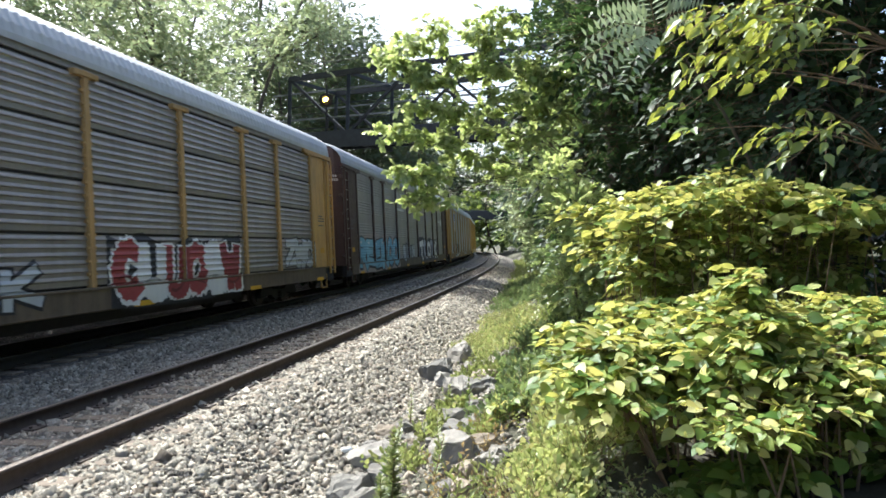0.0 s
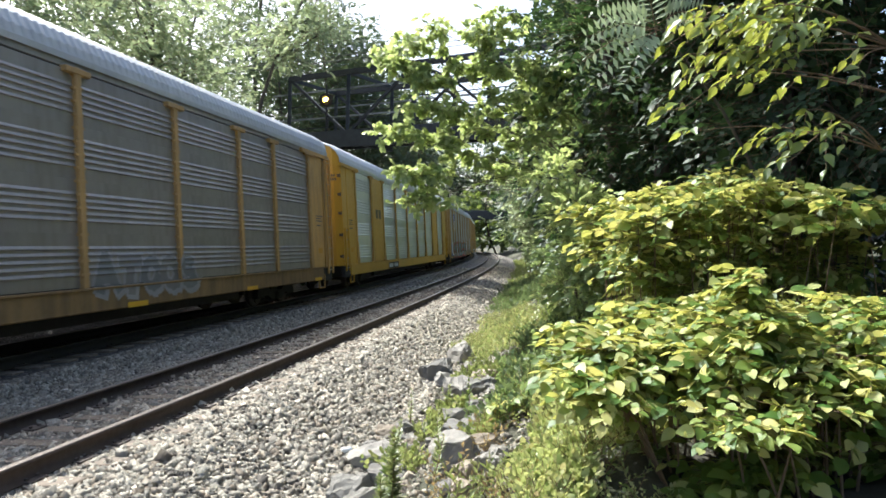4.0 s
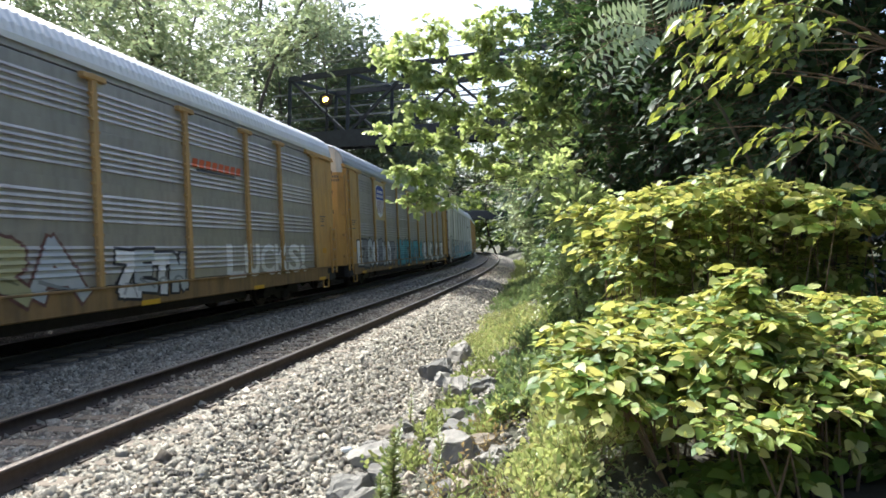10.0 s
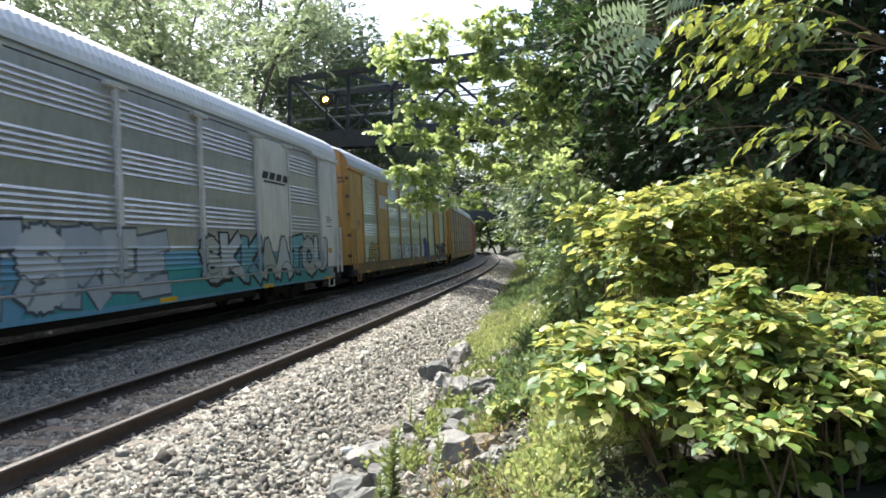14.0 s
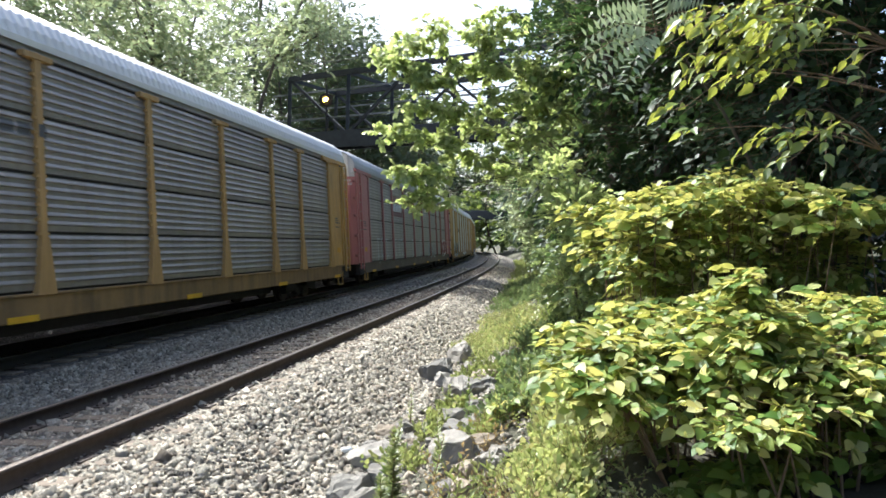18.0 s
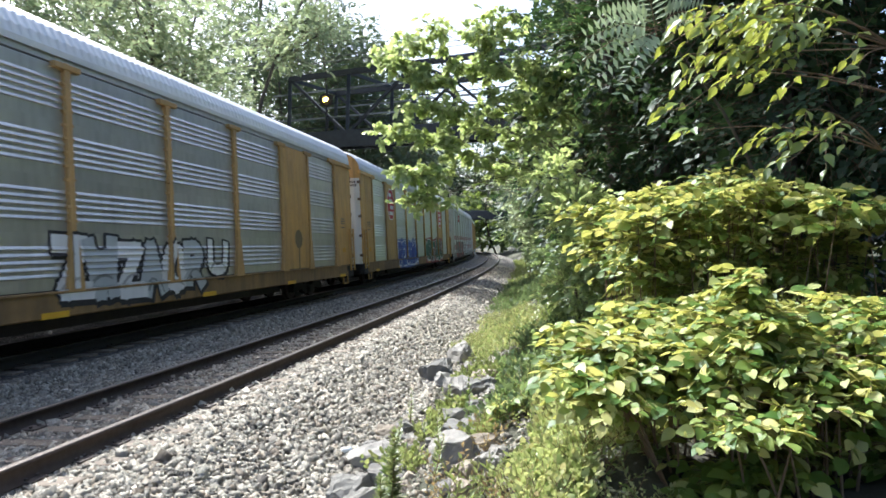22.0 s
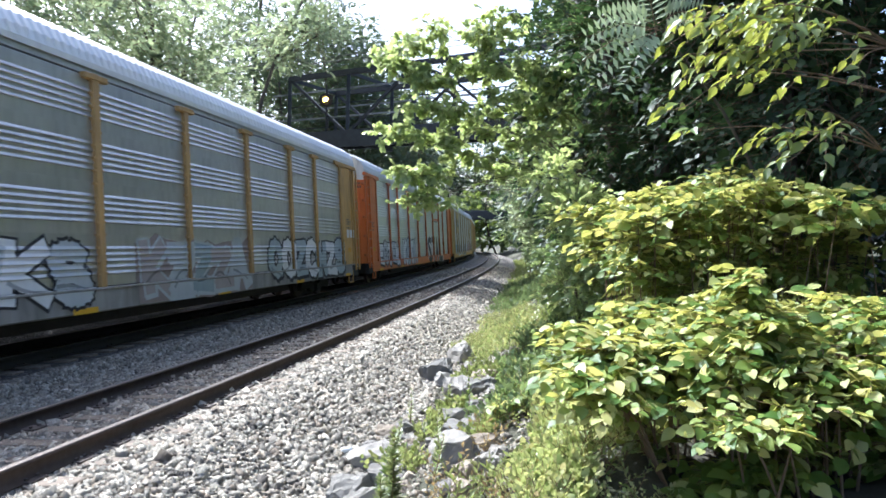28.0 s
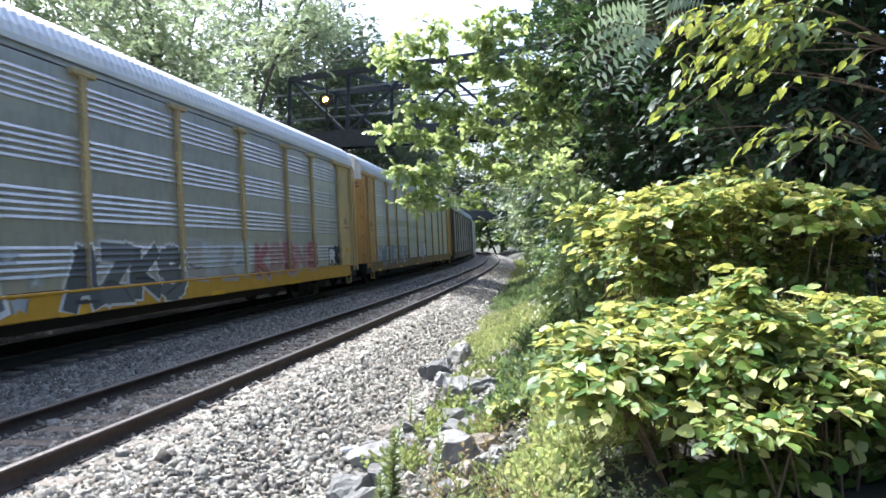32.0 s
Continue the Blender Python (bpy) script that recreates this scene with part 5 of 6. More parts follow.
LEAF_FORMS = {
    # along the midrib, across, fold height; faces by index
    "ovate": (np.array([(0, 0, 0), (0.04, 0.19, 0.03), (0.22, 0.35, 0.05), (0.47, 0.37, 0.03), (0.76, 0.21, -0.04), (1.0, 0, -0.16), (0.76, -0.21, -0.04), (0.47, -0.37, 0.03), (0.22, -0.35, 0.05), (0.04, -0.19, 0.03), (0.3, 0, -0.02), (0.62, 0, -0.05)]),
              np.array([(0, 1, 10), (1, 2, 10), (2, 3, 10), (3, 11, 10), (3, 4, 11), (4, 5, 11), (5, 6, 11), (6, 7, 11), (7, 10, 11), (7, 8, 10), (8, 9, 10), (9, 0, 10)])),
    "lobed": (np.array([(0, 0, 0), (0.12, 0.38, 0.03), (0.42, 0.26, 0.02), (0.55, 0.5, 0.0), (0.68, 0.2, 0.0), (1.0, 0, -0.05), (0.68, -0.2, 0.0), (0.55, -0.5, 0.0), (0.42, -0.26, 0.02), (0.12, -0.38, 0.03)]),
              np.array([(0, 1, 2), (2, 3, 4), (0, 2, 4), (0, 4, 5), (0, 5, 6), (0, 6, 8), (6, 7, 8), (0, 8, 9)])),
    "pointed": (np.array([(0, 0, 0), (0.12, 0.2, 0.05), (0.38, 0.28, 0.07), (0.7, 0.15, 0.0), (1.0, 0, -0.16), (0.7, -0.15, 0.0), (0.38, -0.28, 0.07), (0.12, -0.2, 0.05), (0.4, 0, -0.02)]),
                np.array([(0, 1, 8), (1, 2, 8), (2, 3, 8), (3, 4, 8), (4, 5, 8), (5, 6, 8), (6, 7, 8), (7, 0, 8)])),
    "narrow": (np.array([(0, 0, 0), (0.45, 0.17, 0.03), (1.0, 0, -0.08), (0.45, -0.17, 0.03)]), np.array([(0, 1, 2), (0, 2, 3)])),
    "simple": (np.array([(0, 0, 0), (0.5, 0.36, 0.04), (1.0, 0, -0.05), (0.5, -0.36, 0.04)]), np.array([(0, 1, 2), (0, 2, 3)])),
}


def leaf_mesh(P, D, N, size, form):
    """Leaves at P, pointing along D, with upper side N."""
    base, tri = LEAF_FORMS[form]
    D = unit(D)
    S = unit(np.cross(N, D))
    N = np.cross(D, S)
    size = np.broadcast_to(size, (len(P),))[:, None, None]
    V = P[:, None, :] + size * (base[None, :, 0:1] * D[:, None, :] + base[None, :, 1:2] * S[:, None, :] + base[None, :, 2:3] * N[:, None, :])
    F = tri[None] + (np.arange(len(P)) * len(base))[:, None, None]
    return V.reshape(-1, 3), F.reshape(-1, 3)


def sprays(rng, O, D, reach, per, size, droop=0.25, tilt=0.35, spread=55, toss=0.28):
    """Leaves set alternately along twigs that start at O and run along D; returns places, directions, normals, sizes, twig ends."""
    n = len(O)
    D = unit(D)
    up = np.array([0, 0, 1.0]) + rng.normal(0, tilt, (n, 3))
    S = unit(np.cross(up, D))
    N = np.cross(D, S)
    reach = np.broadcast_to(reach, (n,))
    P, LD, LN = [], [], []
    for j in range(per):
        f = (j + 0.6) / per
        side = 1 if j % 2 else -1
        a = radians(spread) * (1 - 0.55 * f) * side + rng.normal(0, 0.25, n)
        p = O + D * (reach * f)[:, None] - np.array([0, 0, 1.0]) * (droop * reach * f * f)[:, None]
        d = D * np.cos(a)[:, None] + S * np.sin(a)[:, None] - np.array([0, 0, 1.0]) * (droop * (0.5 + f) + rng.normal(0, 0.15, n))[:, None]
        P.append(p), LD.append(d), LN.append(N + rng.normal(0, toss, (n, 3)))
    ends = O + D * reach[:, None] - np.array([0, 0, 1.0]) * (droop * reach)[:, None]
    P, LD, LN = np.concatenate(P), np.concatenate(LD), np.concatenate(LN)
    return P, LD, LN, size * rng.lognormal(0, 0.22, len(P)), ends


def twigs_mesh(A, B, r):
    """Thin three-sided twigs from A to B."""
    n = len(A)
    d = unit(B - A)
    a = unit(np.cross(d, np.array([0.3, 0.2, 1.0])))
    c = np.cross(d, a)
    V = []
    for end, q in ((A, 1.0), (B, 0.4)):
        for k in range(3):
            t = 2 * math.pi * k / 3
            V.append(end + r * q * (math.cos(t) * a + math.sin(t) * c))
    V = np.stack(V, 1)
    F = np.array([(0, 1, 4, 3), (1, 2, 5, 4), (2, 0, 3, 5)])[None] + (np.arange(n) * 6)[:, None, None]
    return V.reshape(-1, 3), F.reshape(-1, 4)


def crown_points(rng, n, lobes, tuft=0.0):
    """Places and outward directions in a crown made of lobes (centre, radii); with a tuft size the twigs gather in clumps with gaps between."""
    O, D = [], []
    w = np.array([r[0] * r[1] + r[2] * r[0] for _, r in lobes])
    for (c, r), m in zip(lobes, np.maximum(1, (n * w / w.sum()).astype(int))):
        u = unit(rng.normal(size=(m, 3)))
        rad = rng.uniform(0.35, 1.0, m) ** 0.6
        place = np.array(c) + u * rad[:, None] * np.array(r)
        if tuft:
            hubs = place[: max(2, m // 11)]
            pick = rng.integers(0, len(hubs), m)
            place = hubs[pick] + rng.normal(0, tuft, (m, 3)) * np.array([1.3, 1.3, 0.6])
            u = unit(place - hubs[pick] + 0.3 * u)
        O.append(place)
        D.append(u + np.array([0, 0, 0.15]) + rng.normal(0, 0.35, (m, 3)))
    return np.concatenate(O), np.concatenate(D)


def limb(s, a, b, r0, r1, rng, sag=0.1, n=6):
    a, b = np.array(a, float), np.array(b, float)
    bend = rng.normal(0, 0.06, 3) * np.linalg.norm(b - a)
    pts = [a + (b - a) * f + bend * math.sin(math.pi * f) + np.array([0, 0, sag * np.linalg.norm(b - a) * math.sin(math.pi * f)]) for f in np.linspace(0, 1, n)]
    s.tube([tuple(p) for p in pts], [r0 + (r1 - r0) * f for f in np.linspace(0, 1, n)], 7)
    return pts


def tree(name, label, base, top, radius, lobes, leaves, size, material, seed, form="simple", reach=0.7, per=8, droop=0.2, category="tree", twig=0.006, group="", bough=0.4, spread=55, tuft=0.0):
    """Tapered trunk, limbs to each lobe of the crown, and many small leaves on twigs."""
    rng = np.random.default_rng(seed)
    t = tagged(new(name), label, category, group)
    zero = Vector(base)
    t.location = zero
    at = np.array(base)
    trunk = Shape()
    pts = limb(trunk, (0, 0, -0.3), np.array(top) - at, radius, radius * 0.35, rng, 0.0, 9)
    part("trunk", trunk, BARK, t)
    for c, r in lobes:
        c = np.array(c) - at
        start = min(pts[2:], key=lambda p: abs(p[2] - (c[2] - 0.6 * np.hypot(c[0] - p[0], c[1] - p[1]))))
        s = Shape()
        mids = limb(s, start, c, radius * bough, min(0.015, radius * bough * 0.5), rng, 0.06)
        for k in range(4):
            u = unit(rng.normal(size=3)) * np.array(r) * 0.75
            limb(s, mids[3 + k % 3], c + u, radius * bough * 0.35, min(0.006, radius * bough * 0.2), rng, 0.02, 4)
        part("limb", s, BARK, t)
    O, D = crown_points(rng, max(1, leaves // per), [(np.array(c) - at, r) for c, r in lobes], tuft)
    P, LD, LN, S, ends = sprays(rng, O, D, reach * rng.uniform(0.6, 1.2, len(O)), per, size, droop, spread=spread)
    part("crown", npmesh("crown", *leaf_mesh(P, LD, LN, S, form), smooth=True), material, t)
    if twig:
        tagged(part("brushwood", npmesh("brushwood", *twigs_mesh(O, ends, twig)), TWIG, t), kind="stuff")
    return t


def thicket(name, label, canes, size, material, seed, form="ovate", reach=0.55, per=9, shoots=9, droop=0.3, category="bush", stem=TWIG, thick=0.012, kind="", low=0.25):
    """Arching canes from the ground, each with leafy side shoots; canes: (foot, tip) pairs."""
    rng = np.random.default_rng(seed)
    foot = np.array(canes[0][0])
    t = tagged(new(name), label, category, kind=kind)
    t.location = Vector(foot)
    O, D = [], []
    for a, b in canes:
        a, b = np.array(a) - foot, np.array(b) - foot
        s = Shape()
        rise = np.array([0, 0, 0.35 * np.linalg.norm((b - a)[:2])])
        f = np.linspace(0, 1, 7)
        pts = [a + (b - a) * q + rise * math.sin(math.pi * q) * 0.6 for q in f]
        s.tube([tuple(p) for p in pts], [thick * (1 - 0.75 * q) for q in f], 5)
        part("cane", s, stem, t)
        for q in np.concatenate([rng.uniform(low, 1.0, shoots), [1.0]]):
            i = min(5, int(q * 6))
            p = pts[i] + (pts[i + 1] - pts[i]) * (q * 6 - i)
            ang = rng.uniform(0, 2 * math.pi)
            out = b - a
            O.append(p)
            D.append(np.array([math.cos(ang), math.sin(ang), 0.15 + rng.normal(0, 0.15)]) + 0.5 * out / (np.linalg.norm(out) + 1e-6))
    O, D = np.array(O), np.array(D)
    P, LD, LN, S, ends = sprays(rng, O, D, reach * rng.uniform(0.5, 1.2, len(O)), per, size, droop, 0.22, 62, 0.2)
    part("foliage", npmesh("foliage", *leaf_mesh(P, LD, LN, S, form), smooth=True), material, t)
    tagged(part("brushwood", npmesh("brushwood", *twigs_mesh(O, ends, thick * 0.3)), stem, t), kind="stuff")
    return t


R = np.random.default_rng(7)


def knotweed(label, x, y, crown, n, size, seed, foot, front=0.2, shoots=12, per=6, reach=0.4, low=0.3, material=KNOTWEED, fill=0.0):
    """A mound of arching canes: tips over the box x, y reach the height that crown gives along x; feet stay right of foot."""
    rng = np.random.default_rng(seed)
    t = tagged(new("knotweed_bush"), label, "bush")
    zero = np.array((foot, y[0], on_ground(foot, y[0])[0]))
    t.location = Vector(zero)
    O, D, droop = [], [], []
    for _ in range(n):
        tip = np.array((rng.uniform(*x), rng.uniform(*y), 0.0))
        ahead = 1 - (tip[1] - y[0]) / (y[1] - y[0])
        tip[2] = np.interp(tip[0], *crown) - front * ahead ** 1.5 - abs(rng.normal(0, 0.08)) - fill * rng.random()
        fx, fy = max(foot, tip[0] + rng.uniform(-0.15, 0.45)), tip[1] + rng.uniform(0.0, 0.35)
        a, b = np.array((fx, fy, on_ground(fx, fy)[0] - 0.05)) - zero, tip - zero
        rise = np.array([0, 0, 0.35 * np.linalg.norm((b - a)[:2])])
        f = np.linspace(0, 1, 7)
        pts = [a + (b - a) * q + rise * math.sin(math.pi * q) * 0.6 for q in f]
        part("cane", Shape().tube([tuple(p) for p in pts], [0.011 * (1 - 0.7 * q) for q in f], 5), TWIG, t)
        for q in np.concatenate([rng.uniform(low if tip[0] > foot else 0.6, 1.0, shoots) ** 0.75, [1.0, 0.97]]):
            i = min(5, int(q * 6))
            ang = rng.uniform(0, 2 * math.pi)
            O.append(pts[i] + (pts[i + 1] - pts[i]) * (q * 6 - i))
            D.append(np.array([math.cos(ang) - 0.35, math.sin(ang) - 0.25, 0.12 + rng.normal(0, 0.12)]))
            droop.append(0.08 + 0.6 * (1 - q) + abs(rng.normal(0, 0.08)))
    O, D, droop = np.array(O), np.array(D), np.array(droop)
    P, LD, LN, S, ends = sprays(rng, O, D, reach * rng.uniform(0.5, 1.2, len(O)), per, size, droop, 0.3, 60, 0.38)
    part("foliage", npmesh("foliage", *leaf_mesh(P, LD, LN, S, "ovate"), smooth=True), material, t)
    tagged(part("brushwood", npmesh("brushwood", *twigs_mesh(O, ends, 0.0035)), TWIG, t), kind="stuff")
    return t


# knotweed beside the camera
knotweed("sunlit yellow-green knotweed bush with broad leaves", (0.92, 3.7), (4.3, 5.3), ([0.6, 0.85, 1.2, 1.75, 2.0, 2.12, 2.3, 2.6, 3.3], [1.12, 1.27, 1.4, 1.46, 1.6, 1.8, 1.6, 1.58, 1.7]), 84, 0.088, 1, 1.6, 0.2, shoots=14, per=8, low=0.5)
knotweed("leaning stem of knotweed over the bush top", (2.02, 2.22), (4.5, 4.7), ([2.0, 2.3], [1.86, 1.88]), 4, 0.1, 5, 2.1, 0.0, shoots=6, low=0.6, reach=0.25)
knotweed("low shaded knotweed filling the foot of the bush", (1.6, 3.5), (4.2, 5.0), ([1.3, 4.0], [1.0, 1.15]), 36, 0.1, 4, 1.55, 0.2, low=0.12, fill=0.4)
knotweed("taller knotweed bush behind, lit along its top", (1.72, 3.9), (6.3, 7.6), ([1.5, 2.3, 3.0, 3.3, 3.6, 4.6], [2.4, 2.68, 2.9, 2.8, 2.6, 2.4]), 78, 0.088, 2, 2.0, 0.3, shoots=16, per=7, low=0.12)
knotweed("young knotweed low at the edge of the bush", (2.7, 4.1), (3.5, 4.3), ([2.6, 4.1], [0.95, 1.05]), 12, 0.1, 10, 2.8, 0.1, low=0.2, fill=0.3)
knotweed("sunlit skirt of knotweed before the bush", (1.7, 2.65), (3.9, 4.4), ([1.6, 2.2, 3.3], [1.25, 1.4, 1.45]), 18, 0.082, 11, 2.0, 0.2, shoots=9, low=0.75)
knotweed("thin knotweed stems reaching over the dark bank", (3.2, 4.9), (5.6, 6.6), ([3.2, 3.6, 4.9], [2.6, 2.62, 2.45]), 16, 0.12, 8, 3.3, 0.1, low=0.8, shoots=7)
knotweed("low knotweed between the two larger bushes", (1.5, 3.2), (5.4, 6.2), ([1.4, 3.2], [1.5, 1.6]), 26, 0.095, 6, 1.8, 0.2)
knotweed("shaded knotweed bush under the trees", (3.3, 6.2), (8.6, 11.2), ([3.0, 6.0], [2.4, 2.9]), 36, 0.14, 3, 3.3, 0.3)


def hanging_branches():
    """Low boughs of a tree behind the bank, with ranks of drooping pointed leaves."""
    rng = np.random.default_rng(12)
    t = tagged(new("elm_tree"), "tree with low drooping branches of bright pointed leaves", "tree")
    base = np.array((5.4, 5.2, on_ground(5.4, 5.2)[0]))
    t.location = Vector(base)
    trunk = Shape()
    limb(trunk, (0, 0, -0.3), np.array((5.1, 5.3, 8.2)) - base, 0.16, 0.06, rng, 0.0, 9)
    part("trunk", trunk, BARK, t)
    forks = []
    for z, end in ((4.6, (3.3, 4.8, 3.95)), (3.9, (3.25, 4.9, 3.5)), (3.4, (3.2, 4.7, 3.1)), (3.0, (3.2, 4.9, 2.75))):
        s = Shape()
        limb(s, np.array((5.25, 5.25, z)) - base, np.array(end) - base, 0.012, 0.006, rng, 0.06, 8)
        part("limb", s, BARK, t)
        forks.append(np.array(end))
    # tips of the twigs in plan and height, and how densely they are leaved
    tips = [(1.66, 4.6, 3.58, 3), (1.7, 4.7, 3.36, 3), (1.75, 4.5, 3.5, 2), (1.85, 4.8, 3.72, 3), (2.1, 4.6, 3.7, 3), (1.88, 4.5, 3.34, 3), (1.62, 4.5, 2.96, 0),
            (2.18, 4.5, 2.76, 1), (2.3, 4.4, 2.62, 1), (2.42, 4.5, 2.95, 0), (1.98, 4.9, 3.3, 1), (2.25, 4.6, 3.5, 2), (2.45, 4.8, 3.75, 2), (2.0, 4.4, 3.5, 3), (2.65, 4.7, 3.5, 0), (2.75, 4.5, 3.25, 0), (1.85, 4.9, 2.86, 0)]
    O, D, dr = [], [], []
    for x, y, z, thick in tips:
        tip = np.array((x, y, z))
        fork = min(forks, key=lambda p: abs(p[2] - z) + 0.2 * rng.random())
        s = Shape()
        pts = limb(s, fork - base, tip - base, 0.006, 0.002, rng, 0.08, 8)
        part("twig", s, TWIG, t)
        for q in np.linspace(0.55, 1.0, 2 + 2 * thick):
            i = min(6, int(q * 7))
            O.append(pts[i] + (pts[i + 1] - pts[i]) * (q * 7 - i))
            side = rng.choice((-1.0, 1.0))
            D.append(unit(tip - fork) + np.array([0, 0.8 * side, 0.1]) + rng.normal(0, 0.2, 3))
            dr.append(0.55 + rng.uniform(0, 0.35))
    O, D, dr = np.array(O), np.array(D), np.array(dr)
    P, LD, LN, S, ends = sprays(rng, O, D, 0.27 * rng.uniform(0.6, 1.2, len(O)), 5, 0.098, dr, 0.3, 60, 0.35)
    part("foliage", npmesh("foliage", *leaf_mesh(P, LD, LN, S, "pointed"), smooth=True), GOLD_LEAF, t)
    tagged(part("brushwood", npmesh("brushwood", *twigs_mesh(O, ends, 0.003)), TWIG, t), kind="stuff")


hanging_branches()

# trees over the right bank
# Those at y 2.6 and -2.5 are out of view, added to cut skylight.
for i, (x, y, h, w) in enumerate(((5.2, 9.5, 8.5, 2.2), (7.8, 7.6, 8.5, 3.0), (4.9, 13.5, 10.0, 2.3), (7.6, 12.5, 10.0, 3.0), (5.4, 18.5, 11.0, 2.2), (8.3, 19.0, 11.5, 3.0), (6.6, 25.0, 12.0, 2.4), (10.5, 10.0, 10.0, 3.4), (7.6, 2.6, 9.0, 2.8), (7.2, -2.5, 9.0, 2.8), (4.3, 17.2, 10.5, 1.7), (4.3, 20.0, 12.5, 1.6))):
    g = on_ground(x, y)[0]
    lobes = [((x + R.uniform(-0.8, 0.8), y + R.uniform(-0.8, 0.8), g + h * f), (w * q, w * q, h * 0.16)) for f, q in ((0.2, 0.75), (0.38, 1.0), (0.55, 1.0), (0.72, 0.85), (0.88, 0.6))]
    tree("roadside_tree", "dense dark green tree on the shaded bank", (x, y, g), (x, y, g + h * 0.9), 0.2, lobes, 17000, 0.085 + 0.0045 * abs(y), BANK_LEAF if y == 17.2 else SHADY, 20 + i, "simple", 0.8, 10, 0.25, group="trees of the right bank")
# overhanging maple, then an unseen high crown added to shade the bank
tree("maple_tree", "maple leaning out over the tracks with bright leaves", (4.2, 14.5, 0.5), (3.2, 14.0, 9.5), 0.22,
     [((-1.2, 12.9, 5.42), (0.2, 0.4, 0.12)), ((-0.95, 12.9, 5.28), (0.28, 0.4, 0.1)), ((-0.62, 12.9, 5.16), (0.25, 0.4, 0.09)), ((-0.72, 13.0, 5.72), (0.3, 0.45, 0.14)), ((-0.35, 13.1, 5.8), (0.28, 0.4, 0.2)), ((-0.5, 13.2, 6.2), (0.12, 0.2, 0.2)), ((-0.2, 13.1, 6.05), (0.15, 0.25, 0.12)), ((0.02, 13.1, 5.45), (0.26, 0.4, 0.16)),
      ((-0.3, 12.9, 4.98), (0.45, 0.5, 0.12)), ((-0.5, 12.7, 4.48), (0.28, 0.4, 0.08)), ((0.0, 12.8, 4.42), (0.4, 0.5, 0.14)), ((-1.05, 12.6, 3.98), (0.25, 0.35, 0.08)), ((-0.62, 12.7, 3.9), (0.35, 0.4, 0.12)), ((-0.1, 12.8, 3.82), (0.4, 0.4, 0.17)), ((-0.95, 12.6, 3.28), (0.2, 0.3, 0.09)), ((-0.55, 12.7, 3.2), (0.3, 0.4, 0.14)), ((-0.1, 12.7, 3.25), (0.35, 0.4, 0.18)),
      ((-0.78, 12.6, 2.62), (0.15, 0.25, 0.09)), ((-0.45, 12.7, 2.75), (0.28, 0.35, 0.14)), ((-0.05, 12.7, 2.8), (0.25, 0.35, 0.15)), ((0.65, 13.3, 6.1), (0.4, 0.5, 0.25)), ((1.1, 13.6, 6.4), (0.45, 0.5, 0.3)), ((0.7, 13.3, 5.4), (0.35, 0.5, 0.25)), ((1.3, 13.6, 5.5), (0.5, 0.6, 0.3)), ((1.9, 13.7, 5.2), (0.45, 0.6, 0.3)), ((1.1, 13.4, 4.7), (0.45, 0.6, 0.22)), ((0.55, 13.1, 4.2), (0.4, 0.5, 0.2)), ((1.5, 13.5, 4.1), (0.5, 0.6, 0.22)), ((2.1, 13.6, 4.6), (0.5, 0.6, 0.3)), ((0.75, 13.1, 3.6), (0.4, 0.5, 0.16)), ((1.4, 13.4, 3.4), (0.4, 0.5, 0.16))],
     10500, 0.1, MAPLE, 31, "ovate", 0.15, 7, 0.3, bough=0.035, spread=85, tuft=0.085)
tree("shade_caster_tree", "tree with an unseen crown added overhead to shade the bank", (6.2, 15.6, 1.0), (4.2, 13.5, 12.0), 0.25,
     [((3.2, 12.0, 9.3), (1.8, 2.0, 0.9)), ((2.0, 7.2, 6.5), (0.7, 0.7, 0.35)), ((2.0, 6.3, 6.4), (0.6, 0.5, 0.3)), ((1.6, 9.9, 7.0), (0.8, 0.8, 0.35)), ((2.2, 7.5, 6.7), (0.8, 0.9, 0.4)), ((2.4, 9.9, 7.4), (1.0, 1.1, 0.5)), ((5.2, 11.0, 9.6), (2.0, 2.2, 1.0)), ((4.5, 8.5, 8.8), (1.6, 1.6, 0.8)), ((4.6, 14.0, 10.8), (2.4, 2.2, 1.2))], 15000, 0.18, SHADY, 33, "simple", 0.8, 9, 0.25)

tree("bank_shrub", "leafy shrub between the knotweed and the maple", (2.5, 11.2, on_ground(2.5, 11.2)[0]), (2.3, 11.0, 2.6), 0.025,
     [((2.15, 10.8, 2.5), (0.5, 0.5, 0.4)), ((2.6, 11.0, 1.8), (0.6, 0.5, 0.5)), ((1.85, 11.3, 3.1), (0.38, 0.4, 0.28)), ((2.2, 10.9, 1.2), (0.5, 0.4, 0.4))], 5200, 0.075, MAPLE, 35, "ovate", 0.28, 8, 0.25, "shrub", 0.004, "shrubs along the track")

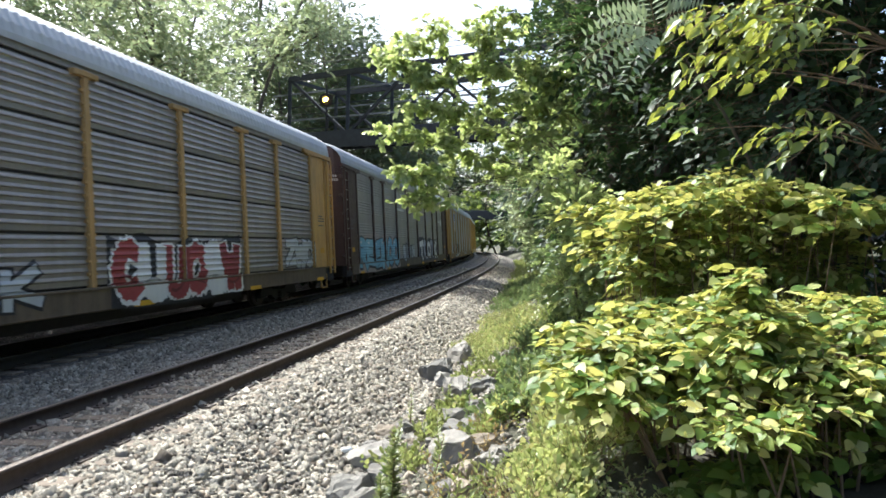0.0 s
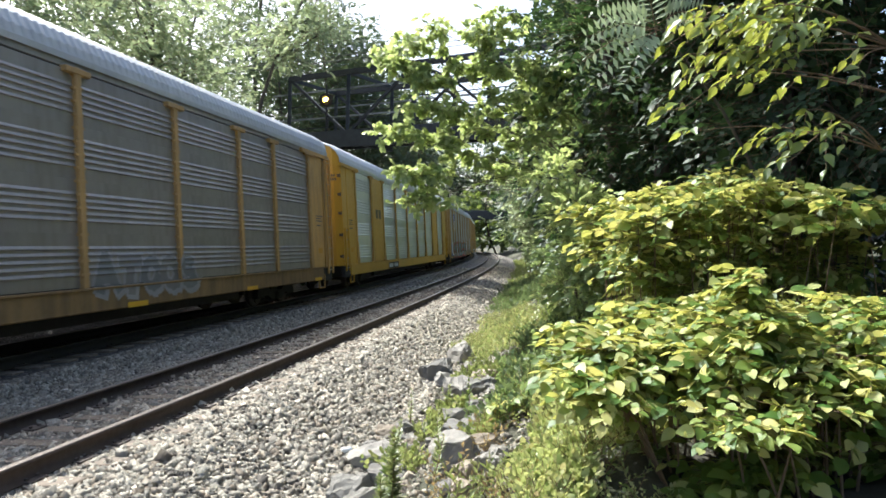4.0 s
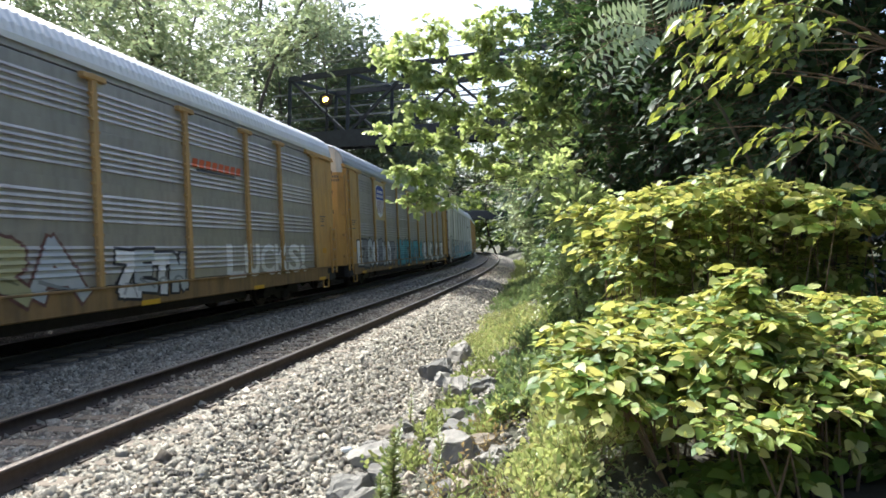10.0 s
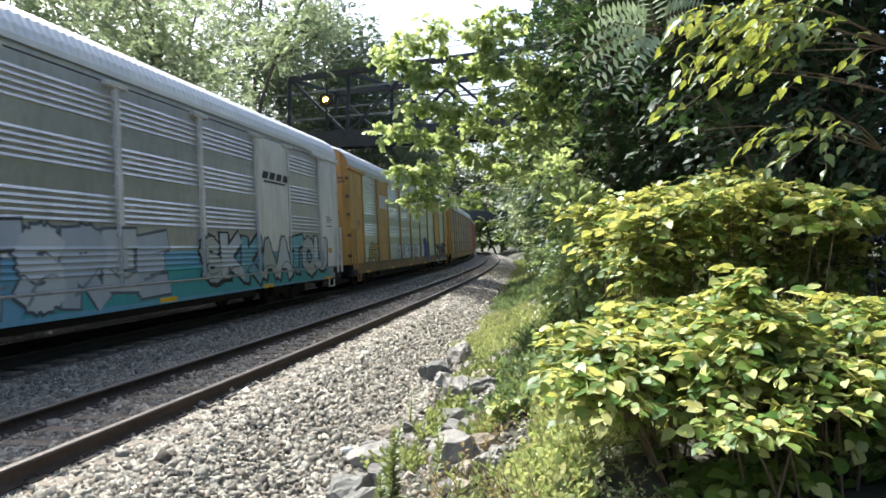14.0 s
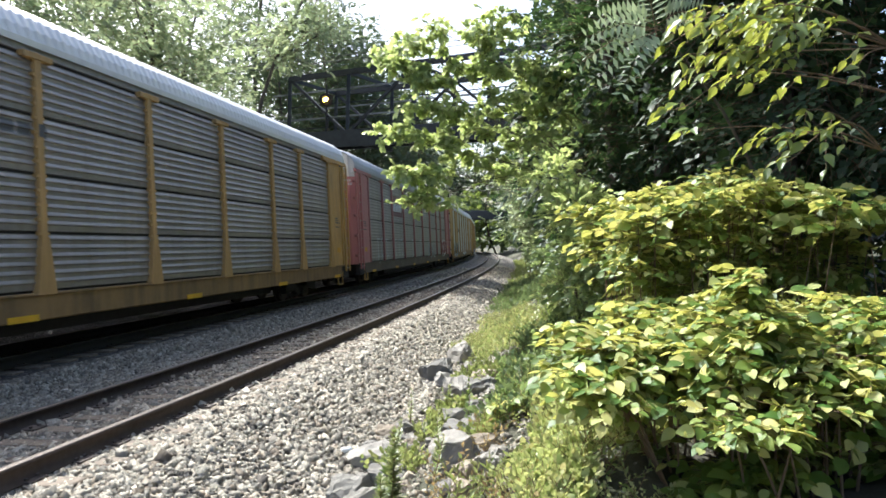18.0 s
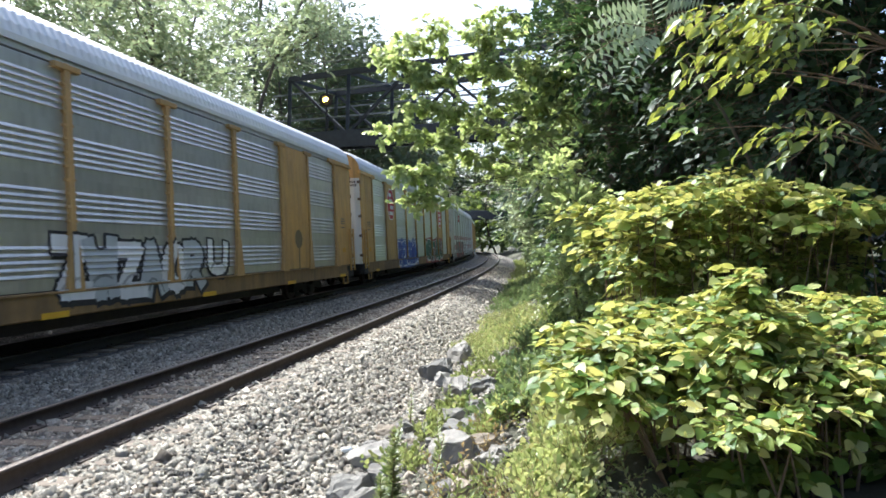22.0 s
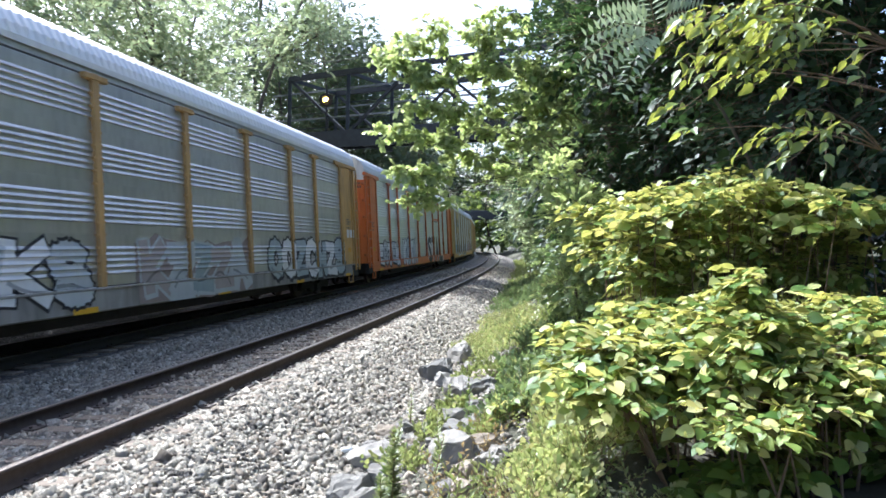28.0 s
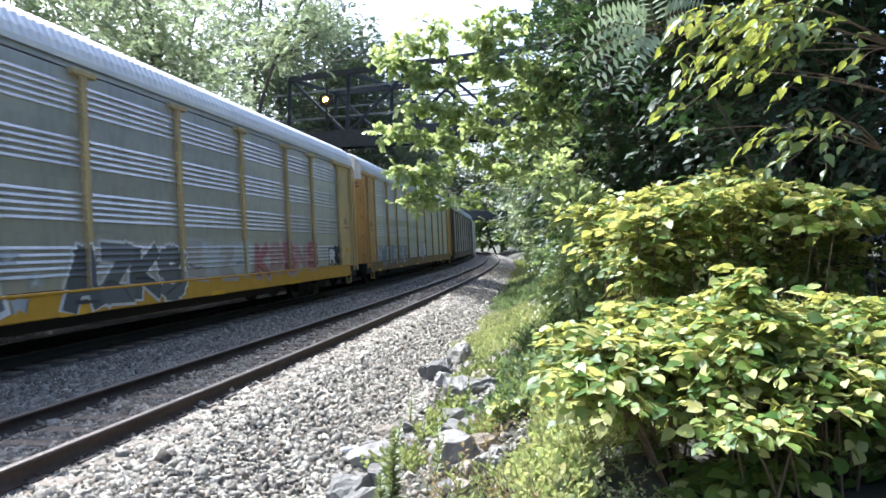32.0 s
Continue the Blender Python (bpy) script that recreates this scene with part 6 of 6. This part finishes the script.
# brush along the bank, into the distance
for i, (s0, r0, w, h) in enumerate(((13, 6.7, 1.1, 2.4), (17, 6.4, 1.1, 2.8), (22, 6.3, 1.3, 3.4), (28, 6.1, 1.5, 4.4), (35, 6.1, 1.7, 5.4), (43, 6.4, 2.0, 6.5), (52, 6.7, 2.4, 7.5), (63, 7.2, 2.8, 8.5), (76, 7.7, 3.0, 9.5), (92, 8.2, 3.4, 10.5), (110, 9.0, 4, 11.5), (130, 9.6, 4.6, 12.5), (155, 10.5, 5, 13), (185, 11, 6, 14), (180, -2 - 8, 5, 12), (215, 2, 6, 14), (230, 9, 7, 15))):
    x, y = track(s0, r0)
    g = float(ground_at(s0, r0))
    lobes = [((x + R.uniform(-0.3, 0.3) * w, y + R.uniform(-0.5, 0.5) * w, g + h * f), (w * q, w * q * 1.2, h * 0.22)) for f, q in ((0.25, 1.0), (0.5, 0.9), (0.78, 0.6))]
    tree("bank_shrub", "leafy sunlit shrub beside the track", (x, y, g), (x, y, g + h * 0.8), 0.05 + h * 0.008, lobes, 5200, 0.1 + 0.0022 * s0, BANK_LEAF if i < 5 else MAPLE if i % 2 else ELM, 50 + i, "simple", 0.35 + 0.004 * s0, 8, 0.25, "shrub", 0.004, "shrubs along the track")

for i, (x, y, h, w) in enumerate(((10.5, 34, 15, 3.6), (11, 48, 17, 4.2), (12, 66, 19, 5), (15, 88, 20, 6), (16, 112, 21, 7), (11, 136, 20, 7), (4, 150, 20, 7))):
    g = on_ground(x, y)[0]
    lobes = [((x + R.uniform(-0.4, 0.4) * w, y + R.uniform(-0.4, 0.4) * w, g + h * f), (w * q, w * q, h * 0.13)) for f, q in ((0.2, 0.8), (0.36, 1.0), (0.52, 1.0), (0.7, 0.85), (0.88, 0.55))]
    tree("woodland_tree", "tall leafy tree on the far bank of the line", (x, y, g), (x, y, g + h * 0.9), 0.22, lobes, 6000, 0.2 + 0.003 * y, ELM if i % 2 else SHADY, 120 + i, "simple", 1.0, 9, 0.2, twig=0.01, group="trees of the right bank")


for i, (s0, r0, w, h) in enumerate(((46, 4.9, 0.8, 1.9), (56, 4.9, 1.0, 2.2), (68, 5.0, 1.2, 2.5), (80, 5.2, 1.4, 2.8))):
    x, y = track(s0, r0)
    g = float(ground_at(s0, r0))
    tree("bank_shrub", "low green shrub at the edge of the ballast", (x, y, g), (x, y, g + h * 0.8), 0.05, [((x - 0.2 * w, y, g + h * 0.3), (w, w, h * 0.3)), ((x + 0.2 * w, y + 0.3, g + h * 0.7), (w * 0.7, w * 0.7, h * 0.25))], 2200, 0.17, BANK_LEAF, 170 + i, "simple", 0.4, 8, 0.25, "shrub", 0.004, "shrubs along the track")


def frond_tree():
    """Young tree of heaven: long compound leaves with paired leaflets."""
    rng = np.random.default_rng(17)
    t = tagged(new("sumac_tree"), "young tree with long feathery compound leaves", "tree")
    base = np.array((4.6, 8.6, on_ground(4.6, 8.6)[0]))
    t.location = Vector(base)
    hub = np.array((2.3, 7.3, 4.36)) - base
    s = Shape()
    limb(s, (0, 0, -0.2), hub, 0.035, 0.01, rng, 0.12, 8)
    part("trunk", s, BARK, t)
    # leaf tips about the hub, in plan and height
    for x, y, z in ((1.62, 7.2, 4.42), (1.44, 7.0, 4.16), (1.4, 7.1, 3.9), (1.54, 6.9, 3.7), (1.8, 6.9, 3.56), (2.05, 7.1, 4.78), (2.65, 7.1, 4.5)):
        o = hub + rng.normal(0, 0.03, 3)
        d = np.array((x, y, z)) - base - o
        long = float(np.linalg.norm(d))
        d /= long
        n = 10
        f = np.repeat(np.linspace(0.22, 1.0, n), 2)
        mid = o + d * long * f[:, None] + np.array([0, 0, 0.12]) * (long * np.sin(math.pi * f))[:, None]
        side = np.cross((0.26, 0.93, 0.1), d)
        side /= np.linalg.norm(side) + 1e-6
        sg = np.tile([1.0, -1.0], n)
        D = side * sg[:, None] + d * 0.4 + np.array([0, 0, -0.15])
        N = np.tile((-0.35, -0.5, 0.6), (2 * n, 1)) + rng.normal(0, 0.1, (2 * n, 3))
        fr = part("frond", npmesh("frond", *leaf_mesh(mid, D, N, 0.2 * (1.1 - 0.5 * f), "narrow"), smooth=True), FROND, t)
        part("leaf_stalk", Shape().tube([tuple(o), tuple(o + d * long * 0.5 + np.array([0, 0, 0.12]) * long), tuple(o + d * long)], [0.006, 0.004, 0.002], 4), TWIG, fr)


frond_tree()

# trees beyond the train
for i, (x, y, h, w) in enumerate(((-17, 22, 13, 4.0), (-21, 30, 16, 5), (-16.5, 33, 15, 4.2), (-15, 42, 16, 4.0), (-22, 45, 18, 5), (-14, 54, 18, 4.0), (-19, 60, 20, 5), (-10.5, 58, 19.0, 3.6), (-6.5, 62, 19, 4), (-2.5, 70, 19, 4), (-24, 24, 16, 5), (-13, 75, 20, 5), (-6, 84, 18, 5), (-30, 38, 20, 6), (-8, 90, 22, 6), (2, 150, 26, 6), (8.5, 140, 31, 6), (-9, 68, 22, 4.5), (-4.5, 76, 22, 5), (-5, 96, 19, 5), (8.6, 58, 10, 3), (7.6, 48, 9, 2.2))):
    g = on_ground(x, y)[0]
    lobes = [((x + R.uniform(-0.5, 0.5) * w, y + R.uniform(-0.5, 0.5) * w, g + h * f), (w * q, w * q, h * 0.1)) for f, q in ((0.3, 0.7), (0.42, 0.9), (0.55, 1.0), (0.68, 0.9), (0.8, 0.75), (0.93, 0.5))]
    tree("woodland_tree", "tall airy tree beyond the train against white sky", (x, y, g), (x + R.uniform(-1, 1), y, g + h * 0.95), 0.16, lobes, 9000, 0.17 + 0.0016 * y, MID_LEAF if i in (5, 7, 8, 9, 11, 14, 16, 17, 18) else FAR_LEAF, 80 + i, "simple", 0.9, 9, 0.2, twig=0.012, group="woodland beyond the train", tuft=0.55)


for i, (x, y, h, w) in enumerate(((-12.6, 64, 26, 3.6), (-10.4, 67, 22, 3.2), (-16.5, 62, 27, 4.0))):
    g = on_ground(x, y)[0]
    lobes = [((x + R.uniform(-0.5, 0.5) * w, y + R.uniform(-0.5, 0.5) * w, g + h * f), (w * q, w * q, h * 0.07)) for f, q in ((0.3, 0.9), (0.42, 0.9), (0.52, 1.0), (0.62, 0.9), (0.74, 0.8), (0.86, 0.7), (0.97, 0.5))]
    tree("woodland_tree", "tall dark tree behind the bridge with a bare trunk", (x, y, g), (x + R.uniform(-0.5, 0.5), y, g + h), 0.24, lobes, 8000, 0.27, MID_LEAF, 140 + i, "simple", 0.9, 9, 0.2, twig=0.012, group="woodland beyond the train", tuft=0.6)


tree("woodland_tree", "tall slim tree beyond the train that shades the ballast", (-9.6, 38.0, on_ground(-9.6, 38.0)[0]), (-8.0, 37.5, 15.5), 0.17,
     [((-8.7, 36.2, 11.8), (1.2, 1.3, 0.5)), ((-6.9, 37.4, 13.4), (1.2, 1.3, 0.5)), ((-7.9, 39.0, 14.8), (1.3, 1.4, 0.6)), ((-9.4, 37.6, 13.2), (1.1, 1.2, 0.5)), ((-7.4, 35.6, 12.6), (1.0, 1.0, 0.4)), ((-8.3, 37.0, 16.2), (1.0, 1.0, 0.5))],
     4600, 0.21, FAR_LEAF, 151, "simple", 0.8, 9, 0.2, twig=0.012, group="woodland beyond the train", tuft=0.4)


# ---------------------------------------------------------------- bridges
def beam(s, a, b, w, h):
    """A straight bar between two points, w wide and h deep."""
    a, b = Vector(a), Vector(b)
    d = (b - a).normalized()
    q = d.cross(Vector((0, 0, 1)) if abs(d.z) < 0.95 else Vector((0, 1, 0))).normalized()
    u = q.cross(d)
    pts = [p + q * (w / 2 * i) + u * (h / 2 * j) for p in (a, b) for i, j in ((-1, -1), (1, -1), (1, 1), (-1, 1))]
    s.add(pts, [(0, 1, 2, 3), (4, 5, 6, 7)] + [(i, (i + 1) % 4, 4 + (i + 1) % 4, 4 + i) for i in range(4)])
    return s


def truss_bridge():
    b = tagged(new("truss_bridge"), "black steel truss bridge crossing over the tracks", "bridge")
    start, run = Vector((-9.94, 42.35, 0)), Vector((0.86, -0.51, 0)).normalized()
    side = Vector((-run.y, run.x, 0))
    bay, n, low, high, deep = 4.7, 6, 8.0, 11.7, 4.5
    for w in (0, 1):
        o = start + side * deep * w
        P = lambda i, z: o + run * (bay * i) + Vector((0, 0, z))
        part("bottom_chord", beam(Shape(), P(-0.3, low), P(n, low), 0.3, 0.35), BRIDGE, b)
        part("top_chord", beam(Shape(), P(0, high), P(n, high), 0.28, 0.3), BRIDGE, b)
        for z in (low + 1.1, low + 2.75):
            part("handrail", beam(Shape(), P(-0.3, z), P(n, z), 0.06, 0.1), HANDRAIL, b, "weathered grey pipe rail")
        for z in (low + 0.5, low + 1.9):
            part("handrail", beam(Shape(), P(-0.3, z), P(n, z), 0.04, 0.05), BRIDGE, b)
        for i in range(n + 1):
            part("post", beam(Shape(), P(i, low), P(i, high), 0.2, 0.2), BRIDGE, b)
            if i < n:
                part("diagonal", beam(Shape(), P(i + (i % 2 == 0) * 0, high if i % 2 == 0 else low), P(i + 1, low if i % 2 == 0 else high), 0.16, 0.16), BRIDGE, b)
    for i in range(n + 1):
        p = start + run * bay * i
        part("floor_beam", beam(Shape(), p + Vector((0, 0, low - 0.25)), p + side * deep + Vector((0, 0, low - 0.25)), 0.3, 0.5), BRIDGE, b)
        part("top_strut", beam(Shape(), p + Vector((0, 0, high)), p + side * deep + Vector((0, 0, high)), 0.15, 0.2), BRIDGE, b)
    deck = Shape()
    beam(deck, start + side * deep / 2 + run * -2 + Vector((0, 0, low + 0.1)), start + side * deep / 2 + run * (bay * n + 1) + Vector((0, 0, low + 0.1)), deep + 0.4, 0.2)
    part("deck", deck, BRIDGE, b)
    gird = Shape()
    beam(gird, start - side * 0.3 + run * -2 + Vector((0, 0, low - 0.3)), start - side * 0.3 + run * (bay * n + 1) + Vector((0, 0, low - 0.3)), 0.25, 1.0)
    part("girder", gird, BRIDGE, b)
    for q in (-2.5, bay * n + 1.5):
        p = start + run * q
        ab = Shape()
        beam(ab, p + side * -0.8 + Vector((0, 0, 3.2)), p + side * (deep + 0.8) + Vector((0, 0, 3.2)), 1.6, 9.2)
        part("abutment", ab, CONCRETE, b, "stained concrete abutment")
    return b


truss_bridge()


def far_bridge():
    b = tagged(new("girder_bridge"), "dark plate girder bridge far down the line", "bridge")
    x, y = track(128, 0)
    for dy in (0, 4):
        part("girder", Shape().box(x - 14, x + 12, y + dy - 0.2, y + dy + 0.2, 5.6, 7.3, 0.05), BRIDGE, b)
    part("deck", Shape().box(x - 14, x + 12, y, y + 4, 6.6, 6.8), BRIDGE, b)
    for dx in (-10, 9):
        part("pier", Shape().box(x + dx - 0.6, x + dx + 0.6, y - 0.4, y + 4.4, -1.5, 5.6, 0.1), CONCRETE, b, "stained concrete pier")


far_bridge()


def signal():
    s = tagged(new("railway_signal"), "black signal head glowing amber on the bridge", "signal")
    s.location = Vector((-7.3, 40.4, 10.1))
    part("target", Shape().prism([(0.42 * math.cos(i * math.pi / 8), 0.42 * math.sin(i * math.pi / 8)) for i in range(16)], 0.05, 1, 0.0), DARK, s)
    part("lamp_housing", Shape().tube([(0, 0.05, 0), (0, 0.4, 0)], 0.2, 10), DARK, s)
    part("lens", Shape().tube([(0, -0.02, 0), (0, -0.06, 0)], [0.17, 0.14], 14), glow("amber_lens", (1.0, 0.55, 0.1), 12), s, "glowing amber lens")
    part("visor", Shape().tube([(0, -0.02, 0.0), (0, -0.3, 0.02)], 0.19, 12, False), DARK, s)
    part("mast", Shape().tube([(0, 0.2, -2.2), (0, 0.2, 0.7)], 0.05, 6), DARK, s)


signal()


def cable(points, label):
    """A thin cable sagging between two places."""
    a, b = (np.array(p) for p in points)
    line = [tuple(a + (b - a) * f - np.array([0, 0, 0.9 * f * (1 - f)])) for f in np.linspace(0, 1, 13)]
    tagged(part("overhead_cable", Shape().tube(line, 0.022, 5), DARK), label, "cable", "cables over the bridge")


for dz, dy in ((12.3, -0.4), (12.75, 0.2), (13.1, 1.4), (9.2, -0.6)):
    cable(((-18.0, 47.2 + dy, dz + 0.4), (16.0, 27.0 + dy, dz)), "thin black cable strung along the bridge")


# ---------------------------------------------------------------- rocks and weeds on the shoulder
def rock(name, label, place, size, material, seed, flat=0.6, turn_z=0.0):
    rng = np.random.default_rng(seed)
    b = bmesh.new()
    u = unit(rng.normal(size=(20, 3)))
    u = np.sign(u) * abs(u) ** 0.55
    pts = u / abs(u).max(1, keepdims=True) ** 0.5 * rng.uniform(0.72, 0.98, (20, 1)) * np.array([1.0, 0.75, flat])
    for p in pts:
        b.verts.new(p * size)
    bmesh.ops.convex_hull(b, input=b.verts[:])
    bmesh.ops.delete(b, geom=[v for v in b.verts if not v.link_faces], context="VERTS")
    bmesh.ops.triangulate(b, faces=b.faces[:])
    bmesh.ops.subdivide_edges(b, edges=b.edges[:], cuts=3, use_grid_fill=True)
    for v in b.verts:
        q = v.co / size + Vector((seed * 3.1, 0, 0))
        v.co *= 1 + 0.13 * noise.noise(q * 1.7) + 0.08 * noise.noise(q * 4.3) + 0.075 * noise.noise(q * 9) + 0.03 * noise.noise(q * 23)
        v.co.z += size * 0.04 * math.copysign(1, noise.noise(Vector((q.x * 3, q.y * 3, math.floor(q.z * 5)))))
    me = bpy.data.meshes.new(name)
    b.to_mesh(me)
    b.free()
    ob = part(name, me, material)
    ob.location, ob.rotation_euler = Vector(place), Euler((rng.uniform(-0.25, 0.25), rng.uniform(-0.25, 0.25), turn_z))
    return tagged(ob, label, "rock", "rocks at the edge of the ballast")


ROCKS = [(-0.73, 7.2, 0.23), (-0.84, 6.3, 0.2), (-0.5, 6.6, 0.2), (-0.62, 8.3, 0.15), (0.44, 13.6, 0.3), (-0.05, 11.7, 0.28), (0.13, 11.4, 0.24), (0.72, 9.7, 0.25), (0.62, 12.4, 0.2), (0.34, 9.6, 0.28), (0.58, 9.4, 0.24),
         (0.15, 6.2, 0.24), (0.24, 8.2, 0.17), (0.36, 7.1, 0.18), (0.5, 6.9, 0.15), (0.29, 5.7, 0.13), (0.5, 8.2, 0.16), (-0.62, 5.95, 0.17), (0.2, 7.4, 0.17), (0.25, 8.9, 0.12), (0.75, 9.0, 0.12),
         (0.35, 6.1, 0.13), (0.42, 5.75, 0.12), (0.22, 5.3, 0.12), (0.12, 5.4, 0.1), (0.5, 5.6, 0.1), (0.02, 6.0, 0.1), (0.46, 6.3, 0.15), (0.56, 6.0, 0.1), (-0.7, 6.7, 0.12), (-0.95, 6.6, 0.1), (-0.28, 6.0, 0.11), (-0.45, 8.6, 0.12)]
for i, (x, y, r) in enumerate(ROCKS):
    m = (ROCK, ROCK, ROCK, BROWN_ROCK)[i % 4] if i not in (4, 5, 7, 9, 11) else (BROWN_ROCK if i == 7 else ROCK)
    rock("rock", "angular grey rock at the edge of the ballast" if m == ROCK else "brownish broken rock among weeds", (x, y, on_ground(x, y)[0] + r * 0.42), r * 1.25, m, 300 + i, 0.8 if i in (4, 5, 7, 11) else 0.58, i * 1.3)
for i in range(46):
    s, r = R.uniform(6.2, 12.5), R.normal(3.75, 0.42)
    x, y = (float(q) for q in track(s, r))
    rock("rock", "small broken rock at the edge of the ballast", (x, y, on_ground(x, y)[0] + 0.015), R.uniform(0.05, 0.11), (ROCK, PALE_ROCK, ROCK, BROWN_ROCK, ROCK)[i % 5], 400 + i, 0.6, i * 2.1)
rock("rock", "small white rock beside the weeds", (0.7, 13.5, on_ground(0.7, 13.5)[0] + 0.08), 0.13, PALE_ROCK, 340)
can = tagged(new("drink_can"), "dented white drink can on the ballast", "can")
can.location, can.rotation_euler = Vector((-1.02, 7.45, on_ground(-1.02, 7.45)[0] + 0.05)), Euler((0.1, 1.5, 0.4))
part("can_body", Shape().tube([(0, 0, -0.06), (0, 0, -0.052), (0, 0, 0.048), (0, 0, 0.058)], [0.026, 0.033, 0.033, 0.026], 12), paint((0.78, 0.8, 0.8)), can)
part("can_lid", Shape().tube([(0, 0, 0.059), (0, 0, 0.061)], 0.026, 12), RAIL_TOP, can)


def stalk(label, x, y, h, seed, size=0.1, form="narrow", material=None, n=70):
    """A single upright weed with leaves all round its stem."""
    rng = np.random.default_rng(seed)
    g = on_ground(x, y)[0]
    t = tagged(new("tall_weed"), label, "weed", "weeds on the shoulder")
    t.location = Vector((x, y, g))
    tip = np.array([rng.normal(0, 0.05), rng.normal(0, 0.05), h])
    part("stem", Shape().tube([(0, 0, -0.02), tuple(tip * 0.5 + np.array([0.01, 0, 0])), tuple(tip)], [0.008, 0.006, 0.002], 5), TWIG, t)
    f = rng.uniform(0.12, 1.0, n)
    a = np.arange(n) * 2.4
    P = f[:, None] * tip
    D = np.c_[np.cos(a), np.sin(a), 0.4 + 0.5 * f]
    part("leaves", npmesh("leaves", *leaf_mesh(P, D, np.c_[-np.cos(a) * 0.3, -np.sin(a) * 0.3, np.ones(n)], size * (1.15 - 0.75 * f) * rng.uniform(0.7, 1.2, n), form)), material or WEED, t)
    return t


thicket("knotweed_shoot", "young knotweed with a few broad pale leaves", [((0.72, 6.9, on_ground(0.72, 6.9)[0]), (0.55 + 0.1 * i, 6.8 + 0.05 * i, on_ground(0.72, 6.9)[0] + 0.25 + 0.03 * i)) for i in range(4)], 0.13, KNOTWEED, 9, shoots=1, per=3, reach=0.16, thick=0.006, category="weed")
stalk("upright green weed with narrow leaves", -0.38, 5.55, 0.7, 1, 0.14, n=260, material=WEED)
stalk("smaller upright weed beside the rocks", -0.46, 5.35, 0.42, 2, 0.12, n=150, material=WEED)
stalk("leafy weed on the gravel edge", -0.05, 5.8, 0.5, 3, 0.1)
stalk("thin weed growing between rocks", 0.02, 6.0, 0.55, 4, 0.09, n=110)
for i in range(26):
    s, r = R.uniform(5, 30), R.uniform(3.2, 4.6)
    x, y = track(s, r)
    stalk("weed growing along the ballast edge", float(x), float(y), R.uniform(0.25, 0.6), 500 + i, 0.09, "narrow" if i % 2 else "simple", WEED if i % 3 else ELM, 60)


def undergrowth(label, s0, s1, r0, r1, n, h, size, material, seed, form="simple", gap=-0.12):
    """A carpet of small leafy shoots, with bare places where the clumps end."""
    rng = np.random.default_rng(seed)
    s = rng.uniform(s0, s1, n)
    r = rng.uniform(r0, r1, n)
    clump = np.array([noise.noise(Vector((a * 0.9, b * 1.3, seed))) for a, b in zip(s, r)])
    keep = clump > gap
    s, r, clump = s[keep], r[keep], clump[keep]
    O = np.c_[track(s, r), soil_at(s, r)]
    tall = h * (0.4 + np.clip(clump + 0.2, 0, 1) * 1.2)
    D = np.c_[rng.normal(0, 0.45, len(s)), rng.normal(0, 0.45, len(s)), np.ones(len(s))]
    P, LD, LN, S, ends = sprays(rng, O, D, tall, 8, size, 0.15, 0.9)
    t = tagged(part("undergrowth", npmesh("undergrowth", *leaf_mesh(P, LD, LN, S, form)), material), label, "weeds", kind="stuff")
    tagged(part("stems", npmesh("stems", *twigs_mesh(O, ends, 0.004)), TWIG, t))


undergrowth("low pale green weeds beside the ballast", 11.5, 22, 3.5, 5.2, 1500, 0.3, 0.04, WEED, 61)
undergrowth("fine yellow-green weeds on the edge of the ballast", 13.8, 21.5, 2.85, 4.4, 2600, 0.36, 0.035, LIGHT_WEED, 75, "simple", -0.3)
undergrowth("leafy yellow-green weeds behind the rocks", 13.2, 17, 3.3, 4.6, 700, 0.42, 0.05, LIGHT_WEED, 76, "ovate", -0.2)
undergrowth("dark leafy clumps between the rocks and the bush", 6.6, 12.5, 4.5, 5.4, 1200, 0.5, 0.06, BANK_LEAF, 77, "ovate", -0.1)
undergrowth("low weeds at the foot of the bushes", 2.5, 9, 4.9, 6.0, 1700, 0.3, 0.034, LIGHT_WEED, 62)
undergrowth("thin grassy stems at the foot of the bushes", 3, 9, 4.5, 5.8, 600, 0.4, 0.06, WEED, 72, "narrow")
undergrowth("leafy sunlit weeds before the knotweed", 3.6, 6.6, 5.02, 5.95, 1400, 0.34, 0.05, LIGHT_WEED, 73, "ovate")
undergrowth("dark green weeds spilling onto the ballast", 23, 37, 2.9, 4.9, 2400, 0.55, 0.075, BANK_LEAF, 74, "simple", -0.25)
undergrowth("green weeds along the bank", 10, 45, 4.9, 7.0, 3600, 0.5, 0.08, ELM, 63)
undergrowth("low weeds along the far ballast", 34, 90, 2.7, 5.0, 2800, 0.4, 0.11, WEED, 64)
undergrowth("scattered small weeds between the rocks", 6.4, 11.5, 3.45, 4.6, 1900, 0.34, 0.05, WEED, 66, "ovate", 0.06)
# Tall dark brush added so that no sun reaches the ground behind the cars.
undergrowth("dark brush added beyond the train to shade the ground there", -6, 70, -10.5, -7.0, 6500, 3.2, 0.32, SHADY, 67)
undergrowth("dry stalks and seed heads", 3, 7, 4.2, 5.2, 160, 0.4, 0.05, DRY, 65, "narrow")

motions()
